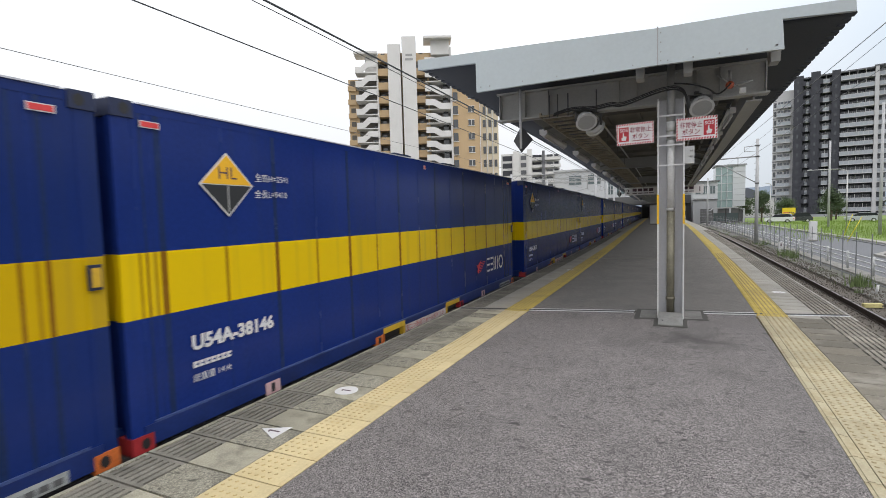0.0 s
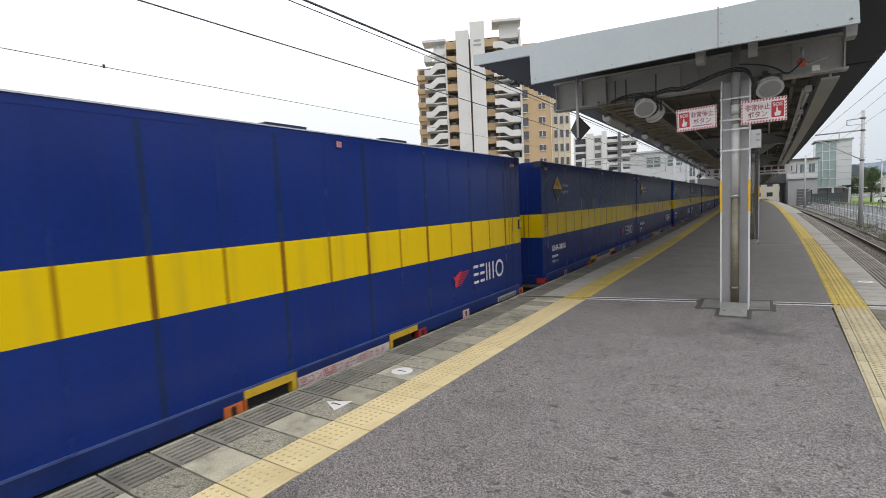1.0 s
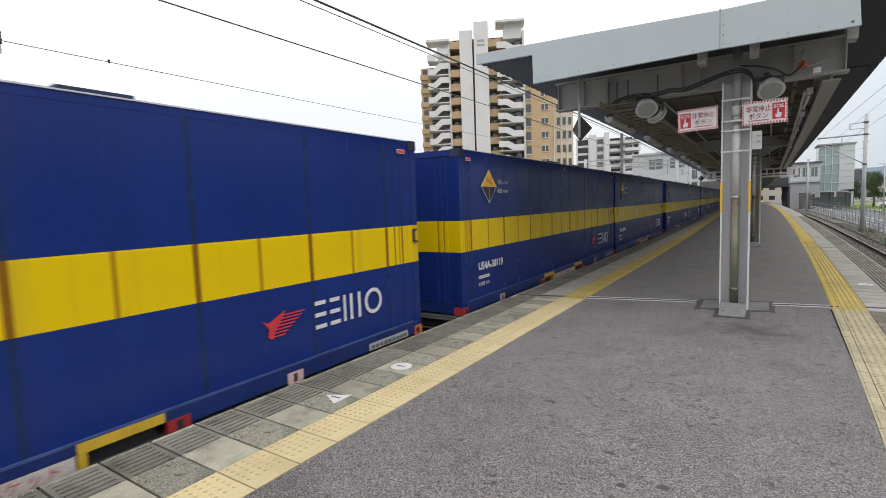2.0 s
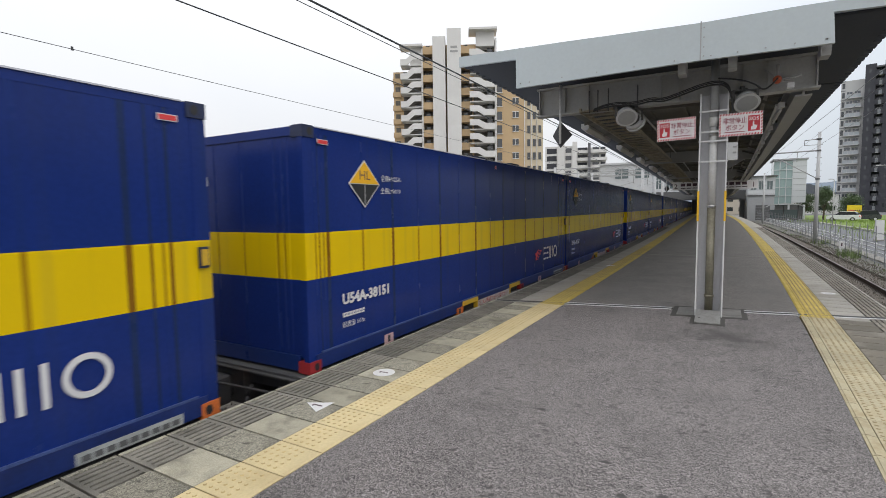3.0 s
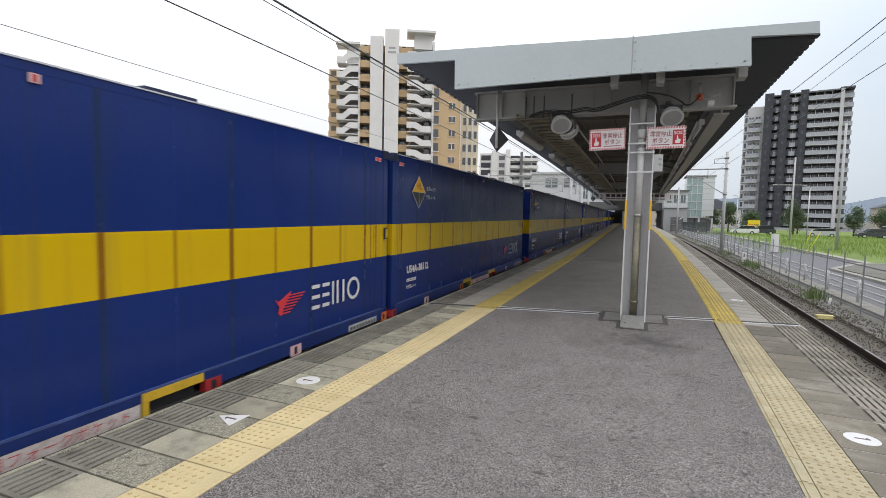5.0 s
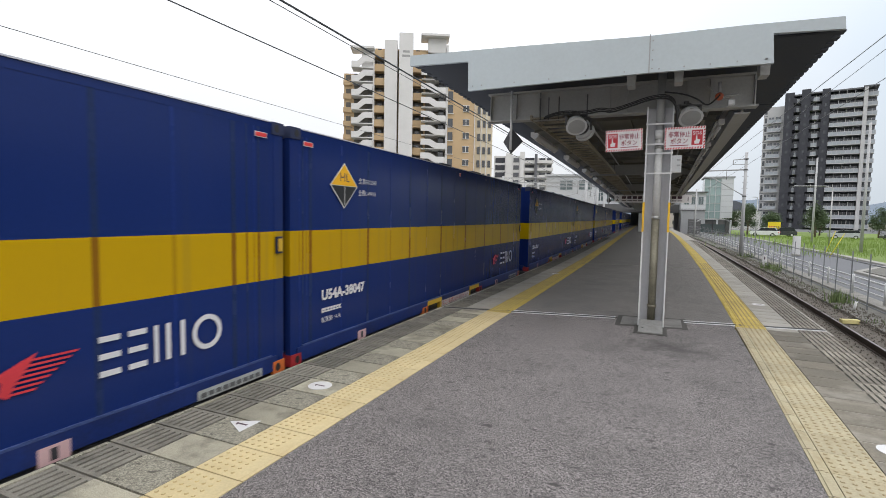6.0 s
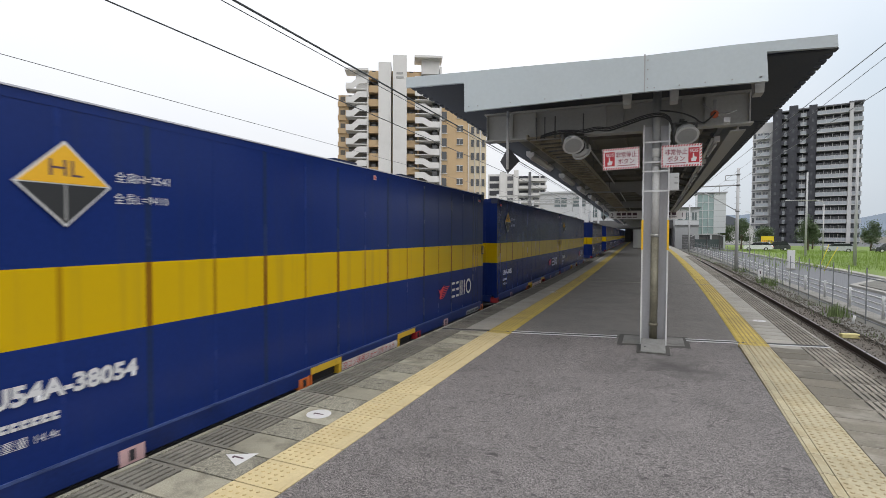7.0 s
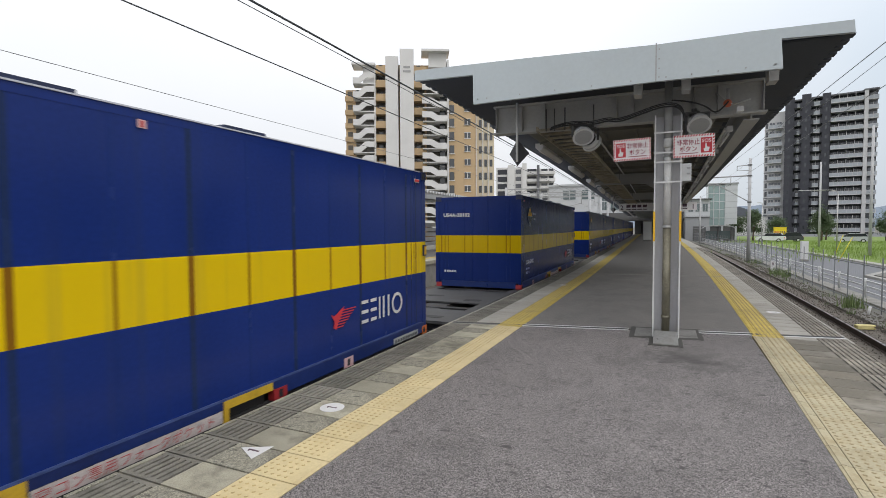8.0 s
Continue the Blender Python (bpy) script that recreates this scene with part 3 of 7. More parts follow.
# ---- freight train ----
def container_paint():
    """Blue paint with a yellow band, rain streaks and dust; heights run from the container's base."""
    m = material("container_paint", (0.0108, 0.0285, 0.164), 0.2, vary=0.16, scale=1.6, grain=30, bump=0.02, stretch=(1, 1, 0.35), spec=0.17, shift=True)
    n, l = m.node_tree.nodes, m.node_tree.links
    b = n["Principled BSDF"]
    blue = b.inputs["Base Color"].links[0].from_socket
    co, sep = n.new("ShaderNodeTexCoord"), n.new("ShaderNodeSeparateXYZ")
    l.new(co.outputs["Object"], sep.inputs[0])
    lo, hi, both, mx = n.new("ShaderNodeMath"), n.new("ShaderNodeMath"), n.new("ShaderNodeMath"), n.new("ShaderNodeMix")
    lo.operation, hi.operation, both.operation = "GREATER_THAN", "LESS_THAN", "MULTIPLY"
    lo.inputs[1].default_value, hi.inputs[1].default_value = 0.976, 1.457
    l.new(sep.outputs["Z"], lo.inputs[0])
    l.new(sep.outputs["Z"], hi.inputs[0])
    l.new(lo.outputs[0], both.inputs[0])
    l.new(hi.outputs[0], both.inputs[1])
    mx.data_type = "RGBA"
    l.new(both.outputs[0], mx.inputs["Factor"])
    # the object's own colour says how fresh its paint is: 1 fresh, 0 dull and grimy
    fresh, fade, dim = n.new("ShaderNodeObjectInfo"), n.new("ShaderNodeMix"), n.new("ShaderNodeMix")
    for node, dull, bright in ((fade, (0.36, 0.205, 0.004, 1), (0.70, 0.49, 0.002, 1)), (dim, (0.0095, 0.024, 0.112, 1), None)):
        node.data_type = "RGBA"
        node.inputs["A"].default_value = dull
        l.new(fresh.outputs["Color"], node.inputs["Factor"])
        if bright:
            node.inputs["B"].default_value = bright
    l.new(blue, dim.inputs["B"])
    l.new(dim.outputs["Result"], mx.inputs["A"])
    l.new(fade.outputs["Result"], mx.inputs["B"])
    # rain streaks: noise drawn out down the wall
    mp, ns, rg, dirt = n.new("ShaderNodeMapping"), n.new("ShaderNodeTexNoise"), n.new("ShaderNodeMapRange"), n.new("ShaderNodeMix")
    mp.inputs["Scale"].default_value = (7, 7, 0.18)
    l.new(co.outputs["Object"], mp.inputs["Vector"])
    ns.inputs["Scale"].default_value, ns.inputs["Detail"].default_value = 1.0, 5
    l.new(mp.outputs[0], ns.inputs["Vector"])
    rg.inputs["From Min"].default_value, rg.inputs["From Max"].default_value, rg.inputs["To Max"].default_value = 0.56, 0.8, 0.3
    l.new(ns.outputs["Fac"], rg.inputs["Value"])
    dirt.data_type = "RGBA"
    l.new(rg.outputs[0], dirt.inputs["Factor"])
    l.new(mx.outputs["Result"], dirt.inputs["A"])
    dirt.inputs["B"].default_value = (0.028, 0.040, 0.062, 1)
    l.new(dirt.outputs["Result"], b.inputs["Base Color"])
    # the thin wall sheets are slightly wavy
    wv, bp = n.new("ShaderNodeTexNoise"), n.new("ShaderNodeBump")
    wv.inputs["Scale"].default_value, wv.inputs["Detail"].default_value = 2.4, 2
    drawn = n.new("ShaderNodeMapping")
    drawn.inputs["Scale"].default_value = (1, 2.6, 0.35)
    l.new(co.outputs["Object"], drawn.inputs["Vector"])
    l.new(drawn.outputs[0], wv.inputs["Vector"])
    bp.inputs["Strength"].default_value, bp.inputs["Distance"].default_value = 0.12, 0.02
    l.new(wv.outputs["Fac"], bp.inputs["Height"])
    l.new(bp.outputs[0], b.inputs["Normal"])
    return m


def seam_paint(strong):
    """Grime along a welded seam: brownish on the yellow band, dark on blue."""
    m = material("seam_grime", (0.015, 0.030, 0.096) if strong else (0.0118, 0.030, 0.155), 0.26, vary=0.2, scale=2, grain=30, bump=0.02, spec=0.14)
    n, l = m.node_tree.nodes, m.node_tree.links
    b = n["Principled BSDF"]
    blue = b.inputs["Base Color"].links[0].from_socket
    co, sep, mr, mx = n.new("ShaderNodeTexCoord"), n.new("ShaderNodeSeparateXYZ"), n.new("ShaderNodeMath"), n.new("ShaderNodeMix")
    l.new(co.outputs["Object"], sep.inputs[0])
    mr.operation = "COMPARE"
    mr.inputs[1].default_value, mr.inputs[2].default_value = 1.2165, 0.2405
    l.new(sep.outputs["Z"], mr.inputs[0])
    mx.data_type = "RGBA"
    l.new(mr.outputs[0], mx.inputs["Factor"])
    l.new(blue, mx.inputs["A"])
    mx.inputs["B"].default_value = (0.22, 0.10, 0.008, 1) if strong else (0.36, 0.21, 0.005, 1)
    l.new(mx.outputs["Result"], b.inputs["Base Color"])
    return m


PAINT, SEAM_STRONG, SEAM_FAINT = container_paint(), seam_paint(True), seam_paint(False)
RAIL_BLUE = material("container_frame_blue", (0.0096, 0.0288, 0.144), 0.3, vary=0.15, scale=2, grain=30, bump=0.02)
# shade below the lip is put into this blue, with small dark stains
SILL_SHADE = material("shaded_sill_paint", (0.0105, 0.027, 0.135), 0.45, vary=0.3, scale=3, grain=40, bump=0.05, stain=(0.02, 0.02, 0.03), stain_amount=0.5, stain_scale=2)
LIP_BLUE = material("lit_lip_paint", (0.05, 0.08, 0.22), 0.45, vary=0.4, scale=6, grain=40, bump=0.05)
ROOF_WHITE = material("container_roof", (0.52, 0.54, 0.60), 0.4, vary=0.12, scale=1.5, grain=20, bump=0.03)
CAST_RED = material("red_corner_casting", (0.34, 0.024, 0.028), 0.55, vary=0.25, scale=6)
CAST_ORANGE = material("orange_corner_casting", (0.55, 0.14, 0.03), 0.55, vary=0.25, scale=6)
CAST_BLACK = material("blue_corner_casting", (0.012, 0.02, 0.062), 0.55, vary=0.25, scale=6)
POCKET_YELLOW = material("fork_pocket_yellow", (0.578, 0.3655, 0.0255), 0.55, vary=0.15, scale=5, stain=(0.25, 0.15, 0.05), stain_amount=0.5, stain_scale=8)
PINK = material("faded_pink_label", (0.6, 0.4, 0.4), 0.6, vary=0.1, bump=0.0)
RED_PRINT = material("red_print", (0.62, 0.07, 0.08), 0.6, vary=0.1, bump=0.0)
PLACARD_YELLOW = material("placard_yellow", (0.80, 0.44, 0.012), 0.5, vary=0.06, bump=0.0)
PLACARD_DARK = material("placard_dark", (0.02, 0.022, 0.024), 0.5, vary=0.1, bump=0.0)
FADED_WHITE = material("faded_white_strip", (0.52, 0.47, 0.45), 0.7, vary=0.3, scale=6, bump=0.0, stain=(0.20, 0.17, 0.15), stain_amount=0.8, stain_scale=9)
FADED_RED = material("faded_red_print", (0.42, 0.05, 0.05), 0.7, vary=0.25, scale=6, bump=0.0)
NOTICE_GREY = material("faded_notice_strip", (0.36, 0.38, 0.37), 0.6, vary=0.3, scale=7, bump=0.0, stain=(0.16, 0.17, 0.18), stain_amount=0.7, stain_scale=8)
LETTER_WHITE = material("letter_white", (0.6216, 0.63, 0.6552), 0.5, vary=0.05, bump=0.0)
REFLECT_RED = material("red_reflector", (0.65, 0.05, 0.05), 0.3, vary=0.05, bump=0.0)
DECK = material("wagon_steel", (0.05, 0.05, 0.053), 0.65, 0.2, vary=0.25, scale=2, grain=30, bump=0.1, stain=(0.13, 0.08, 0.05), stain_amount=0.4, stain_scale=2)
LEN, HALF, WIDE, TALL = 9.41, 4.705, 1.245, 2.541
SIDE = WIDE + 0.0


def on_side(me, y, z, out=0.006):
    """Lays a drawing made in the x-z plane onto the container's platform side: x runs along the train."""
    me.transform(pose(SIDE + out, y - HALF, z, 0, 0, 90))
    return me


def flat_outline(points, depth=0.003):
    bm = bmesh.new()
    prism(bm, points, "y", -depth, 0.0)
    return bm


def side_part(name, bm, mat, parent, y, z, out=0.002, label=""):
    me = mesh_of(name, finish(bm), mat)
    return part(name, on_side(me, y, z, out), mat, parent, label)


def rect(w, h, x=0.0, z=0.0):
    return [(x, z), (x + w, z), (x + w, z + h), (x, z + h)]


def build_container():
    c = thing("freight_container", "blue steel freight container with yellow band and grimy seams", "freight container", group="containers on the train")
    bm = bmesh.new()
    box(bm, -WIDE + 0.01, -HALF + 0.02, 0.16, WIDE - 0.012, HALF - 0.02, TALL - 0.05)
    part("body", bm, PAINT, c)
    # side sill, lip with its lit edge put into the colour, top rails, corner posts
    for sx in (-1, 1):
        x0, x1 = sorted((sx * (WIDE - 0.06), sx * WIDE))
        bm = bmesh.new()
        prism(bm, [(-HALF + 0.1, 0.03), (3.36 - HALF, 0.03), (3.36 - HALF, 0.112), (6.05 - HALF, 0.112), (6.05 - HALF, 0.03), (HALF - 0.1, 0.03), (HALF - 0.1, 0.185), (-HALF + 0.1, 0.185)], "x", x0, x1)
        part("side_sill", bm, SILL_SHADE, c, "dark blue sill, shaded in its colour")
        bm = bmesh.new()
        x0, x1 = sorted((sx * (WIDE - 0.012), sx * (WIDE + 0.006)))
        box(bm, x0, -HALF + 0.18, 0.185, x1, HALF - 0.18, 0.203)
        part("sill_lip", bm, LIP_BLUE, c, "lighter blue lip, lit edge in its colour")
        bm = bmesh.new()
        x0, x1 = sorted((sx * (WIDE - 0.05), sx * (WIDE - 0.009)))
        box(bm, x0, -HALF + 0.1, TALL - 0.075, x1, HALF - 0.1, TALL - 0.01)
        rail = part("top_rail", bm, PAINT, c)
        # added pale strip, stands in for sky light along the roof edge
        bm = bmesh.new()
        d0, d1 = sorted((sx * (WIDE - 0.03), sx * (WIDE + 0.002)))
        box(bm, d0, -HALF + 0.19, TALL - 0.0115, d1, HALF - 0.19, TALL + 0.0)
        part("bright_edge", bm, ROOF_WHITE, rail, "pale strip for the bright line along the roof edge")
        for sy in (-1, 1):
            bm = bmesh.new()
            y0, y1 = sorted((sy * HALF, sy * (HALF - 0.13)))
            box(bm, x0 - 0.03, y0, 0.12, x1 + 0.03 if sx < 0 else x1, y1, TALL - 0.12)
            part("corner_post", bm, PAINT, c)
            for z0, z1, mat, lab in ((0.0, 0.125, CAST_RED if sy < 0 else CAST_ORANGE, "red corner casting" if sy < 0 else "orange corner casting"), (TALL - 0.12, TALL, CAST_BLACK, "scuffed blue corner casting")):
                bm = bmesh.new()
                xx0, xx1 = sorted((sx * (WIDE - 0.16), sx * (WIDE + 0.004)))
                yy0, yy1 = sorted((sy * (HALF + 0.004), sy * (HALF - 0.16)))
                box(bm, xx0, yy0, z0, xx1, yy1, z1)
                cast = part("corner_casting", bm, mat, c, lab)
                bm = bmesh.new()
                hx0, hx1 = sorted((sx * (WIDE - 0.02), sx * (WIDE + 0.006)))
                prism(bm, [(sy * (HALF - 0.095) + 0.034 * math.cos(i * math.pi / 5), (z0 + z1) / 2 + 0.042 * math.sin(i * math.pi / 5)) for i in range(10)], "x", hx0, hx1)
                part("lock_hole", bm, BLACK, cast)
    # welded seams of the wall sheets
    seams = [(0.15, 0.02, False), (0.205, 0.018, True), (0.27, 0.02, False), (0.335, 0.05, True)]
    seams += [(0.92 + 0.604 * i, 0.05 if i % 2 else 0.035, bool(i % 2)) for i in range(14)]
    seams += [(8.93, 0.022, True), (9.02, 0.022, False), (9.08, 0.03, True)]
    for sx in (1,):
        for y, w, strong in seams:
            bm = bmesh.new()
            x0, x1 = sorted((sx * (WIDE - 0.016), sx * (WIDE - 0.0108)))
            box(bm, x0, y - HALF - w / 2, 0.2, x1, y - HALF + w / 2, TALL - 0.075)
            part("wall_seam", bm, SEAM_STRONG if strong else SEAM_FAINT, c)
    # end walls with pressed ribs
    for sy in (-1, 1):
        # folded sheet: panels stand proud, grimy seams lie between them
        bm = bmesh.new()
        fold = [(-WIDE + 0.13, 0.0185, 0)]
        for x0, x1 in ((-1.06, -1.0), (-0.96, -0.9), (-0.86, -0.4), (-0.36, -0.16), (-0.12, 0.28), (0.32, 0.8), (0.85, 0.91), (0.95, 1.0)):
            fold += [(x0 - 0.008, 0.0185, 1), (x0, 0.0125, 0), (x1, 0.0125, 0), (x1 + 0.008, 0.0185, 0)]
        fold.append((WIDE - 0.13, 0.0185, 0))
        last = None
        for x, depth, seam in fold:
            pair = [bm.verts.new((x, sy * (HALF - depth), z)) for z in (0.185, TALL - 0.11)]
            if last:
                bm.faces.new((last[0], pair[0], pair[1], last[1])).material_index = seam
            last = pair
        part("end_wall", bm, [PAINT, SEAM_FAINT], c, "pressed end wall with grimy seams")
        bm = bmesh.new()
        y0, y1 = sorted((sy * (HALF - 0.06), sy * HALF))
        box(bm, -WIDE + 0.15, y0, 0.02, WIDE - 0.15, y1, 0.18)
        part("end_sill", bm, RAIL_BLUE, c)
        bm = bmesh.new()
        box(bm, -WIDE + 0.15, y0, TALL - 0.1, WIDE - 0.15, y1, TALL - 0.01)
        part("end_rail", bm, PAINT, c)
    bm = bmesh.new()
    box(bm, -WIDE + 0.03, -HALF + 0.03, TALL - 0.05, WIDE - 0.03, HALF - 0.03, TALL - 0.012)
    box(bm, WIDE - 0.12, -HALF + 0.2, TALL - 0.013, WIDE - 0.02, HALF - 0.2, TALL - 0.002)
    part("roof", bm, ROOF_WHITE, c, "pale weathered roof")
    for y in (4.1, 5.75):
        bm = bmesh.new()
        box(bm, WIDE - 0.14, y - HALF - 0.24, TALL - 0.012, WIDE - 0.01, y - HALF + 0.24, TALL + 0.028)
        part("roof_plate", bm, CAST_BLACK, c, "dark plate on the roof edge")
    # fork pockets with the label strip between them
    for y0, inner in ((3.40, 3.925), (5.42, 5.42)):
        frame_bm = bmesh.new()
        box(frame_bm, WIDE - 0.07, y0 - HALF, 0.108, WIDE + 0.008, y0 + 0.58 - HALF, 0.184)
        pocket = part("fork_pocket", frame_bm, POCKET_YELLOW, c, "yellow steel fork pocket frame")
        outer = 3.40 if inner > 3.5 else 5.978
        bm = bmesh.new()
        box(bm, WIDE - 0.069, outer - HALF, -0.01, WIDE + 0.004, outer + 0.022 - HALF, 0.107)
        part("pocket_post", bm, CAST_ORANGE, pocket, "orange post")
        bm = bmesh.new()
        box(bm, WIDE - 0.069, inner - HALF, -0.01, WIDE + 0.006, inner + 0.055 - HALF, 0.107)
        part("pocket_leg", bm, POCKET_YELLOW, pocket)
        bm = bmesh.new()
        box(bm, WIDE - 0.2, y0 + 0.022 - HALF, 0.0, WIDE - 0.06, y0 + 0.53 - HALF, 0.107)
        part("pocket_hollow", bm, BLACK, pocket)
    for y0, mat in ((3.20, CAST_ORANGE), (6.02, CAST_RED)):
        bm = bmesh.new()
        box(bm, WIDE - 0.07, y0 - HALF, -0.005, WIDE + 0.006, y0 + 0.18 - HALF, 0.105)
        block = part("lashing_block", bm, mat, c)
        side_part("slot", flat_outline(rect(0.05, 0.075)), BLACK, block, y0 + 0.065, 0.012, 0.007)
    strip_ob = side_part("label_strip", flat_outline(rect(1.41, 0.104)), FADED_WHITE, c, 3.995, 0.004, 0.0, "white strip with red lettering")
    part("strip_lettering", on_side(lettering("空コン専用フォークポケット", 0.094, FADED_RED, "LEFT", 1.08), 4.01, 0.02, 0.005), None, strip_ob)
    for y0 in (1.27, 7.17):
        lab = side_part("label", flat_outline(rect(0.19, 0.12)), PINK, c, y0, 0.005, 0.004, "faded pink label")
        side_part("label_slot", flat_outline(rect(0.045, 0.08)), BLACK_PAINT, lab, y0 + 0.07, 0.025, 0.007)
    notice = side_part("notice_strip", flat_outline(rect(0.74, 0.085)), NOTICE_GREY, c, 8.35, 0.03, 0.004, "faded grey-white notice strip")
    for i in range(9):
        side_part("notice_bar", flat_outline(rect(0.055, 0.04)), DARK_STEEL, notice, 8.385 + i * 0.077, 0.047, 0.007)
    # reflectors near the top corners, small mid-wall badge
    for y0 in (0.18, 9.0):
        r = side_part("reflector", flat_outline(rect(0.155, 0.052)), LETTER_WHITE, c, y0 + 0.02, 2.365, 0.003, "red and white reflector")
        side_part("reflector_face", flat_outline(rect(0.137, 0.038)), REFLECT_RED, r, y0 + 0.029, 2.372, 0.006)
    badge = side_part("badge", flat_outline(rect(0.065, 0.06)), PINK, c, 4.73, 2.40, 0.003, "small faded badge")
    side_part("badge_face", flat_outline(rect(0.028, 0.045)), FADED_RED, badge, 4.748, 2.407, 0.006)
    # placard: yellow upper half, dark lower half, white rim
    p = side_part("placard", flat_outline([(-0.285, 0), (0, -0.275), (0.285, 0), (0, 0.275)]), LETTER_WHITE, c, 0.955, 1.985, 0.002, "diamond placard in yellow and black")
    side_part("placard_top", flat_outline([(-0.262, 0.004), (0.262, 0.004), (0, 0.255)]), PLACARD_YELLOW, p, 0.955, 1.985, 0.005)
    side_part("placard_bottom", flat_outline([(-0.262, -0.004), (0, -0.255), (0.262, -0.004)]), PLACARD_DARK, p, 0.955, 1.985, 0.005)
    side_part("placard_line", flat_outline(rect(0.012, 0.225, -0.006, -0.232)), STEEL_GREY, p, 0.955, 1.985, 0.008)
    part("placard_lettering", on_side(lettering("HL", 0.15, SIGN_DARK, "CENTER", 1.15), 0.955, 2.035, 0.009), None, p)
    part("size_lettering", on_side(lettering("全高H=2541", 0.083, LETTER_WHITE), 1.27, 2.035, 0.004), None, c)
    part("size_lettering", on_side(lettering("全長L=9410", 0.083, LETTER_WHITE), 1.26, 1.885, 0.004), None, c)
    for i in range(7):
        side_part("small_print", flat_outline([(0, 0), (0.045, 0), (0.045, 0.018), (0.02, 0.018), (0.02, 0.03), (0.045, 0.03), (0.045, 0.05), (0, 0.05)]), LETTER_WHITE, c, 0.52 + i * 0.055, 0.497, 0.002)
    part("weight_lettering", on_side(lettering("総重量 14.4t", 0.072, LETTER_WHITE), 0.51, 0.385, 0.004), None, c)
    # company mark: plain white blocks and a ring, a red wedge with stripes
    for x, w, slits in ((7.56, 0.15, 2), (7.77, 0.14, 2), (7.97, 0.035, 0), (8.07, 0.17, 1)):
        if w < 0.05:
            side_part("white_block", flat_outline(rect(w, 0.29)), LETTER_WHITE, c, x, 0.47, 0.002)
            continue
        if slits == 2:
            for k in range(3):
                side_part("white_block", flat_outline(rect(w, 0.042)), LETTER_WHITE, c, x, 0.47 + k * 0.124, 0.002)
        else:
            for k in (0, 1):
                side_part("white_block", flat_outline(rect(0.04, 0.29)), LETTER_WHITE, c, x + k * (w - 0.04), 0.47, 0.002)
    bm = bmesh.new()
    ring = [[(r * math.cos(i * math.pi / 14), r * math.sin(i * math.pi / 14)) for i in range(28)] for r in (0.15, 0.108)]
    for d0, d1 in ((0.0, -0.003),):
        o = [bm.verts.new((u, d1, v)) for u, v in ring[0]]
        i_ = [bm.verts.new((u, d1, v)) for u, v in ring[1]]
        ob_ = [bm.verts.new((u, d0, v)) for u, v in ring[0]]
        ib_ = [bm.verts.new((u, d0, v)) for u, v in ring[1]]
        for k in range(28):
            j = (k + 1) % 28
            bm.faces.new((o[k], o[j], i_[j], i_[k]))
            bm.faces.new((o[k], ob_[k], ob_[j], o[j]))
            bm.faces.new((i_[k], i_[j], ib_[j], ib_[k]))
    side_part("white_ring", bm, LETTER_WHITE, c, 8.46, 0.615, 0.002)
    side_part("red_wedge", flat_outline([(0, 0.16), (0.06, 0.13), (0.26, 0.22), (0.18, 0.10), (0.14, 0.06), (0.10, -0.03), (0.05, 0.0), (0.07, 0.07)]), RED, c, 6.93, 0.53, 0.002, "red emblem")
    for k in range(7):
        side_part("red_stripe", flat_outline([(0.10 + k * 0.01, 0.005 + k * 0.031), (0.24 + k * 0.042, 0.005 + k * 0.031), (0.25 + k * 0.042, 0.019 + k * 0.031), (0.11 + k * 0.01, 0.019 + k * 0.031)]), RED, c, 6.93, 0.51, 0.002)
    for i in range(5):
        bm = bmesh.new()
        x0 = -1.0 + i * 0.075
        box(bm, x0, -HALF - 0.002, 0.42, x0 + 0.055, -HALF + 0.02, 0.475)
        part("end_print", bm, LETTER_WHITE, c)
    # door latch on the rear end post
    side_part("latch", flat_outline(rect(0.085, 0.17), 0.02), CAST_BLACK, c, 9.29, 1.235, 0.0, "recessed dark door latch")
    side_part("latch_plate", flat_outline(rect(0.055, 0.13), 0.01), POCKET_YELLOW, c, 9.305, 1.255, 0.022)
    return c


def add_number(c, number):
    part("number_lettering", on_side(lettering("U54A-" + number, 0.162, LETTER_WHITE, "LEFT", 1.065, 0.007), 0.515, 0.645, 0.004), None, c, "white stencilled container number")
    me = lettering("U54A-" + number, 0.14, LETTER_WHITE, "CENTER", 1.1, 0.005)
    me.transform(pose(-0.62, -HALF - 0.006, 1.98))
    part("number_lettering", me, None, c)
    me = lettering("U54A-" + number, 0.15, LETTER_WHITE, "CENTER", 0.95, 0.004)
    me.transform(pose(0.62, HALF + 0.006, 1.98, 0, 0, 180))
    part("number_lettering", me, None, c)


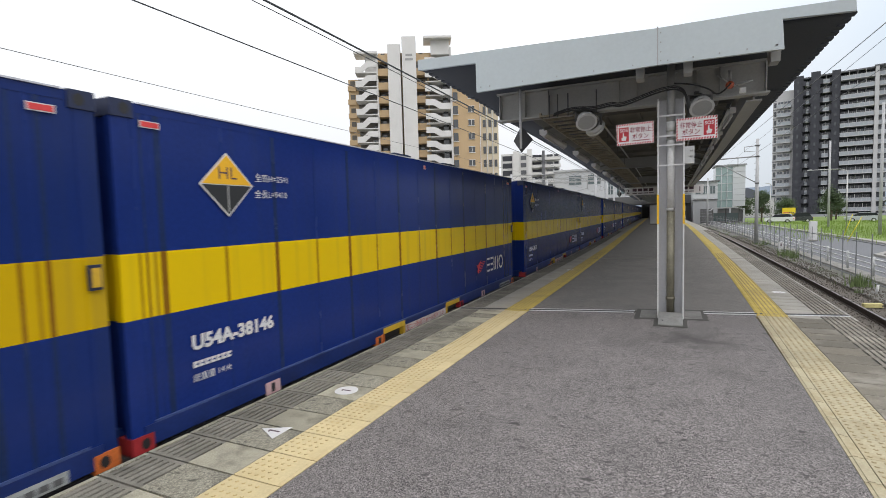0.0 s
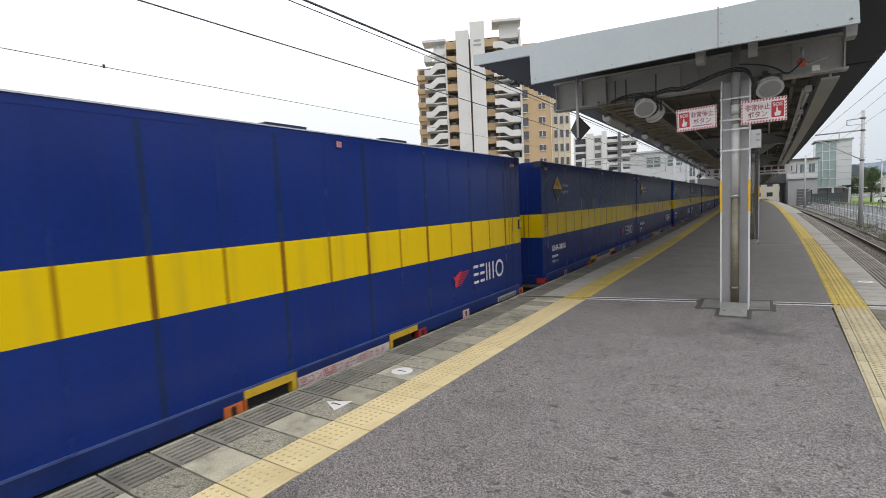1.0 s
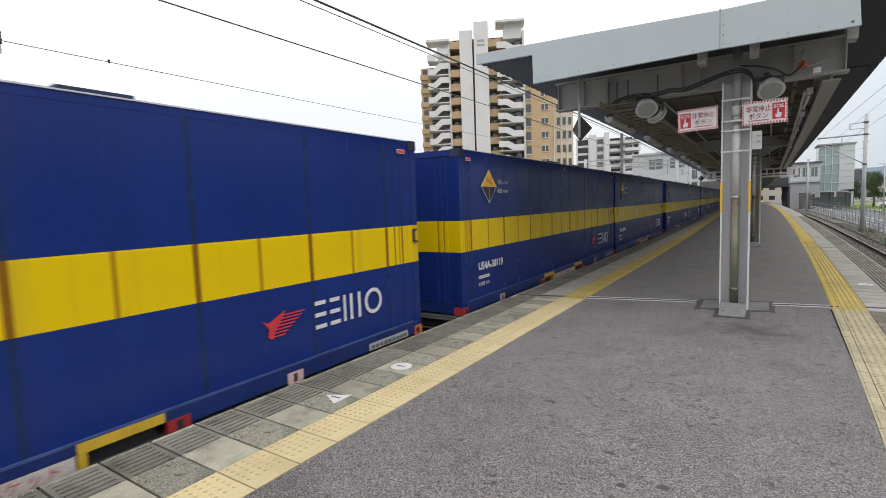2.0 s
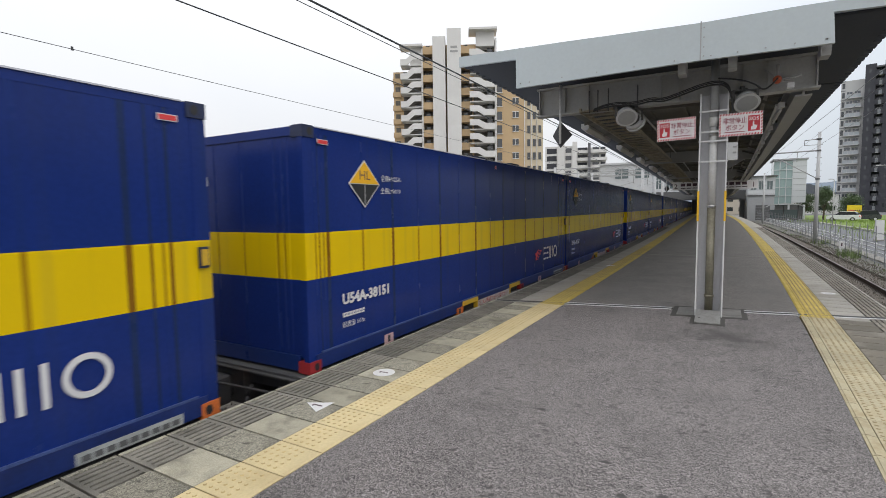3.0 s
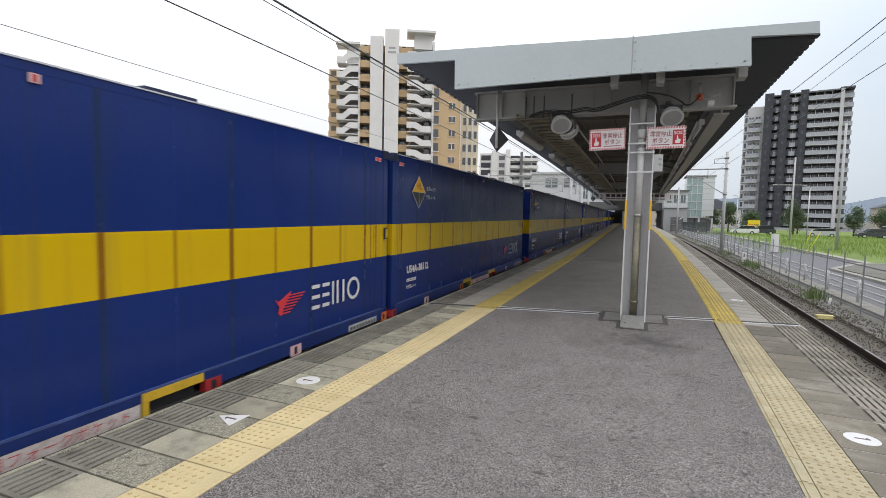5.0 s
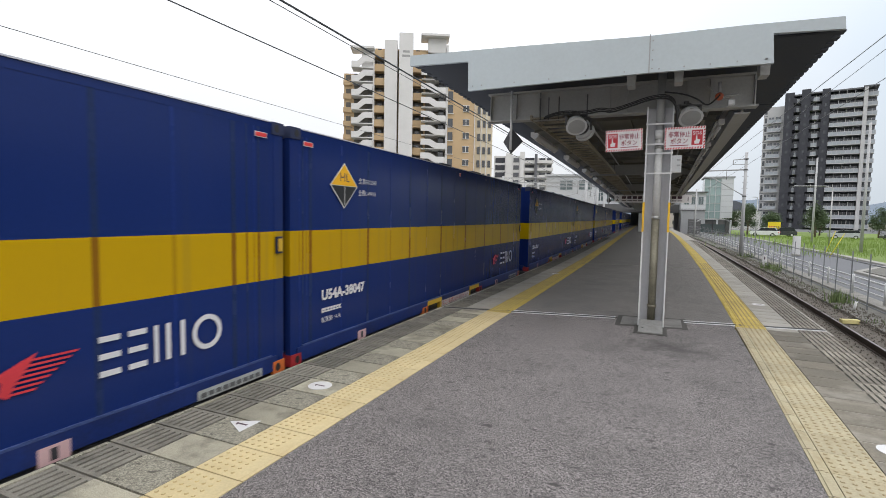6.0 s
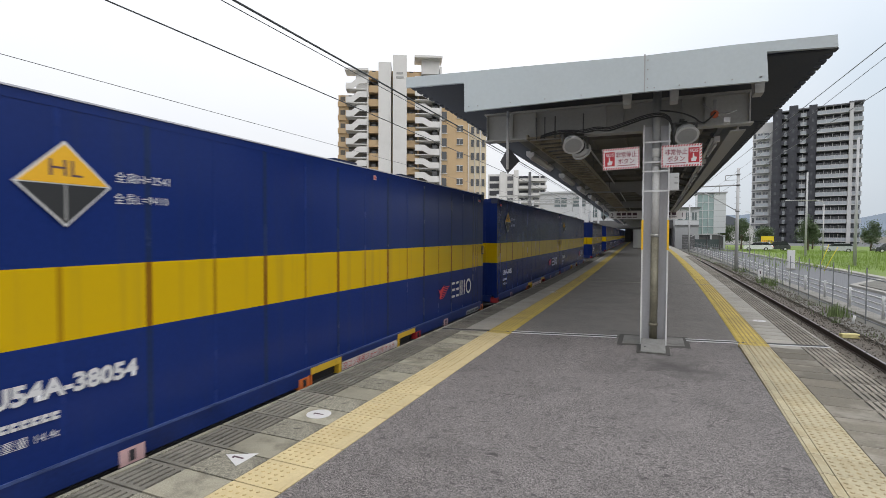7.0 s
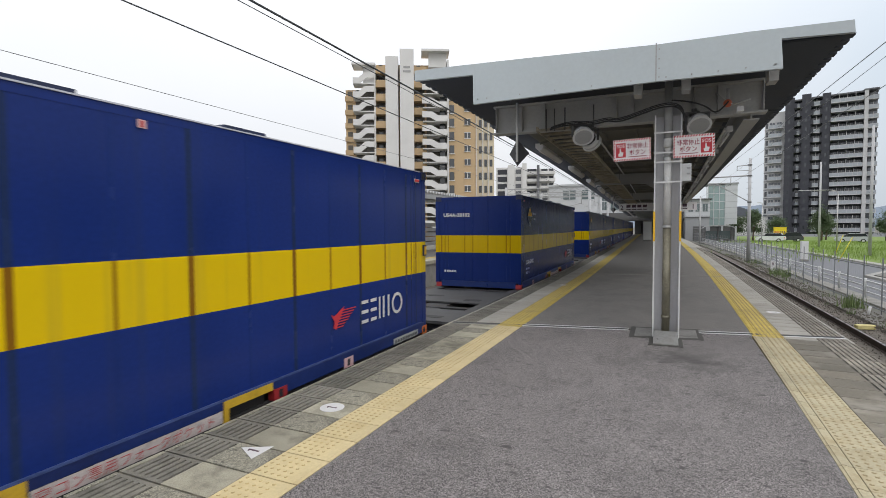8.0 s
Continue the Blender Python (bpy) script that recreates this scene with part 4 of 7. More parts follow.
def build_wagon():
    """A flat container wagon: sills, cross bearers, deck plates, bogies and couplers; origin at deck height over its middle."""
    w = thing("flat_wagon", "dark grey steel container flat wagon with open deck", "railway wagon", group="wagons of the train")
    half = 9.55
    for sx in (-1, 1):
        bm = bmesh.new()
        x0, x1 = sorted((sx * 1.17, sx * 1.02))
        box(bm, x0, -half, -0.24, x1, half, -0.03)
        part("side_sill", bm, DECK, w)
    bm = bmesh.new()
    box(bm, -0.28, -half, -0.45, 0.28, half, -0.06)
    part("centre_sill", bm, DECK, w)
    for i in range(13):
        y = -half + 0.15 + i * (2 * half - 0.3) / 12
        bm = bmesh.new()
        box(bm, -1.03, y - 0.09, -0.2, 1.03, y + 0.09, -0.045)
        part("cross_bearer", bm, DECK, w)
    for y0, y1 in ((-half, -8.3), (-7.3, -5.3), (-4.3, -2.2), (-1.2, 1.2), (2.2, 4.3), (5.3, 7.3), (8.3, half)):
        bm = bmesh.new()
        box(bm, -1.16, y0, -0.044, 1.16, y1, -0.012)
        plate = part("deck_plate", bm, material_deck_plate, w, "worn grey deck plate")
        bm = bmesh.new()
        for x0, x1, dy in ((0.45, 0.85, 0.3), (-0.8, -0.3, 0.75)):
            box(bm, x0, y0 + dy, -0.02, x1, y0 + dy + 0.22, -0.008)
        tagged(part("drain_slots", bm, BLACK, plate), kind="stuff")
    for sx in (-1, 1):
        bm = bmesh.new()
        x0, x1 = sorted((sx * 0.98, sx * 1.166))
        box(bm, x0, -half + 0.01, -0.043, x1, half - 0.01, -0.014)
        part("deck_edge", bm, material_deck_plate, w)
    for sy in (-1, 1):
        b = new("bogie")
        b.parent = w
        b.location = (0, sy * 7.1, 0)
        bm = bmesh.new()
        for sx in (-1, 1):
            x0, x1 = sorted((sx * 0.86, sx * 0.98))
            box(bm, x0, -1.15, -0.72, x1, 1.15, -0.5)
        box(bm, -0.9, -0.18, -0.68, 0.9, 0.18, -0.46)
        part("bogie_frame", bm, DARK_STEEL, b)
        for yy in (-0.93, 0.93):
            bm = bmesh.new()
            tube(bm, (-0.6, yy, -0.6), (0.6, yy, -0.6), 0.07, 8)
            for sx in (-1, 1):
                tube(bm, (sx * 0.51, yy, -0.575), (sx * 0.62, yy, -0.575), 0.405, 24)
            part("wheelset", bm, DARK_STEEL, b)
        bm = bmesh.new()
        box(bm, -0.11, sy * half - 0.1, -0.36, 0.11, sy * (half + 0.42) if sy > 0 else sy * half + 0.1, -0.14)
        if sy < 0:
            box(bm, -0.11, -half - 0.42, -0.36, 0.11, -half, -0.14)
        part("coupler", bm, DECK, w)
        for sx in (-0.85, 0.85):
            bm = bmesh.new()
            tube(bm, (sx, sy * half, -0.15), (sx, sy * (half + 0.12), -0.4), 0.02, 6)
            part("hand_rail", bm, DECK, w)
        bm = bmesh.new()
        tube(bm, (-1.1, sy * (half + 0.02), -0.05), (1.1, sy * (half + 0.02), -0.05), 0.02, 6)
        part("end_rail", bm, DECK, w)
        bm = bmesh.new()
        box(bm, -0.17, sy * (half + 0.22) - 0.14, -0.42, 0.17, sy * (half + 0.22) + 0.14, -0.1)
        box(bm, 0.05, sy * (half + 0.42) - 0.1, -0.38, 0.19, sy * (half + 0.42) + 0.1, -0.14)
        part("coupler_head", finish(bm, 0.02), DECK, w, "dark knuckle coupler head")
        for hx in (-0.5, 0.42):
            bm = bmesh.new()
            last = None
            for i in range(9):
                u = i / 8
                p = Vector((hx, sy * (half + 0.5 * u), -0.2 - 0.34 * math.sin(math.pi * u * 0.85)))
                if last is not None:
                    tube(bm, last, p, 0.024, 8)
                last = p
            part("brake_hose", bm, BLACK, w, "sagging black brake hose")
        bm = bmesh.new()
        tube(bm, (0.75, sy * (half - 0.1), -0.45), (1.15, sy * (half + 0.02), -0.16), 0.018, 6)
        tube(bm, (-0.1, sy * (half + 0.3), -0.12), (1.12, sy * (half + 0.06), -0.2), 0.014, 6)
        part("uncoupling_lever", bm, DECK, w)
    return w


material_deck_plate = material("deck_plate", (0.088, 0.09, 0.093), 0.6, 0.2, vary=0.2, scale=2, grain=40, bump=0.1, stain=(0.10, 0.09, 0.08), stain_amount=0.5, stain_scale=2)
# one wagon every 19.97 m; on each a front and a rear container 0.10 m apart; one wagon carries a single container amidships
WAGON, FIRST, BASE = 19.97, 2.157 - 9.51, -0.102
NUMBERS = {-1: ("38190", "38146"), 0: ("38177", "38027"), 1: ("38150", "38062"), 2: ("38119", "38094"), 3: ("38151", "38167"), 4: ("38013", "38048"), 5: ("38137", "38112"),
           6: ("38071", "38047"), 7: ("38063", "38054"), 8: ("38051", "38024"), 9: ("38102",)}
TRAVEL = ((0.0, 0.0), (0.5, 11.6), (1.0, 23.15), (1.5, 34.9), (3.0, 69.1), (3.5, 80.62), (4.0, 92.2), (4.5, 103.9), (6.0, 137.8), (6.5, 149.35), (7.0, 160.8), (7.5, 172.5), (8.0, 184.15))
TRAIN = []
# containers whose paint has dulled
FRESHNESS = {"38190": 0.55, "38112": 0.6, "38137": 0.6, "38071": 0.3, "38047": 0.25, "38054": 0.6, "38063": 0.75, "38051": 0.6, "38102": 0.7}


def travelled(t):
    return float(np.interp(t, [a for a, _ in TRAVEL], [b for _, b in TRAVEL]))


def build_train():
    proto, wagon = build_container(), build_wagon()
    spare = [("38033", "38125"), ("38088", "38160"), ("38019", "38140"), ("38077", "38101"), ("38045", "38134")]
    first_c, first_w = True, True
    for j in range(-1, 14):
        start = FIRST + (j + 1) * WAGON
        mid = start + (2 * LEN + 0.1) / 2
        w = wagon if first_w else copy_thing(wagon, Matrix())
        first_w = False
        TRAIN.append((w, mid))
        names = NUMBERS.get(j, spare[j % 5])
        places = [start + LEN / 2, start + LEN + 0.1 + LEN / 2] if len(names) == 2 else [mid]
        for number, at in zip(names, places):
            if first_c:
                c, first_c = proto, False
            else:
                c = copy_thing(proto, Matrix())
                for o in list(c.children):
                    if o.name.startswith("number_lettering"):
                        bpy.data.objects.remove(o)
            add_number(c, number)
            if number in FRESHNESS:
                tagged(c, "blue steel freight container with a dull grimy yellow band")
            for o in c.children_recursive:
                o.color = (FRESHNESS.get(number, 1.0),) * 3 + (1.0,)
            TRAIN.append((c, at))


def at_line(s, t):
    y = s - travelled(t)
    return pose(TRACK_LEFT + bend(y), y, BASE, 0, 0, bend_turn(y))


build_train()
# ---- platform canopy ----
FRONT, LAST = 6.47, 104.0
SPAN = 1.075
CAN_YS = [6.55 + 1.65 * i for i in range(60)]


def mid_shift(y):
    """Sideways drift of the canopy's middle line."""
    return 0.5 * (bend(y) + right_line(y) - right_line(7.3))


def eave_left(y):
    """The end bay is narrower than the rest of the roof."""
    return -3.27 + bend(y) if y < 10.1 else -3.36 + 1.5 * bend(y)


def eave_right(y):
    return 1.76 + 0.25 * (right_line(y) - right_line(7.3))


def roof_z(x):
    return 3.676 - 0.027 * (x + 3.3)


BEAM_PAINT = material("beam_paint", (0.40, 0.40, 0.385), 0.6, vary=0.12, scale=1.5, grain=30, bump=0.05, stain=(0.22, 0.21, 0.19), stain_amount=0.5, stain_scale=1.2)
RACK_PIPE = material("dusty_pipe", (0.33, 0.31, 0.27), 0.7, vary=0.2, scale=3)
canopy = thing("platform_canopy", "grey steel platform canopy with folded sheet roof and pale fascia", "canopy", kind="structure")
# folded sheet roof: trapezoid folds running across the platform
bm = bmesh.new()
y, fold = 6.53, 0.212
levels = []
while y < LAST:
    for dy, dz in ((0.0, 0.0), (0.128, 0.0), (0.142, 0.1), (0.198, 0.1)):
        levels.append((y + dy, dz))
    y += fold
for thick in (0.0, 0.012):
    rows = []
    for yy, dz in levels:
        l, r = eave_left(yy), eave_right(yy)
        rows.append([bm.verts.new((x, yy, roof_z(x) + dz + thick)) for x in (l, (l + r) / 2, r)])
    for p, q in zip(rows, rows[1:]):
        for i in range(2):
            bm.faces.new((p[i], p[i + 1], q[i + 1], q[i]))
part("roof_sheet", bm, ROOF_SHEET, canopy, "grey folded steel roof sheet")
# flat sheet added under the folds, short of the eaves, to even their shade
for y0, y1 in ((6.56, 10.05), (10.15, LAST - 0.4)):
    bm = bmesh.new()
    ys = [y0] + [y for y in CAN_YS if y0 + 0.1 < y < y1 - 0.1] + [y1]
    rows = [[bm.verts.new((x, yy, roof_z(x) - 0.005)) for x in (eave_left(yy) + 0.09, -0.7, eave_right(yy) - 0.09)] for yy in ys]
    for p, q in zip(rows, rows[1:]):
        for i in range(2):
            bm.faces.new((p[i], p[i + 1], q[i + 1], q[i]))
    part("fold_cover", bm, ROOF_SHEET, canopy, "smooth dark sheet added under the roof folds")
# fascia over the end: two sheets with stepped ends
for outline in (
    [(-3.31, 3.675), (-2.42, 3.645), (-2.415, 3.25), (-0.135, 3.275), (-0.135, 3.70), (-1.7, 3.765), (-3.31, 3.82)],
    [(-0.131, 3.275), (1.118, 3.258), (1.098, 3.575), (1.73, 3.54), (1.72, 3.667), (0.8, 3.695), (-0.131, 3.70)],
):
    bm = bmesh.new()
    prism(bm, outline, "y", FRONT, FRONT + 0.05)
    f = part("fascia", bm, FASCIA, canopy, "pale blue-grey fascia sheet")
    bm = bmesh.new()
    x0, x1 = outline[0][0], outline[3][0]
    for i in range(7):
        xx = min(max(x0 + (i + 0.4) * (max(p[0] for p in outline) - x0) / 7, -2.35), 1.05)
        for zz in (3.31,):
            tube(bm, (xx, FRONT, zz), (xx, FRONT - 0.008, zz), 0.009, 6)
    tagged(part("rivets", bm, STEEL_GREY, f), kind="stuff")
bm = bmesh.new()
for z in (3.32, 3.42, 3.53, 3.64):
    tube(bm, (-0.10, FRONT, z), (-0.10, FRONT - 0.008, z), 0.009, 6)
tagged(part("rivets", bm, STEEL_GREY, canopy), kind="stuff")
bm = bmesh.new()
box(bm, -0.14, FRONT - 0.002, 3.275, -0.126, FRONT + 0.03, 3.715)
part("fascia_joint", bm, STEEL_GREY, canopy)

def left_beam(y):
    return -2.13 + bend(y) * 0.95


def right_beam(y):
    return 0.98 + 0.6 * (right_line(y) - right_line(7.3))


# the left beam takes the ceiling colour, darkened for the shade it hangs in
for fx, lab, coat in ((left_beam, "long steel edge beam in the shaded ceiling colour", CEILING_DARK), (right_beam, "long painted steel edge beam", STEEL_GREY)):
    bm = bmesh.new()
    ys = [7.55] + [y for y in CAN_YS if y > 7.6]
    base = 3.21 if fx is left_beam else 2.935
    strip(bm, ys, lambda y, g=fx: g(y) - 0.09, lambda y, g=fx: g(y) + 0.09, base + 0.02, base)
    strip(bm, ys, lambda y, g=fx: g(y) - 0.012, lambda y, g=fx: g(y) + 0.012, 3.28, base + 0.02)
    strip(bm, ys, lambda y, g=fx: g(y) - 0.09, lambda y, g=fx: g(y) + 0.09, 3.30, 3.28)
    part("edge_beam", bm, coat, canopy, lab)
# end cross beam behind the first column: web plate with flanges and stiffeners
bm = bmesh.new()
box(bm, -2.42, 7.50, 3.025, 1.12, 7.525, 3.40)
part("cross_beam", bm, BEAM_PAINT, canopy, "pale steel end cross beam")
for z0, z1 in ((3.0, 3.025), (3.40, 3.425)):
    bm = bmesh.new()
    box(bm, -2.44, 7.42, z0, 1.14, 7.60, z1)
    part("flange", bm, BEAM_PAINT, canopy)
for x in (-2.4, -2.0, -1.65, -0.65, -0.42, 0.33, 0.6, 1.1):
    bm = bmesh.new()
    box(bm, x - 0.006, 7.43, 3.026, x + 0.006, 7.499, 3.399)
    part("stiffener", bm, BEAM_PAINT, canopy)
for x in (-0.34, 0.2, 1.08):
    bm = bmesh.new()
    prism(bm, [(x - 0.055, 3.45), (x + 0.055, 3.45), (x + 0.045, 3.2), (x - 0.045, 3.2)], "y", 6.72, 6.92)
    part("bracket", bm, BEAM_PAINT, canopy)
bm = bmesh.new()
box(bm, -2.42, 6.72, 3.45, 1.12, 6.86, 3.50)
part("end_purlin", bm, CEILING_DARK, canopy)
# cross beams at the columns and thinner purlins between
COLUMN_YS = [7.3 + 9.9 * k for k in range(10)]
for y in COLUMN_YS:
    if y > LAST:
        continue
    l, r = left_beam(y), right_beam(y)
    if y < 8:
        continue
    bm = bmesh.new()
    box(bm, l + 0.05, y - 0.012 + 0.1, 2.99, r - 0.05, y + 0.112, 3.30)
    box(bm, l + 0.05, y + 0.02, 2.965, r - 0.05, y + 0.19, 2.99)
    part("cross_beam", bm, STEEL_GREY, canopy)
    for s in (-1, 1):
        bm = bmesh.new()
        cx = mid_shift(y) - 0.02
        prism(bm, [(cx + s * 0.17, 2.965), (cx + s * 0.17, 2.70), (cx + s * 0.24, 2.72), (cx + s * 0.62, 2.965)], "y", y + 0.06, y + 0.14)
        part("haunch", bm, STEEL_GREY, canopy)
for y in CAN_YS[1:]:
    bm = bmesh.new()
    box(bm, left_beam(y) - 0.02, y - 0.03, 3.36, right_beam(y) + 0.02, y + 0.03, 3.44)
    part("purlin", bm, CEILING_DARK, canopy, "steel purlin in the shaded ceiling colour")
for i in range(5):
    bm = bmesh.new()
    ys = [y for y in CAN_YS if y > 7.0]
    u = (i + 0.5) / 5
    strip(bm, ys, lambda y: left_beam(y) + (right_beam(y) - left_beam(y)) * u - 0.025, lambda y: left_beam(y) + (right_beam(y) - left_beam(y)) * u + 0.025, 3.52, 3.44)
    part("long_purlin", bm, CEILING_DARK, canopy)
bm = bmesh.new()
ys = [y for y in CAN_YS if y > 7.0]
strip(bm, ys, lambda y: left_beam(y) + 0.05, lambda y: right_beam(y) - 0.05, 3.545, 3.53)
part("soffit_board", bm, CEILING_DARK, canopy, "dark soffit boarding in the shaded ceiling colour")


def run_pipe(bm, points, r, n=8):
    """One pipe along a gently bending line."""
    rings = [[bm.verts.new((x + r * math.cos(2 * math.pi * i / n), y, z + r * math.sin(2 * math.pi * i / n))) for i in range(n)] for x, y, z in points]
    for p, q in zip(rings, rings[1:]):
        for i in range(n):
            bm.faces.new((p[i], q[i], q[(i + 1) % n], p[(i + 1) % n])).smooth = True
    bm.faces.new(rings[0])
    bm.faces.new(rings[-1][::-1])


# pipes, conduits and angle braces under the soffit
for i, (u, z, r, mat) in enumerate(((0.16, 3.30, 0.03, RACK_PIPE), (0.30, 3.27, 0.02, GALVANISED), (0.62, 3.29, 0.025, RACK_PIPE), (0.80, 3.26, 0.02, GALVANISED), (0.9, 3.31, 0.03, RACK_PIPE))):
    pipe = thing("conduit", "grey conduit pipe running below the soffit", "conduit", group="conduits")
    bm = bmesh.new()
    run_pipe(bm, [(left_beam(y) + (right_beam(y) - left_beam(y)) * u, y, z) for y in [7.6 + 6 * k for k in range(15)]], r)
    part("pipe", bm, mat, pipe)
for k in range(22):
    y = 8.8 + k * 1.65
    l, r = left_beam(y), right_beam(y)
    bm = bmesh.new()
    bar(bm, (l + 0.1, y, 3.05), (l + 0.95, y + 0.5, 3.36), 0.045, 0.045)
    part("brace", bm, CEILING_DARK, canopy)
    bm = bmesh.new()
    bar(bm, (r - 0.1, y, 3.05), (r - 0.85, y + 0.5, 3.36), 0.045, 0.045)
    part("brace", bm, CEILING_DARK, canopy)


# ---- column with drain pipe ----
COLUMN_WEB = material("column_web_paint", (0.475, 0.475, 0.494), 0.5, vary=0.08, scale=1.5, grain=30, bump=0.04, stain=(0.34, 0.32, 0.29), stain_amount=0.5, stain_scale=3, stretch=(2, 2, 0.4))
PIPE_STAINED = material("stained_pipe", (0.23, 0.215, 0.16), 0.5, 0.3, vary=0.3, scale=5, grain=50, bump=0.08, stain=(0.14, 0.125, 0.09), stain_amount=0.7, stain_scale=4)
BASE_STEEL = material("dull_base_steel", (0.33, 0.33, 0.32), 0.5, 0.4, vary=0.2, scale=5, grain=40, bump=0.08, stain=(0.2, 0.19, 0.17), stain_amount=0.6, stain_scale=4)


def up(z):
    """Heights on the column, scaled about eye level to fit the camera's view."""
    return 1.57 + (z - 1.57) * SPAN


def build_column():
    c = thing("canopy_column", "white H-section steel column with drain pipe and yellow bands", "column", pose(0.012, 7.85, 0), group="columns of the canopy")
    for s in (-1, 1):
        bm = bmesh.new()
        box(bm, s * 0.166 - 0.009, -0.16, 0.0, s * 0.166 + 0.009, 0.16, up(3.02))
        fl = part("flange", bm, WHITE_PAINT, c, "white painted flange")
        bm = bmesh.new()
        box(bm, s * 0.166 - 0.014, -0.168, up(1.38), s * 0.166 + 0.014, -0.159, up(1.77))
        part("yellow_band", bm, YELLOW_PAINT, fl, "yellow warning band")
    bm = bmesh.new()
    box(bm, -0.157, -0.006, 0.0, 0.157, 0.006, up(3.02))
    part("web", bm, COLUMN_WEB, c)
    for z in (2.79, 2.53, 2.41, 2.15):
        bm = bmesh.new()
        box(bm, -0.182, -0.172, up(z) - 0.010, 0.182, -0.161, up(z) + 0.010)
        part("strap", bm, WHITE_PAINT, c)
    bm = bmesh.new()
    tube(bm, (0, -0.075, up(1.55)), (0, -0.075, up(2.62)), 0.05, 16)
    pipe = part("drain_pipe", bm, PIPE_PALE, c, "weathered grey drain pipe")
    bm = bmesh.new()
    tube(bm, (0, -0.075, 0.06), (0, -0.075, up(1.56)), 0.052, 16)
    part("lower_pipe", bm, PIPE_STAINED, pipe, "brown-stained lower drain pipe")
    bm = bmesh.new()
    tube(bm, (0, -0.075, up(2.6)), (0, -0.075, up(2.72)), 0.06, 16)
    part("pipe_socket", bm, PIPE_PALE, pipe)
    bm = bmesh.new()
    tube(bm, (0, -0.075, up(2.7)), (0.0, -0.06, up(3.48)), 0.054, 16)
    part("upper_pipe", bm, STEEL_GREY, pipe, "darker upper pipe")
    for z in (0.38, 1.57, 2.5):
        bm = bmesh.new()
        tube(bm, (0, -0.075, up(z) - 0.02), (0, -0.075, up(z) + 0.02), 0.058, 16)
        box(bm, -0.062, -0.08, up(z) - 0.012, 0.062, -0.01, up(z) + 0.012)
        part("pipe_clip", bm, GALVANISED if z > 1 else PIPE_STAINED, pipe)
    bm = bmesh.new()
    prism(bm, [(-0.64, -0.02), (-0.165, -0.02), (-0.165, 0.10), (-0.19, 0.10), (-0.62, 0.022), (-0.64, 0.02)], "x", -0.155, 0.155)
    cover = part("base_cover", bm, BASE_STEEL, c, "dull steel drain cover at the foot")
    bm = bmesh.new()
    box(bm, -0.21, -0.70, -0.02, 0.21, -0.165, 0.008)
    part("cover_rim", bm, GROOVE, cover, "grimy sunken rim")
    bm = bmesh.new()
    tube(bm, (-0.1, -0.5, 0.044), (-0.1, -0.5, 0.052), 0.012, 8)
    part("screw", bm, DARK_STEEL, cover)
    return c


first_column = build_column()
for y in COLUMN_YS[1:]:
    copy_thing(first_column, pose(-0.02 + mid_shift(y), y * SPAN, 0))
bm = bmesh.new()
prism(bm, [(-0.40, 7.66), (0.43, 7.80), (0.43, 8.42), (-0.40, 8.28)], "z", -0.015, 0.006)
prism(bm, [(-0.47, 7.56), (0.50, 7.72), (0.50, 8.50), (-0.47, 8.36)], "z", -0.02, 0.003, 1)
solid("footing_pad", bm, [material("worn_footing", (0.20, 0.195, 0.185), 0.85, vary=0.4, scale=4, grain=70, bump=0.3, stain=(0.06, 0.058, 0.055), stain_amount=0.9, stain_scale=3), GROOVE], "worn square concrete footing round the column", "footing", kind="structure")


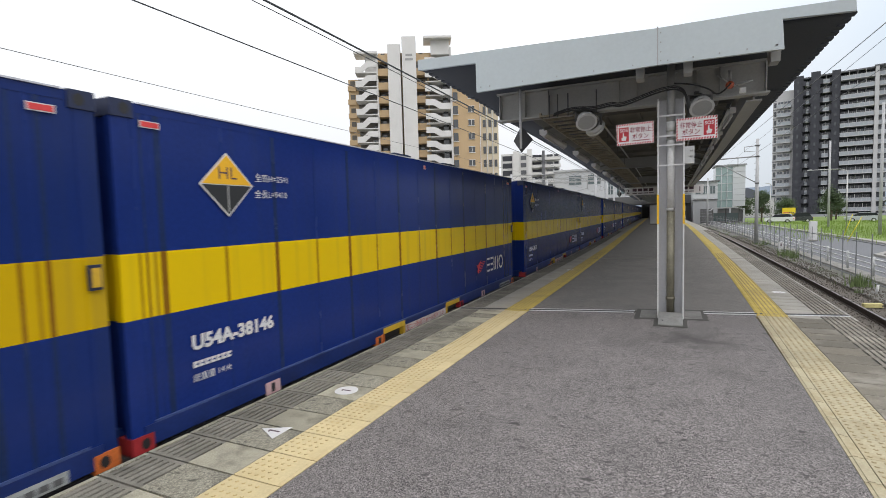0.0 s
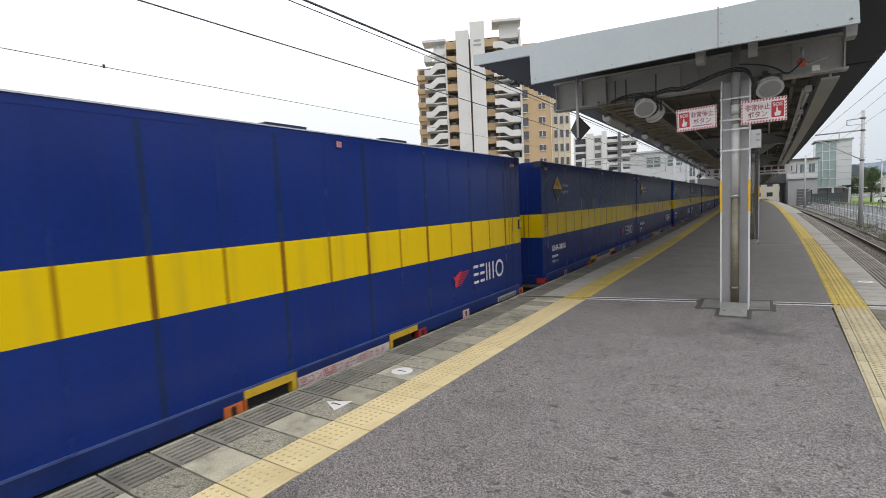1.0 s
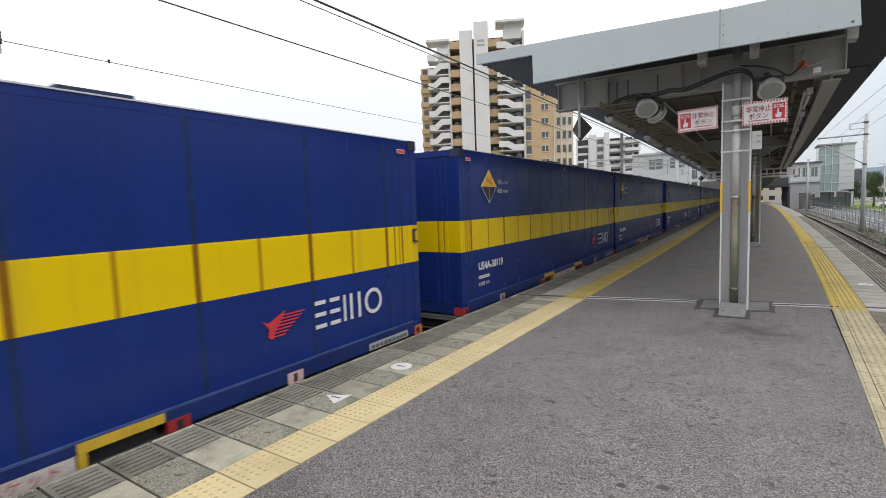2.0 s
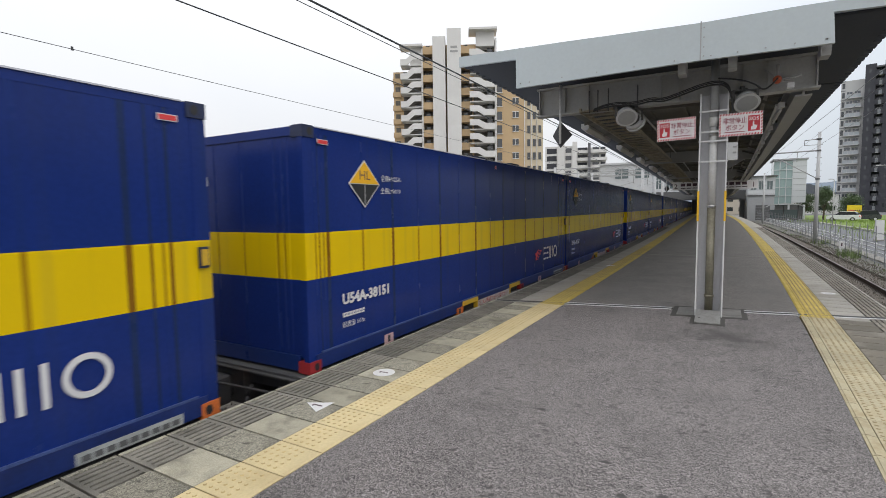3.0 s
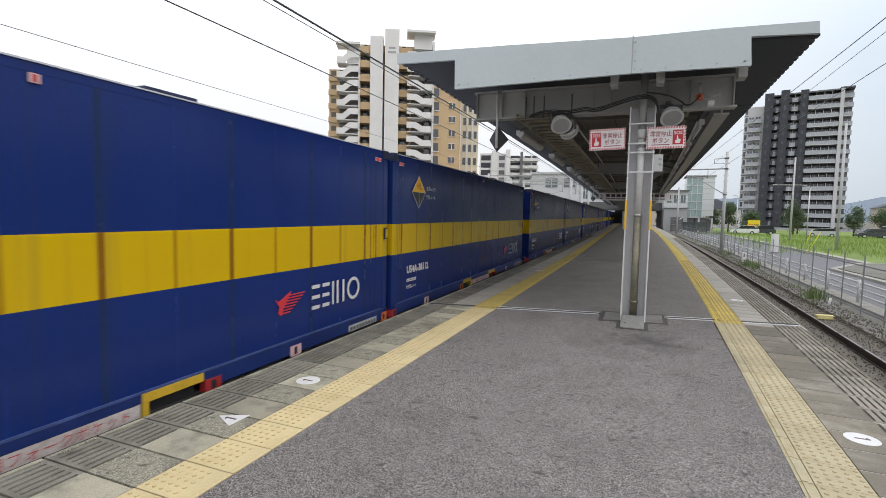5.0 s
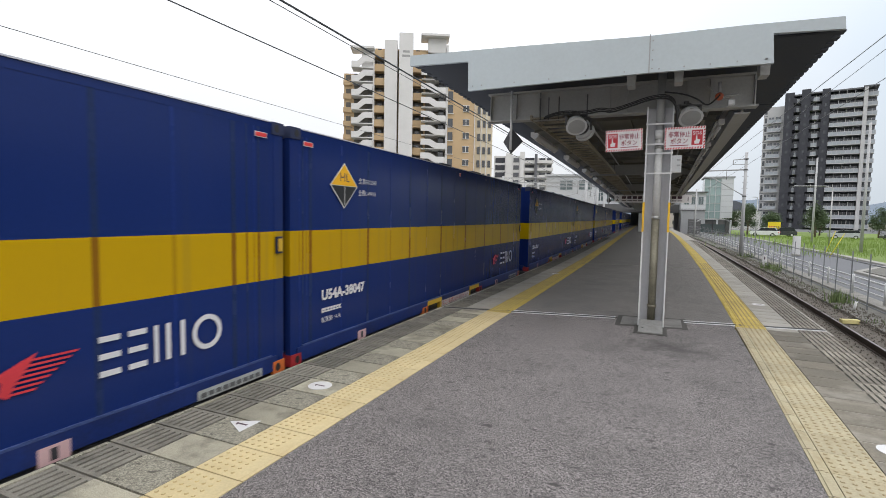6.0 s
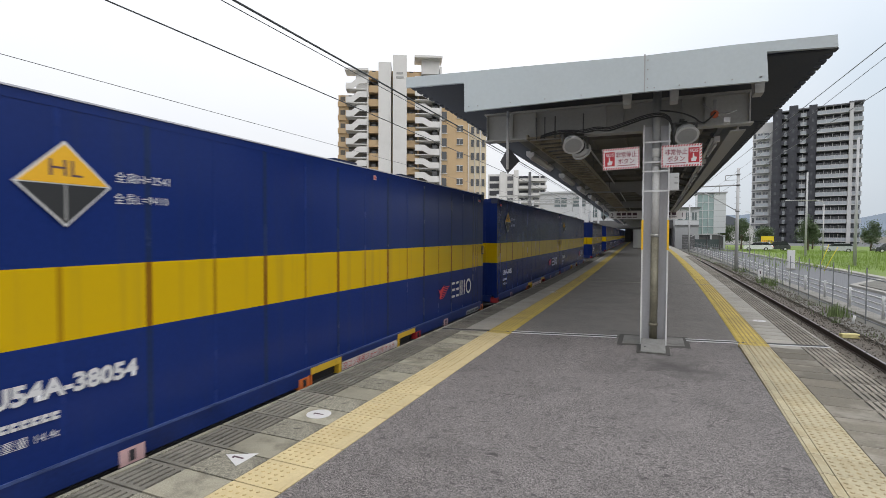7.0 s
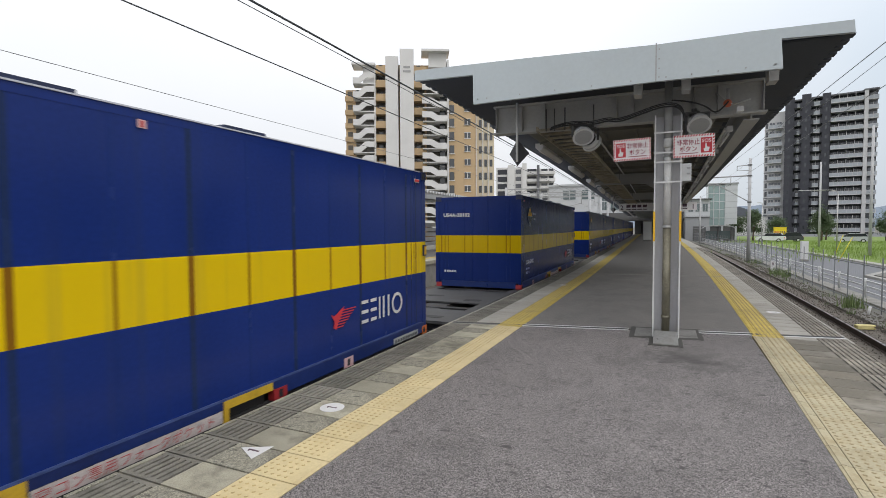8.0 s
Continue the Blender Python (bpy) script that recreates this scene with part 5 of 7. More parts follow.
# ---- things fixed under the canopy ----
def sos_sign(x0, x1, mirrored, tilt):
    w, h = x1 - x0, 0.285
    s = thing("emergency_stop_sign", "white emergency stop button sign with red striped border", "sign", pose((x0 + x1) / 2, 7.14, 2.595, 0, tilt, 0), group="emergency signs on the column")
    bm = bmesh.new()
    box(bm, -w / 2, 0, -h / 2, w / 2, 0.012, h / 2)
    part("board", bm, SIGN_WHITE, s)
    n = 15
    for i in range(n):
        u = -w / 2 + (i + 0.15) * w / n
        for z0, z1 in ((h / 2 - 0.026, h / 2 - 0.002), (-h / 2 + 0.002, -h / 2 + 0.026)):
            bm = bmesh.new()
            prism(bm, [(u, z0), (u + w / n * 0.5, z0), (u + w / n * 0.75, z1), (u + w / n * 0.25, z1)], "y", -0.002, 0.0)
            part("border_stripe", bm, RED, s)
    for i in range(6):
        v = -h / 2 + 0.03 + i * (h - 0.06) / 6
        for u in (-w / 2 + 0.002, w / 2 - 0.02):
            bm = bmesh.new()
            prism(bm, [(u, v), (u + 0.018, v + 0.015), (u + 0.018, v + 0.034), (u, v + 0.019)], "y", -0.002, 0.0)
            part("border_stripe", bm, RED, s)
    bx = w / 2 - 0.155 if mirrored else -w / 2 + 0.03
    bm = bmesh.new()
    box(bm, bx, -0.003, -0.095, bx + 0.125, 0.0, 0.095)
    panel = part("red_panel", bm, RED, s, "red pictogram panel")
    part("panel_lettering", shifted(lettering("SOS", 0.062, SIGN_WHITE, "CENTER", 0.95, 0.001), bx + 0.0625, -0.0045, 0.035), None, panel)
    bm = bmesh.new()
    prism(bm, [(bx + 0.035, -0.08), (bx + 0.085, -0.08), (bx + 0.098, -0.03), (bx + 0.066, -0.02), (bx + 0.064, 0.022), (bx + 0.05, 0.022), (bx + 0.048, -0.035), (bx + 0.03, -0.045)], "y", -0.005, -0.003)
    part("pictogram", bm, SIGN_WHITE, panel)
    tx = (-w / 2 + 0.03 + bx) / 2 if mirrored else (bx + 0.125 + w / 2 - 0.02) / 2
    part("lettering", shifted(lettering("非常停止", 0.082, RED_INK, "CENTER", 0.8, 0.001), tx, -0.003, 0.018), None, s, "dark red characters")
    part("lettering", shifted(lettering("ボタン", 0.082, RED_INK, "CENTER", 0.85, 0.001), tx, -0.003, -0.068), None, s, "dark red characters")
    bm = bmesh.new()
    box(bm, tx - 0.11, -0.002, -0.098, tx + 0.11, 0.0, -0.088)
    part("small_print", bm, RED_INK, s)
    return s


def shifted(me, x, y, z):
    me.transform(Matrix.Translation((x, y, z)))
    return me


RED_INK = material("dark_red_ink", (0.30, 0.03, 0.06), 0.5, vary=0.05, bump=0.0)
sos_sign(-0.655, -0.19, False, -1.5)
sos_sign(0.075, 0.545, True, -0.5)


def speaker(x, y, z, turn, tilt):
    s = thing("horn_speaker", "round grey-white loudspeaker hung under the canopy", "loudspeaker", pose(x, y, z, 0, 0, turn), group="loudspeakers")
    head = new("head")
    head.parent, head.matrix_basis = s, pose(0, 0, 0, tilt, 0, 0)
    outer, s = s, head
    bm = bmesh.new()
    tube(bm, (0, 0, 0), (0, 0.07, 0), 0.132, 28, 0.12)
    part("drum", bm, STEEL_LIGHT, s)
    bm = bmesh.new()
    tube(bm, (0, -0.03, 0), (0, 0.0, 0), 0.148, 28, 0.135)
    part("rim", bm, STEEL_LIGHT, s)
    bm = bmesh.new()
    tube(bm, (0, -0.032, 0), (0, -0.025, 0), 0.118, 28)
    part("grille", bm, STEEL_GREY, s, "grey mesh grille")
    bm = bmesh.new()
    tube(bm, (0, 0.07, 0), (0, 0.2, 0), 0.10, 20, 0.06)
    part("driver", bm, DARK_STEEL, s, "dark horn driver")
    bm = bmesh.new()
    bar(bm, (-0.135, 0.06, 0.0), (-0.135, 0.06, 0.16), 0.03, 0.006)
    bar(bm, (0.135, 0.06, 0.0), (0.135, 0.06, 0.16), 0.03, 0.006)
    box(bm, -0.15, 0.04, 0.15, 0.15, 0.26, 0.165)
    bar(bm, (0.0, 0.2, 0.15), (0.0, 0.2, 0.24), 0.05, 0.05)
    part("bracket", bm, DARK_STEEL, outer)


speaker(-1.07, 7.25, 2.845, 20, 48)
speaker(-1.0, 7.55, 2.805, 160, 25)
speaker(0.37, 7.25, 2.88, 14, 50)


def cable(name, points, r, mat, label, category="cable"):
    cu = bpy.data.curves.new(name, "CURVE")
    cu.dimensions, cu.bevel_depth, cu.bevel_resolution = "3D", r, 1
    sp = cu.splines.new("NURBS")
    sp.points.add(len(points) - 1)
    for p, q in zip(sp.points, points):
        p.co = (*q, 1)
    sp.use_endpoint_u, sp.order_u, sp.resolution_u = True, 3, 6
    ob = new(name, cu)
    bpy.context.view_layer.update()
    me = bpy.data.meshes.new_from_object(ob.evaluated_get(bpy.context.evaluated_depsgraph_get()))
    bpy.data.objects.remove(ob)
    me.materials.clear()
    me.materials.append(mat)
    return tagged(new(name, me), label, category)


for k, (dz, r) in enumerate(((0.0, 0.011), (0.024, 0.008), (0.042, 0.007))):
    cable("cable", [(-1.55, 7.35 + 0.03 * k, 2.99 + dz), (-1.3, 7.2, 3.02 + dz), (-0.95, 7.15, 2.965 + dz), (-0.72, 7.1, 3.0 + dz), (-0.6, 7.1, 2.96 + dz), (-0.35, 7.05, 3.02 + dz), (-0.1, 7.02, 3.09 + dz), (0.1, 7.05, 3.10 + dz), (0.21, 7.1, 2.99 + dz), (0.22, 7.12, 2.74)], r, BLACK, "black cable bundle looped under the canopy")
cable("cable", [(0.05, 7.05, 3.17), (0.25, 7.05, 3.14), (0.45, 7.1, 3.06), (0.52, 7.1, 2.98), (0.6, 7.1, 3.0), (0.68, 7.1, 3.1)], 0.010, BLACK, "black cable running to the warning lamp")
lamp = thing("warning_lamp", "weathered orange-red warning lamp on a steel arm", "warning lamp", pose(0.68, 7.2, 3.1))
bm = bmesh.new()
bmesh.ops.create_uvsphere(bm, u_segments=14, v_segments=9, radius=0.05)
part("dome", bm, material("faded_orange_lens", (0.45, 0.10, 0.04), 0.35, vary=0.15, bump=0.0), lamp)
bm = bmesh.new()
tube(bm, (0, 0, 0.05), (0, 0, 0.18), 0.02, 8)
tube(bm, (0.0, 0, 0.0), (0.2, 0, 0.02), 0.012, 8)
part("arm", bm, STEEL_GREY, lamp)
for a, b in (((-0.14, 0, 0.14), (0.06, -0.02, -0.03)), ((0.06, -0.02, -0.03), (0.24, -0.03, 0.02))):
    bm = bmesh.new()
    tube(bm, a, b, 0.009, 6)
    part("stay_rod", bm, GALVANISED, lamp)
bm = bmesh.new()
box(bm, 0.1, -0.05, -0.12, 0.17, 0.02, -0.06)
part("terminal_box", bm, WHITE_PAINT, lamp)

# cable rack: two stringers and rungs
rack = thing("cable_rack", "brownish steel cable ladder hung below the soffit", "cable rack")
rack_x = lambda y: -1.52 + bend(y) * 0.6
for off in (-0.24, 0.24):
    bm = bmesh.new()
    strip(bm, [7.4 + 3 * i for i in range(18)], lambda y: rack_x(y) + off - 0.012, lambda y: rack_x(y) + off + 0.012, 3.06, 2.99)
    part("stringer", bm, RACK_STEEL := material("rack_steel", (0.34, 0.30, 0.22), 0.75, vary=0.4, scale=4, stain=(0.08, 0.07, 0.055), stain_amount=0.7, stain_scale=3), rack)
for i in range(70):
    y = 7.45 + i * 0.36
    bm = bmesh.new()
    box(bm, rack_x(y) - 0.24, y - 0.035, 3.0, rack_x(y) + 0.24, y + 0.035, 3.025)
    part("rung", bm, RACK_STEEL, rack)
for x in (-1.62, -1.5, -1.35, -0.95):
    bm = bmesh.new()
    tube(bm, (x, 7.4, 2.98), (x, 7.4, 3.3), 0.009, 6)
    part("hanger_rod", bm, DARK_STEEL, rack)
for i in range(12):
    y = 9.5 + i * 2.4
    for off in (-0.24, 0.24):
        bm = bmesh.new()
        tube(bm, (rack_x(y) + off, y, 3.02), (rack_x(y) + off, y, 3.5), 0.007, 6)
        part("hanger_rod", bm, DARK_STEEL, rack)


def light_fitting(x, y, turn):
    f = thing("strip_light", "unlit white fluorescent strip light under the canopy", "strip light", pose(x, y, 2.90, 0, 0, turn), group="strip lights under the canopy")
    bm = bmesh.new()
    prism(bm, [(-0.085, -0.03), (-0.03, -0.075), (0.03, -0.075), (0.085, -0.03), (0.09, 0.07), (-0.09, 0.07)], "y", -1.2, 1.2)
    part("housing", bm, SIGN_WHITE, f)
    bm = bmesh.new()
    tube(bm, (0, -1.15, -0.09), (0, 1.15, -0.09), 0.016, 10)
    part("lamp_tube", bm, SIGN_WHITE, f)
    for y in (-0.85, 0.85):
        bm = bmesh.new()
        tube(bm, (0, y, 0.07), (0, y, 0.34), 0.012, 6)
        part("stem", bm, STEEL_GREY, f)
    return f


def fitting_pose(y):
    return pose(left_beam(y) - 0.38 + 0.3 * bend(y), y, 3.33, 0, 0, bend_turn(y))


fit0 = light_fitting(0, 0, 0)
fit0.matrix_basis = fitting_pose(12.05)
for i in range(1, 18):
    copy_thing(fit0, fitting_pose(12.05 + i * 4.3))


def slim_light(y):
    f = thing("slim_strip_light", "narrow unlit strip light hung beside the edge beam", "strip light", pose(right_beam(y) - 0.2, y, 2.90), group="slim strip lights")
    bm = bmesh.new()
    prism(bm, [(-0.02, 0.01), (0.02, 0.01), (0.025, 0.05), (-0.025, 0.05)], "y", -0.6, 0.6)
    part("housing", bm, STEEL_LIGHT, f)
    bm = bmesh.new()
    tube(bm, (0, -0.57, -0.018), (0, 0.57, -0.018), 0.015, 10)
    part("lamp_tube", bm, WHITE_PAINT, f)
    bm = bmesh.new()
    box(bm, -0.035, -0.76, 0.0, 0.035, -0.66, 0.07)
    part("terminal_box", bm, WHITE_PAINT, f)
    return f


fit1 = slim_light(8.8)
for i in range(1, 22):
    y = 8.8 + i * 2.3
    copy_thing(fit1, pose(right_beam(y) - 0.2, y, 2.90))
# conduit run along the right beam
bm = bmesh.new()
strip(bm, [y for y in CAN_YS if y > 7], lambda y: right_beam(y) - 0.25, lambda y: right_beam(y) - 0.21, 2.975, 2.945)
solid("conduit", bm, STEEL_LIGHT, "pale conduit run along the edge beam", "conduit")


def diamond_sign(x, y, z, rod, size=0.2):
    d = thing("diamond_sign", "black diamond stopping sign on a white hanging rod", "hanging sign", pose(x, y, z, 0, 0, 0), group="diamond signs")
    bm = bmesh.new()
    tube(bm, (0, -0.02, -0.14), (0, -0.02, rod), 0.019, 10)
    part("rod", bm, WHITE_PAINT, d, "white rod")
    for turn in (38, -38):
        bm = bmesh.new()
        a = math.radians(turn)
        s = 1 if turn > 0 else -1
        pts = [(0, -size), (0.0, size), (s * size * 0.98, 0.0)]
        va = [bm.verts.new((u * math.cos(a) if True else u, abs(u) * 0.55, v)) for u, v in pts]
        vb = [bm.verts.new((u * math.cos(a), abs(u) * 0.55 + 0.012, v)) for u, v in pts]
        bm.faces.new(va)
        bm.faces.new(vb[::-1])
        for i in range(3):
            bm.faces.new((va[i], va[(i + 1) % 3], vb[(i + 1) % 3], vb[i]))
        part("panel", bm, BLACK_PAINT, d, "matt black panel")


diamond_sign(-2.06, 7.42, 2.70, 0.74)
diamond_sign(left_beam(33) - 0.42, 33, 2.66, 1.03)
board = thing("direction_sign", "long white hanging platform direction sign with black figures", "sign", pose(0, 33.2, 0))
bx0, bx1 = left_beam(33) - 0.1, right_beam(33) + 0.65
bm = bmesh.new()
box(bm, bx0, 0, 2.55, bx1, 0.06, 3.04)
part("board", bm, SIGN_WHITE, board)
for text, x in (("2", bx0 + 0.18), ("1", bx1 - 0.2)):
    part("figure", shifted(lettering(text, 0.40, SIGN_DARK, "CENTER", 1, 0.003), x, -0.004, 2.65), None, board)
for i in range(11):
    x = bx0 + 0.45 + i * (bx1 - bx0 - 0.9) / 11
    if 3 < i < 7:
        continue
    for z, h, w in ((2.78, 0.17, 0.24), (2.64, 0.05, 0.26)):
        bm = bmesh.new()
        box(bm, x, -0.004, z, x + w, 0.0, z + h)
        part("print_bar", bm, SIGN_DARK, board)
for x in (bx0 + 0.3, bx1 - 0.3):
    bm = bmesh.new()
    tube(bm, (x, 0.03, 3.04), (x, 0.03, 3.45), 0.02, 8)
    part("hanger", bm, STEEL_GREY, board)
jb = thing("junction_box", "small white junction box fixed to the column", "junction box", pose(0.235, 7.22, 2.27))
bm = bmesh.new()
box(bm, -0.055, -0.05, -0.11, 0.055, 0.05, 0.11)
part("case", bm, STEEL_LIGHT, jb)
for z in (-0.03, 0.04):
    bm = bmesh.new()
    box(bm, 0.0, -0.062, z, 0.04, -0.05, z + 0.02)
    part("latch", bm, STEEL_GREY, jb)
for x, y, h, w, lab in ((-0.1, 41.0, 1.05, 0.7, "grey steel equipment cabinet standing on the platform"), (-1.25, 60.0, 2.2, 0.9, "dark grey machine cabinet standing on the platform")):
    cab = thing("cabinet", lab, "cabinet", pose(x + mid_shift(y), y, 0))
    bm = bmesh.new()
    box(bm, -w / 2, -0.3, 0.05, w / 2, 0.3, h)
    part("case", bm, STEEL_GREY, cab)
    bm = bmesh.new()
    box(bm, -w / 2 + 0.04, -0.315, 0.12, w / 2 - 0.04, -0.3, h - 0.08)
    part("door", bm, STEEL_LIGHT, cab)
    bm = bmesh.new()
    box(bm, -w / 2 + 0.03, -0.27, 0.0, w / 2 - 0.03, 0.27, 0.05)
    part("plinth", bm, DARK_STEEL, cab)
# the canopy and all that hangs from it, scaled about the eye to fit the camera's view
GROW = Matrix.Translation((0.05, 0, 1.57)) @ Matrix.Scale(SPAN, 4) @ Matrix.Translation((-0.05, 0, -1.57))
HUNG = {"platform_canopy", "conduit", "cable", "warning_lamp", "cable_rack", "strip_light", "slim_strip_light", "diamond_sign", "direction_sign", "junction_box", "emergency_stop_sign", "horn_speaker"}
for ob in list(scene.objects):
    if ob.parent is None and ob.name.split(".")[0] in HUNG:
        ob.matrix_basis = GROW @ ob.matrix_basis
# ---- beyond the siding: verge, fence, road, lawn, poles, tower block ----
VERGE = material("gravelly_verge", (0.152, 0.148, 0.132), 0.95, vary=0.4, scale=1.5, grain=25, bump=0.6, stain=(0.09, 0.12, 0.04), stain_amount=0.6, stain_scale=0.6)
ROAD = material("road_asphalt", (0.1425, 0.1477, 0.159), 0.85, vary=0.12, scale=0.4, grain=40, bump=0.2)
PAVE = material("pale_pavement", (0.315, 0.3075, 0.285), 0.85, vary=0.12, scale=0.6, grain=20, bump=0.2)
GRASS = material("grass_blades", (0.19, 0.285, 0.05), 0.8, vary=0.35, scale=0.6, grain=8, bump=0.3)
LAWN = material("lawn_soil", (0.155, 0.225, 0.045), 0.95, vary=0.35, scale=0.3, grain=6, bump=0.5)
LEAF = random_shade(material("leaf_green", (0.078, 0.115, 0.052), 0.7, vary=0.4, scale=1.0, grain=5, bump=0.0), 0.15)
LEAF_LIGHT = random_shade(material("weed_green", (0.12, 0.165, 0.06), 0.7, vary=0.35, scale=2.0, grain=9, bump=0.0), 0.2)
BARK = material("bark", (0.12, 0.09, 0.065), 0.9, vary=0.3, scale=6, grain=30, bump=0.4)
POLE_CONCRETE = material("pole_concrete", (0.44, 0.445, 0.45), 0.8, vary=0.12, scale=2, grain=30, bump=0.1)
FENCE = material("fence_steel", (0.22, 0.23, 0.24), 0.6, 0.3, vary=0.1, bump=0.0)
GROUND = -1.1


def verge_edge(y):
    return right_track(y) + 1.5


bm = bmesh.new()
RYS = [-30, -12] + YS + [260, 400]
strip(bm, RYS, lambda y: verge_edge(y) - 0.1, lambda y: verge_edge(y) + 0.95, GROUND - 0.08, GROUND - 0.5)
solid("verge", bm, VERGE, "gravel and weed verge along the siding", "verge", kind="structure")
bm = bmesh.new()
strip(bm, RYS, lambda y: verge_edge(y) + 0.95, lambda y: verge_edge(y) + 1.5, GROUND + 0.02, GROUND - 0.5)
solid("kerb", bm, CONCRETE, "grey concrete kerb beside the road", "kerb", kind="structure")
bm = bmesh.new()
strip(bm, RYS, lambda y: verge_edge(y) + 1.5, lambda y: verge_edge(y) + 7.6, GROUND - 0.06, GROUND - 0.5)
solid("road", bm, ROAD, "pale grey asphalt access road beside the line", "road", kind="structure")
bm = bmesh.new()
strip(bm, RYS, lambda y: verge_edge(y) + 7.6, lambda y: verge_edge(y) + 8.2, GROUND + 0.04, GROUND - 0.5)
solid("pavement", bm, PAVE, "pale concrete footway", "pavement", kind="structure")
bm = bmesh.new()
strip(bm, [30, 45, 60, 80, 110, 150], lambda y: verge_edge(y) + 8.2, lambda y: 60.0 + 0.1 * y, GROUND + 0.03, GROUND - 0.5)
solid("lawn", bm, LAWN, "overgrown green lawn behind the road", "lawn", kind="structure")
bm = bmesh.new()
strip(bm, [-30, 0, 15, 29.9], lambda y: verge_edge(y) + 8.2, lambda y: 70.0, GROUND + 0.01, GROUND - 0.5)
strip(bm, [150.1, 180, 240], lambda y: verge_edge(y) + 8.2, lambda y: 90.0, GROUND + 0.01, GROUND - 0.5)
solid("car_park", bm, ROAD, "grey asphalt car park behind the lawn", "car park", kind="structure")


island = thing("traffic_island", "kerbed grassy island where the road forks", "traffic island", kind="structure")
bm = bmesh.new()
prism(bm, [(9.78, 33.0), (9.95, 26.0), (30.0, 24.0), (30.0, 48.0), (12.6, 38.0)], "z", GROUND - 0.2, GROUND + 0.06)
part("kerb_rim", bm, PAVE, island)
bm = bmesh.new()
prism(bm, [(10.1, 32.7), (10.3, 26.5), (29.8, 24.6), (29.8, 47.3), (12.8, 37.5)], "z", GROUND - 0.1, GROUND + 0.10)
part("turf", bm, VERGE, island, "brown and green worn turf")


def grass_field(name, spots, mat, label, seed, blade=0.5):
    rng = random.Random(seed)
    verts, faces = [], []
    for x, y, spread, count in spots:
        for _ in range(count):
            px, py = x + rng.gauss(0, spread), y + rng.gauss(0, spread)
            h, a = blade * rng.uniform(0.5, 1.2), rng.uniform(0, 6.28)
            lean = rng.uniform(0.05, 0.35) * h
            w = 0.008 + 0.03 * h
            k = len(verts)
            verts += [(px - w * math.cos(a), py - w * math.sin(a), GROUND - 0.06), (px + w * math.cos(a), py + w * math.sin(a), GROUND - 0.06), (px + lean * math.sin(a), py + lean * math.cos(a), GROUND + h)]
            faces.append((k, k + 1, k + 2))
    me = bpy.data.meshes.new(name)
    me.from_pydata(verts, [], faces)
    me.materials.append(mat)
    return tagged(new(name, me), label, "weeds" if blade < 1 else "grass", kind="stuff")


rng = random.Random(11)
grass_field("weeds", [(verge_edge(y) + rng.uniform(-0.3, 0.8), y, rng.uniform(0.06, 0.2), rng.randint(4, 26)) for y in [8 + 2.2 * i + rng.uniform(-0.4, 0.4) for i in range(34)]], LEAF_LIGHT, "tufts of green weeds growing in the ballast verge", 3, 0.10)
grass_field("weed_clump", [(5.75, 20.6, 0.18, 110), (5.95, 21.3, 0.14, 40), (6.05, 33.2, 0.3, 130), (6.1, 31.6, 0.25, 50), (6.35, 42.6, 0.3, 70)], LEAF_LIGHT, "bushy weed clumps beside the fence", 9, 0.34)
grass_field("tall_grass", [(rng.uniform(14, 44), rng.uniform(46, 100), 3.0, 260) for _ in range(80)], GRASS, "tall unmown bright green grass on the lawn", 4, 0.42)


# wire fence: posts, rails and thin uprights
def build_fence():
    f = thing("wire_fence", "grey steel mesh fence between the siding and the road", "fence")
    fx = lambda y: verge_edge(y) + 0.62
    y = 5.0
    i = 0
    while y < 100:
        bm = bmesh.new()
        bar(bm, (fx(y), y, GROUND - 0.1), (fx(y), y, GROUND + 1.68), 0.03, 0.03)
        part("post", bm, FENCE, f)
        y += 1.6
        i += 1
    for z in (0.06, 1.36):
        bm = bmesh.new()
        strip(bm, [5 + 4 * k for k in range(25)], lambda y: fx(y) - 0.015, lambda y: fx(y) + 0.015, GROUND + z + 0.015, GROUND + z - 0.015)
        part("rail", bm, FENCE, f)
    verts, faces = [], []
    y = 5.0
    while y < 75:
        x = fx(y)
        k = len(verts)
        w = 0.0009
        verts += [(x - w, y - w, GROUND + 0.05), (x + w, y + w, GROUND + 0.05), (x + w, y + w, GROUND + 1.36), (x - w, y - w, GROUND + 1.36)]
        faces.append((k, k + 1, k + 2, k + 3))
        y += 0.2
    for z in (0.7,):
        for j in range(18):
            y0, y1 = 5 + 4 * j, 9 + 4 * j
            k = len(verts)
            verts += [(fx(y0), y0, GROUND + z), (fx(y1), y1, GROUND + z), (fx(y1), y1, GROUND + z + 0.004), (fx(y0), y0, GROUND + z + 0.004)]
            faces.append((k, k + 1, k + 2, k + 3))
    me = bpy.data.meshes.new("mesh_wires")
    me.from_pydata(verts, [], faces)
    me.materials.append(FENCE)
    tagged(part("mesh_wires", me, None, f), kind="stuff")


build_fence()
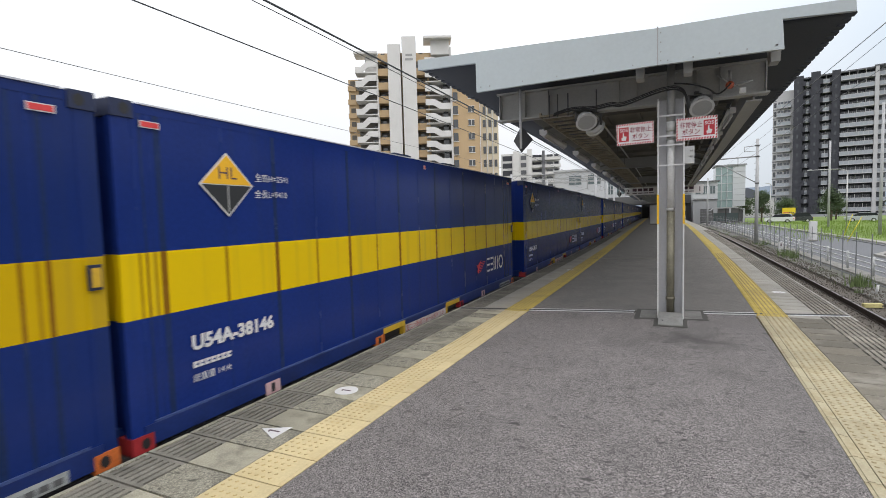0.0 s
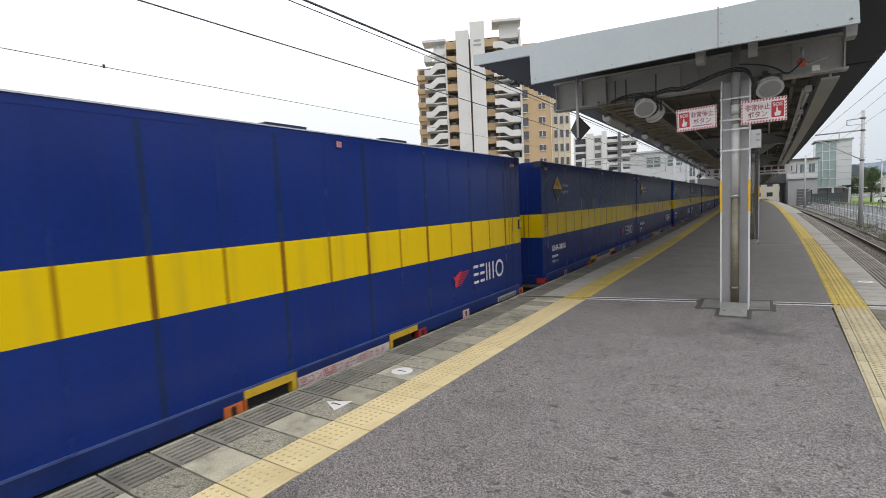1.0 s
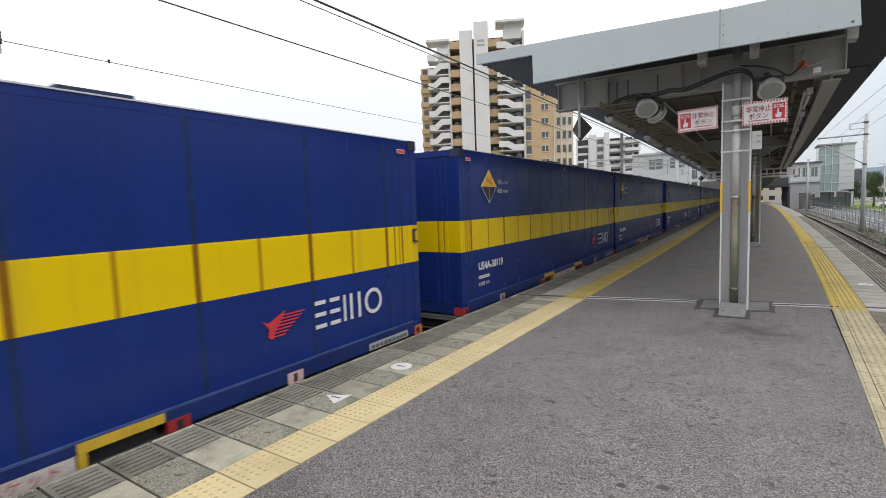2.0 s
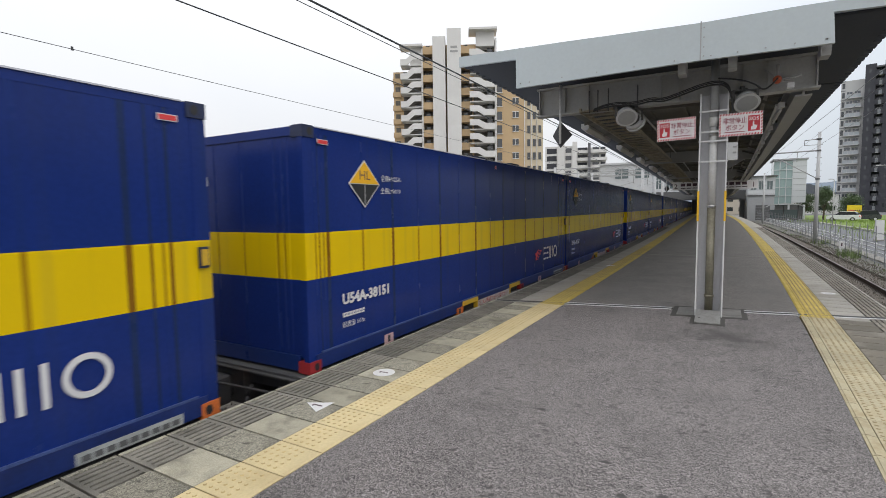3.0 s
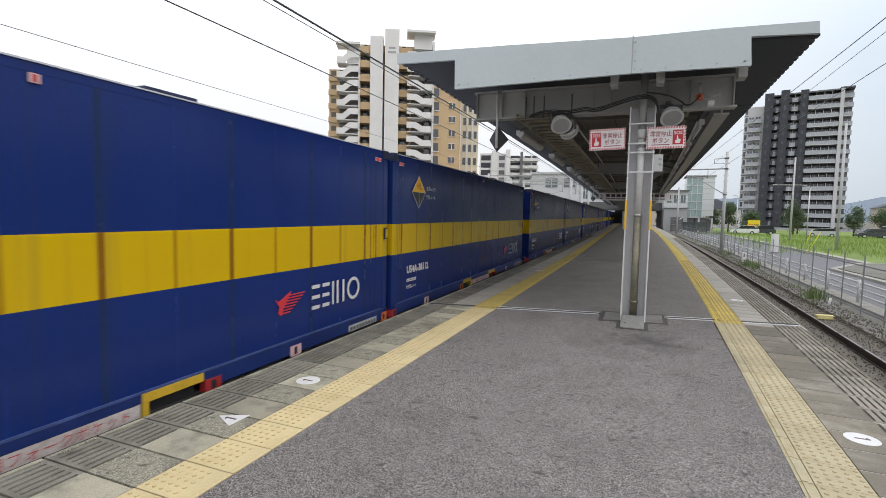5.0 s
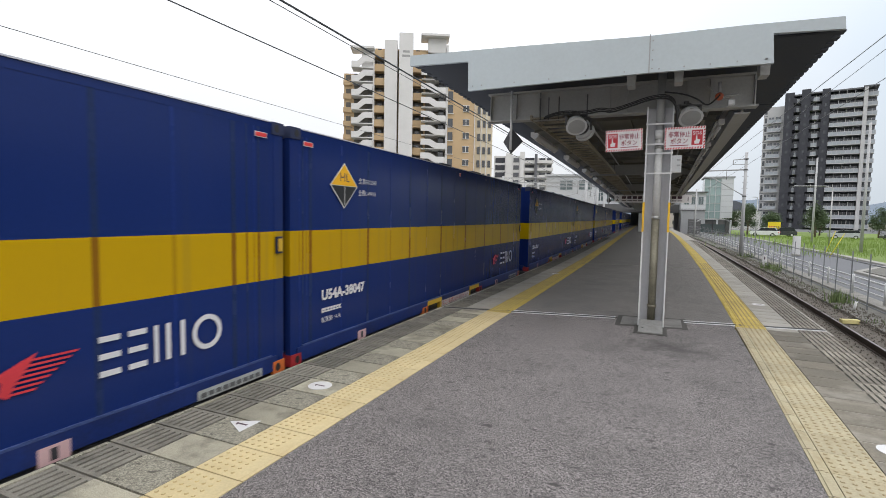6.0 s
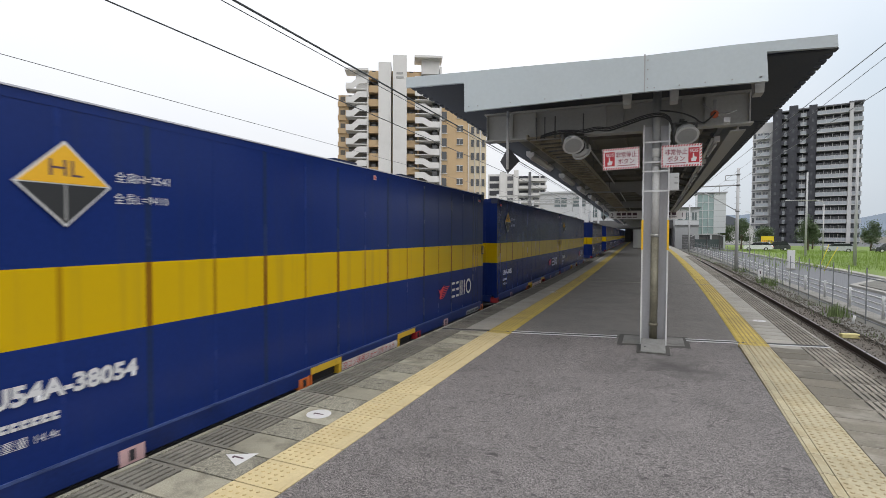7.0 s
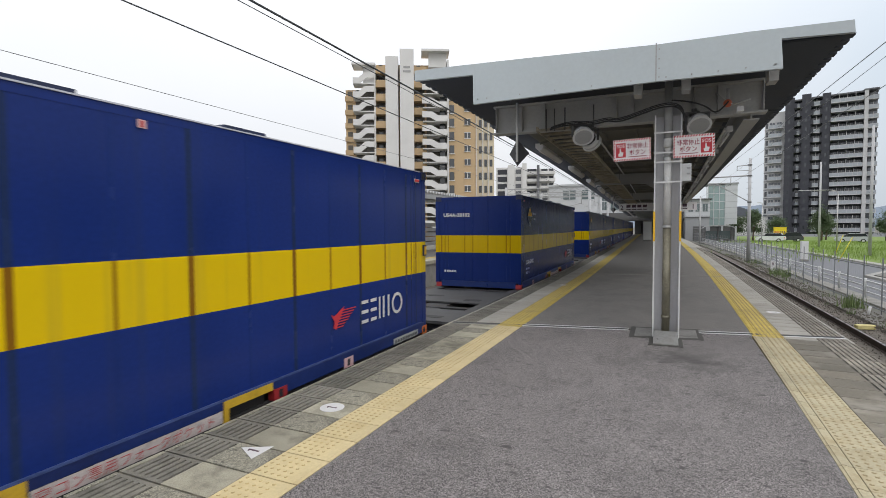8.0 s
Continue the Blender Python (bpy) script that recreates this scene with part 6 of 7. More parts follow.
# loose stones on the verge
bm = bmesh.new()
rng = random.Random(21)
for _ in range(5200):
    yy = 7 + 48 * rng.random() ** 1.6
    xx = verge_edge(yy) + rng.uniform(-0.35, 0.55)
    s = rng.uniform(0.014, 0.036)
    m = pose(xx, yy, GROUND - 0.08 + s * 0.3, rng.uniform(0, 360), rng.uniform(0, 360), rng.uniform(0, 360))
    vs = [bm.verts.new(m @ Vector(p)) for p in ((s, 0, 0), (-s, 0, 0), (0, s * 0.8, 0), (0, -s * 0.8, 0), (0, 0, s * 0.7), (0, 0, -s * 0.7))]
    for a, b, c in ((0, 2, 4), (2, 1, 4), (1, 3, 4), (3, 0, 4), (2, 0, 5), (1, 2, 5), (3, 1, 5), (0, 3, 5)):
        bm.faces.new((vs[a], vs[b], vs[c]))
tagged(new("ballast_stones", mesh_of("ballast_stones", bm, BALLAST)), "loose grey ballast stones on the verge", "ballast", kind="stuff")
peg = thing("marker_peg", "small white boundary peg beside the kerb", "marker peg", pose(5.75, 19.1, GROUND - 0.08))
bm = bmesh.new()
tube(bm, (0, 0, 0), (0.05, 0, 0.28), 0.04, 8, 0.035)
part("shaft", bm, WHITE_PAINT, peg)
slab = thing("yellow_block", "faded yellow concrete marker block in the ballast", "marker block", pose(5.02, 16.9, RAIL - 0.14, 0, 0, 12))
bm = bmesh.new()
box(bm, -0.22, -0.08, 0, 0.22, 0.08, 0.12)
part("block", finish(bm, 0.012), material("faded_yellow_block", (0.62, 0.55, 0.25), 0.8, vary=0.2, scale=8), slab)


def build_guard():
    g = thing("guard_rail", "white tubular guard rail along the road edge", "guard rail")
    gx = lambda y: verge_edge(y) + 1.25
    for k in range(26):
        y = 8 + 3.0 * k
        bm = bmesh.new()
        tube(bm, (gx(y), y, GROUND), (gx(y), y, GROUND + 0.74), 0.045, 10)
        part("post", bm, STEEL_LIGHT, g)
    for z in (0.24, 0.44, 0.64):
        bm = bmesh.new()
        run_pipe(bm, [(gx(y) + 0.05, y, GROUND + z) for y in [6 + 4 * k for k in range(23)]], 0.034)
        part("pipe", bm, STEEL_LIGHT, g)


build_guard()


def line_pole(name, x, y, top, r, label, category, arm=None):
    p = thing(name, label, category, pose(x, y, GROUND - 0.1), group="line-side poles")
    bm = bmesh.new()
    tube(bm, (0, 0, 0), (0, 0, top), r * 1.15, 14, r * 0.85)
    part("shaft", bm, POLE_CONCRETE, p)
    n = int(top / 0.45) - 3
    for i in range(n):
        bm = bmesh.new()
        z = 1.6 + i * 0.45
        tube(bm, (-r * 1.7, 0, z), (r * 1.7, 0, z), 0.012, 6)
        part("step_bolt", bm, DARK_STEEL, p)
    return p


mast = line_pole("catenary_mast", 5.95, 43.7, 7.9, 0.115, "grey concrete overhead line mast with steel bracket arms", "catenary mast")
for a, b, r in (((0, 0, 6.6), (-2.6, 0, 6.55), 0.05), ((0, 0, 4.6), (-2.3, 0, 6.1), 0.035), ((-1.25, 0, 6.55), (-1.25, 0, 5.85), 0.025), ((0, 0, 7.4), (-0.85, 0, 7.35), 0.03), ((-0.85, 0, 7.35), (-0.85, 0, 7.0), 0.025), ((0, 0, 7.0), (-0.85, 0, 7.0), 0.02)):
    bm = bmesh.new()
    tube(bm, a, b, r, 8)
    part("bracket_arm", bm, STEEL_GREY, mast)
for z in (6.6, 7.4, 4.6):
    bm = bmesh.new()
    tube(bm, (0, 0, z - 0.05), (0, 0, z + 0.05), 0.14, 14)
    part("clamp", bm, DARK_STEEL, mast)
mast2 = line_pole("catenary_mast", 5.4, 88.0, 7.6, 0.12, "grey concrete overhead line mast near the station building", "catenary mast")
bm = bmesh.new()
tube(bm, (0, 0, 6.6), (-2.6, 0, 6.55), 0.05, 8)
part("bracket_arm", bm, STEEL_GREY, mast2)
line_pole("utility_pole", 17.6, 74.3, 10.6, 0.115, "pale concrete utility pole beside the lawn", "utility pole")
line_pole("utility_pole", 16.5, 54.4, 11.4, 0.115, "pale concrete utility pole with yellow wrap beside the lawn", "utility pole")
line_pole("utility_pole", 27.0, 60.0, 10.5, 0.13, "pale concrete utility pole beside the lawn", "utility pole")


def street_lamp(x, y, h, reach, label):
    p = thing("street_lamp", label, "street lamp", pose(x, y, GROUND - 0.05))
    bm = bmesh.new()
    tube(bm, (0, 0, 0), (0, 0, h - 0.4), 0.07, 10, 0.05)
    part("pole", bm, GALVANISED, p)
    bm = bmesh.new()
    pts = [(0, 0, h - 0.4), (-reach * 0.05, 0, h - 0.15), (-reach * 0.2, 0, h), (-reach, 0, h + 0.03)]
    for a, b in zip(pts, pts[1:]):
        tube(bm, a, b, 0.04, 8)
    part("arm", bm, GALVANISED, p)
    bm = bmesh.new()
    prism(bm, [(-reach - 0.35, h + 0.0), (-reach + 0.1, h + 0.0), (-reach + 0.05, h + 0.1), (-reach - 0.3, h + 0.09)], "y", -0.1, 0.1)
    part("lantern", bm, STEEL_LIGHT, p)


street_lamp(17.2, 66.0, 6.6, 3.2, "tall grey street lamp with a long arm")
street_lamp(12.8, 82.0, 6.0, 0.3, "grey street lamp beside the road")
box_ob = thing("roadside_cabinet", "white roadside equipment cabinet by the fence", "equipment cabinet", pose(10.0, 46.2, GROUND))
bm = bmesh.new()
box(bm, -0.23, -0.2, 0.1, 0.23, 0.2, 1.5)
part("case", bm, WHITE_PAINT, box_ob)
bm = bmesh.new()
box(bm, -0.19, -0.212, 0.2, 0.19, -0.2, 1.4)
part("door", bm, WHITE_PAINT, box_ob)
bm = bmesh.new()
box(bm, -0.27, -0.25, 0.0, 0.27, 0.25, 0.1)
part("plinth", bm, CONCRETE, box_ob)
post = thing("marker_post", "short white trackside marker post", "marker post", pose(6.2, 36.0, GROUND - 0.08))
bm = bmesh.new()
box(bm, -0.12, -0.05, 0, 0.12, 0.05, 0.62)
part("shaft", bm, WHITE_PAINT, post)
bm = bmesh.new()
box(bm, -0.03, -0.053, 0.34, 0.03, -0.05, 0.52)
part("print_bar", bm, SIGN_DARK, post)
for x, y, tilt in ((13.3, 51.7, 17), (11.9, 45.3, 24)):
    bmk = thing("guy_guard", "yellow guy wire guard sleeve leaning beside the pole", "guy guard", pose(x, y, GROUND, 0, tilt, 0))
    bm = bmesh.new()
    tube(bm, (0, 0, 0), (0, 0, 2.0), 0.028, 8)
    part("sleeve", bm, material("guard_yellow", (0.62, 0.55, 0.03), 0.5, vary=0.1), bmk)
sign = thing("yellow_billboard", "yellow signboard with a dark line of print", "signboard", pose(18.8, 103.0, GROUND))
bm = bmesh.new()
box(bm, -0.95, -0.06, 1.35, 0.95, 0.06, 2.5)
part("panel", bm, material("signboard_yellow", (0.80, 0.62, 0.02), 0.5, vary=0.05, bump=0.0), sign)
for i in range(6):
    bm = bmesh.new()
    box(bm, -0.8 + i * 0.27, -0.07, 1.55, -0.62 + i * 0.27, -0.06, 1.75)
    part("print_bar", bm, RED_PRINT if i < 3 else SIGN_DARK, sign)
for x in (-0.9, 0.9):
    bm = bmesh.new()
    tube(bm, (x, 0.05, 0), (x, 0.05, 1.3), 0.06, 8)
    part("leg", bm, STEEL_GREY, sign)


# ---- cars ----
CAR_GLASS = glass("car_glass", (0.03, 0.035, 0.04))
TYRE = material("tyre", (0.025, 0.025, 0.025), 0.9, vary=0.2)


def car(x, y, turn, color, label, tall=1.5):
    c = thing("car", label, "car", pose(x, y, GROUND + 0.02, 0, 0, turn), group="parked cars")
    paint = material("car_paint", color, 0.3, vary=0.04, bump=0.0)
    bm = bmesh.new()
    prism(bm, [(-2.0, 0.28), (2.05, 0.28), (2.1, 0.6), (1.95, 0.85), (1.0, 0.95), (-1.9, 1.0), (-2.05, 0.7)], "x", -0.82, 0.82)
    part("body", bm, paint, c)
    bm = bmesh.new()
    prism(bm, [(-1.85, 0.99), (1.05, 0.94), (0.4, tall - 0.05), (-1.5, tall - 0.03)], "x", -0.74, 0.74)
    part("glasshouse", bm, CAR_GLASS, c, "dark glass")
    bm = bmesh.new()
    prism(bm, [(0.42, tall - 0.07), (0.25, tall), (-1.35, tall), (-1.52, tall - 0.05)], "x", -0.72, 0.72)
    part("roof", bm, paint, c)
    for wx in (-0.78, 0.78):
        for wy in (-1.25, 1.3):
            bm = bmesh.new()
            tube(bm, (wx - 0.09, wy, 0.3), (wx + 0.09, wy, 0.3), 0.31, 16)
            wheel = part("wheel", bm, TYRE, c)
            bm = bmesh.new()
            tube(bm, (wx - 0.095, wy, 0.3), (wx + 0.095, wy, 0.3), 0.18, 12)
            part("rim", bm, STEEL_LIGHT, wheel)
    for wx in (-0.62, 0.62):
        bm = bmesh.new()
        box(bm, wx - 0.16, 2.0, 0.6, wx + 0.16, 2.1, 0.74)
        part("headlight", bm, STEEL_LIGHT, c)
        bm = bmesh.new()
        box(bm, wx - 0.12, -2.07, 0.65, wx + 0.12, -2.0, 0.85)
        part("tail_light", bm, REFLECT_RED, c)


for x, y, turn, col, lab, tall in (
    (16.8, 99, 70, (0.75, 0.76, 0.77), "white car parked behind the lawn", 1.5),
    (19.6, 101, 95, (0.05, 0.055, 0.06), "dark car parked behind the lawn", 1.6),
    (27.2, 97, 85, (0.45, 0.47, 0.5), "silver car parked behind the lawn", 1.45),
    (34.5, 99, 92, (0.05, 0.055, 0.06), "dark car parked behind the lawn", 1.5),
    (38.0, 104, 75, (0.76, 0.77, 0.78), "white van parked behind the lawn", 1.95),
    (43.0, 106, 88, (0.76, 0.77, 0.78), "white car parked behind the lawn", 1.6),
):
    car(x, y, turn, col, lab, tall)


# ---- trees ----
def tree(x, y, h, spread, seed, label):
    rng = random.Random(seed)
    t = thing("tree", label, "tree", pose(x, y, GROUND), group="street trees")
    bm = bmesh.new()
    tube(bm, (0, 0, 0), (0.1, 0, h * 0.45), 0.16, 8, 0.1)
    tips = []
    for i in range(9):
        a = i * 2.4 + rng.uniform(-0.3, 0.3)
        z0 = h * rng.uniform(0.25, 0.5)
        tip = Vector((math.cos(a) * spread * rng.uniform(0.35, 0.75), math.sin(a) * spread * rng.uniform(0.35, 0.75), h * rng.uniform(0.36, 0.9)))
        tube(bm, (0.05, 0, min(z0, 0.3 * h)), tip, 0.06, 6, 0.02)
        tips.append(tip)
    tips.append(Vector((0, 0, h * 0.92)))
    part("trunk", bm, BARK, t)
    verts, faces = [], []
    for tip in tips:
        for _ in range(rng.randint(320, 480)):
            p = tip + Vector((rng.gauss(0, spread * 0.26), rng.gauss(0, spread * 0.26), rng.gauss(0, h * 0.09)))
            s = rng.uniform(0.06, 0.15)
            d1 = Vector((rng.uniform(-1, 1), rng.uniform(-1, 1), rng.uniform(-0.6, 0.6))).normalized() * s
            d2 = d1.cross(Vector((rng.uniform(-1, 1), rng.uniform(-1, 1), rng.uniform(-1, 1)))).normalized() * s * 0.6
            k = len(verts)
            verts += [p - d1, p + d2, p + d1, p - d2]
            faces.append((k, k + 1, k + 2, k + 3))
    me = bpy.data.meshes.new("crown")
    me.from_pydata([tuple(v) for v in verts], [], faces)
    me.materials.append(LEAF)
    part("crown", me, None, t, "dense uneven green crown")


for i, (x, y, h, s) in enumerate(((15.2, 106, 5.4, 1.4), (25.0, 104, 5.4, 1.35), (28.6, 116, 4.2, 1.4), (35.0, 108, 5.0, 1.4), (39.5, 110, 4.6, 1.7), (48, 120, 5.5, 2.4), (21.5, 122, 4.2, 1.8), (31, 130, 5, 2.4), (13.9, 118, 4.4, 1.9))):
    tree(x, y, h, s, 40 + i, "leafy green street tree behind the lawn")


# ---- tower block ----
TOWER_WHITE = material("tower_white_tile", (0.5084, 0.5084, 0.5084), 0.6, vary=0.06, scale=0.3, grain=6, bump=0.0)
TOWER_DARK = material("tower_dark_tile", (0.036, 0.038, 0.048), 0.6, vary=0.12, scale=0.3, grain=6, bump=0.0)
TOWER_RAIL = material("tower_balustrade", (0.36, 0.39, 0.42), 0.4, vary=0.08, scale=0.5, grain=8, bump=0.0)
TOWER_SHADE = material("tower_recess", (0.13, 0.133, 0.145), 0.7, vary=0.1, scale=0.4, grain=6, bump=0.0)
PANE = glass("window_glass", (0.03, 0.036, 0.042), 0.1)
# reflected sky is put into this lighter pane colour
TOWER_PANE = glass("tower_window_glass", (0.085, 0.097, 0.115), 0.1)


def facing(bearing, distance, z=GROUND):
    """A pose whose -y side faces the platform."""
    a = radians(bearing)
    return pose(distance * math.sin(a), distance * math.cos(a), z, 0, 0, -bearing)


def build_tower():
    t = thing("apartment_tower", "dark grey and white high-rise apartment tower with stacked balconies", "apartment tower", facing(13.15, 207))
    floors, fh = 15, 3.0
    top = 46.0

    def block(name, x0, x1, y0, y1, z0, z1, mat, parent=t):
        bm = bmesh.new()
        box(bm, x0, y0, z0, x1, y1, z1)
        return part(name, bm, mat, parent)

    # white wing, then dark piers with recessed balcony bays between them
    block("wall", -15.4, -9.4, 3.0, 15, 0, 42.6, TOWER_WHITE)
    for x0, x1, y0, z1 in ((-9.4, -6.8, 0.2, top + 0.3), (-4.8, -2.3, 0.0, top + 0.9), (0.7, 2.9, 0.0, top + 0.4)):
        block("pier", x0, x1, y0, 15, 0, z1, TOWER_DARK)
    for x0, x1, z1 in ((-6.8, -4.8, top - 1.0), (-2.3, 0.7, top - 0.8), (2.9, 11.3, top - 0.8)):
        block("wall", x0, x1, 2.5, 15, 0, z1, TOWER_DARK)
        block("roof_slab", x0, x1, -0.1, 15, z1, z1 + 0.45, TOWER_SHADE)
    block("wall", 12.3, 14.6, 2.0, 15, 0, top - 1.2, TOWER_SHADE)
    block("pier", 11.3, 12.3, -0.5, 15, 0, top - 0.4, TOWER_WHITE)
    block("roof_slab", 11.1, 14.9, -0.6, 15, top - 0.39, top, TOWER_SHADE)
    bays = ((2.95, 11.25, -0.35, 2.5, 4), (-2.25, 0.65, 0.2, 2.5, 2), (-6.75, -4.85, 0.5, 2.5, 1), (-14.2, -10.2, 1.4, 3.0, 2), (12.35, 14.8, 0.3, 2.0, 1))
    for k in range(floors):
        z = 0.9 + k * fh
        for x0, x1, y0, y1, n in bays:
            if x0 < -9 and z > 39:
                continue
            b = block("balcony", x0, x1, y0, y1, z - 0.22, z, TOWER_WHITE)
            bm = bmesh.new()
            box(bm, x0, y0, z + 1.03, x1, y0 + 0.07, z + 1.12)
            box(bm, x0, y0 + 0.02, z - 0.01, x1, y0 + 0.05, z + 1.04, 1)
            posts = max(2, int((x1 - x0) / 1.05))
            for i in range(posts + 1):
                px = x0 + (x1 - x0 - 0.09) * i / posts
                box(bm, px, y0 - 0.01, z - 0.01, px + 0.09, y0 + 0.06, z + 1.05)
            part("balustrade", bm, [TOWER_WHITE, TOWER_RAIL], b, "pale balcony balustrade")
            for i in range(n):
                w = (x1 - x0) / n
                bm = bmesh.new()
                box(bm, x0 + (i + 0.14) * w, y1 - 0.06, z + 0.05, x0 + (i + 0.86) * w, y1 + 0.02, z + 2.1)
                box(bm, x0 + (i + 0.49) * w, y1 - 0.09, z + 0.05, x0 + (i + 0.51) * w + 0.04, y1 - 0.055, z + 2.1, 1)
                part("window", bm, [TOWER_PANE, TOWER_WHITE], t)
                if i:
                    block("partition", x0 + i * w - 0.05, x0 + i * w + 0.05, y0 + 0.1, y1, z, z + 2.3, TOWER_WHITE, b)
        # stepped side screens of the dark piers
        for x0, x1 in ((-6.8, -6.1), (-5.3, -4.8), (-2.3, -1.6), (0.1, 0.7), (2.9, 3.6)):
            block("side_screen", x0, x1, -0.2, 0.6, z - 0.22, z + 1.35, TOWER_DARK)
        for x0 in (-8.5, -3.8, 1.5):
            block("window", x0, x0 + 0.5, -0.05 if x0 > -5 else 0.15, 0.22, z + 0.7, z + 1.9, PANE)
        block("window", -15.1, -14.4, 2.92, 3.02, z + 0.3, z + 2.0, PANE)
        block("band", -15.45, -14.25, 2.9, 3.01, z - 0.5, z - 0.3, TOWER_SHADE)
    return t


build_tower()


# low houses and sheds in the distance
def low_building(x, y, w, d, h, mat, label, roof_mat, pitched=True):
    b = thing("house", label, "house", pose(x, y, GROUND, 0, 0, random.Random(int(x * 7 + y)).uniform(-12, 12)), group="distant houses")
    bm = bmesh.new()
    box(bm, -w / 2, -d / 2, 0, w / 2, d / 2, h)
    part("wall", bm, mat, b)
    bm = bmesh.new()
    if pitched:
        prism(bm, [(-w / 2 - 0.4, h), (w / 2 + 0.4, h), (0, h + w * 0.22)], "y", -d / 2 - 0.4, d / 2 + 0.4)
    else:
        box(bm, -w / 2 - 0.2, -d / 2 - 0.2, h, w / 2 + 0.2, d / 2 + 0.2, h + 0.35)
    part("roof", bm, roof_mat, b)
    n = max(2, int(w / 2.5))
    for k in range(max(1, int(h / 3))):
        for i in range(n):
            bm = bmesh.new()
            x0 = -w / 2 + (i + 0.25) * w / n
            box(bm, x0, -d / 2 - 0.03, k * 2.9 + 1.0, x0 + w / n * 0.5, -d / 2 + 0.05, k * 2.9 + 2.2)
            part("window", bm, PANE, b)


ROOF_TILE = material("dark_roof_tile", (0.10, 0.11, 0.13), 0.7, vary=0.15, scale=1, grain=8, bump=0.1)
CREAM = material("cream_render", (0.451, 0.41, 0.3444), 0.8, vary=0.08, scale=0.5, grain=8, bump=0.05)
HOUSE_WHITE = material("white_render", (0.5412, 0.5412, 0.5248), 0.8, vary=0.06, scale=0.5, grain=8, bump=0.05)
low_building(62, 160, 12, 9, 6.2, CREAM, "cream two-storey house with dark tiled roof", ROOF_TILE)
low_building(76, 166, 11, 9, 6.0, HOUSE_WHITE, "white two-storey house with dark tiled roof", ROOF_TILE)
low_building(21, 178, 14, 9, 5.6, HOUSE_WHITE, "white low house behind the trees", ROOF_TILE)
low_building(90, 150, 12, 9, 6.4, CREAM, "cream house with dark tiled roof", ROOF_TILE)


def hills():
    rng = random.Random(2)
    bm = bmesh.new()
    cols = []
    for i in range(121):
        b = -70 + i * 1.15
        a = radians(b)
        e = 1.75 + 0.5 * math.sin(b * 0.33) + 0.35 * math.sin(b * 0.71 + 1) + 0.14 * math.sin(b * 1.9 + 2) + rng.uniform(-0.05, 0.05)
        ring = []
        for d, z in ((2300, -5), (2450, 2450 * math.tan(radians(e)) * 0.6), (2560, 2560 * math.tan(radians(e)))):
            ring.append(bm.verts.new((d * math.sin(a), d * math.cos(a), z)))
        cols.append(ring)
    for p, q in zip(cols, cols[1:]):
        for k in range(2):
            bm.faces.new((p[k], q[k], q[k + 1], p[k + 1]))
    # distance haze is put into the hills' base colour
    solid("backdrop", bm, material("hazy_hills", (0.17, 0.2125, 0.2635), 1.0, vary=0.12, scale=0.004, grain=0.05, bump=0.0), "hazy blue-grey wooded hills on the horizon", "hills", kind="structure")


hills()


# unseen blocks across the road, added to cut low sky light and darken reflections
BLOCK_GREY = material("grey_brick_render", (0.17, 0.16, 0.15), 0.8, vary=0.15, scale=0.5, grain=8, bump=0.05)


def street_block(y0, y1, height, mat, label):
    b = thing("street_block", label, "apartment block", pose(33, 0, GROUND), kind="structure")
    bm = bmesh.new()
    box(bm, 0, y0, 0, 14, y1, height)
    part("wall", bm, mat, b)
    bm = bmesh.new()
    box(bm, -0.2, y0 - 0.2, height, 14.2, y1 + 0.2, height + 0.4)
    part("roof", bm, STEEL_GREY, b)
    for k in range(int(height / 3)):
        bm = bmesh.new()
        box(bm, -0.9, y0 + 0.5, k * 3 + 0.8, -0.003, y1 - 0.5, k * 3 + 1.8)
        part("balcony", bm, mat, b)
        bm = bmesh.new()
        box(bm, -0.03, y0 + 1.0, k * 3 + 1.9, -0.002, y1 - 1.0, k * 3 + 2.9)
        part("window_band", bm, PANE, b)


street_block(-75, -37, 7, BLOCK_GREY, "plain grey unseen block, added to cut low sky light")
street_block(-34, 6, 7, BLOCK_GREY, "plain grey unseen block, added to cut low sky light")
street_block(9, 58, 7, BLOCK_GREY, "plain grey unseen block, added to cut low sky light")
# ---- second platform beyond the train ----
P2 = -10.05
second = thing("platform_second", "asphalt platform with canopy across the second track", "platform", kind="structure")
bm = bmesh.new()
strip(bm, YS, lambda y: P2 - 5.2 + bend(y), lambda y: P2 - 0.08 + bend(y), -0.02, RAIL - 0.5)
part("platform_body", bm, CONCRETE, second)
bm = bmesh.new()
strip(bm, YS, lambda y: P2 - 0.8 + bend(y), lambda y: P2 + bend(y), 0.0, -0.16)
part("coping", bm, SLAB, second)
bm = bmesh.new()
strip(bm, YS, lambda y: P2 - 1.2 + bend(y), lambda y: P2 - 0.81 + bend(y), 0.0, -0.1)
part("tactile_strip", bm, YELLOW_FAR, second)
bm = bmesh.new()
strip(bm, YS, lambda y: P2 - 5.1 + bend(y), lambda y: P2 - 1.21 + bend(y), 0.0, -0.1)
part("paving", bm, ASPHALT_SMOOTH, second)
can2 = thing("platform_canopy", "second platform canopy with white folded eave on grey posts", "canopy", kind="structure")
bm = bmesh.new()
levels = []
y = 15.0
while y < 100:
    for dy, dz in ((0.0, 0.0), (0.12, 0.0), (0.19, 0.14), (0.31, 0.14)):
        levels.append((y + dy, dz))
    y += 0.38
rows = [[bm.verts.new((P2 + x + bend(yy), yy, 3.42 + dz)) for x in (-1.1, -5.0)] for yy, dz in levels]
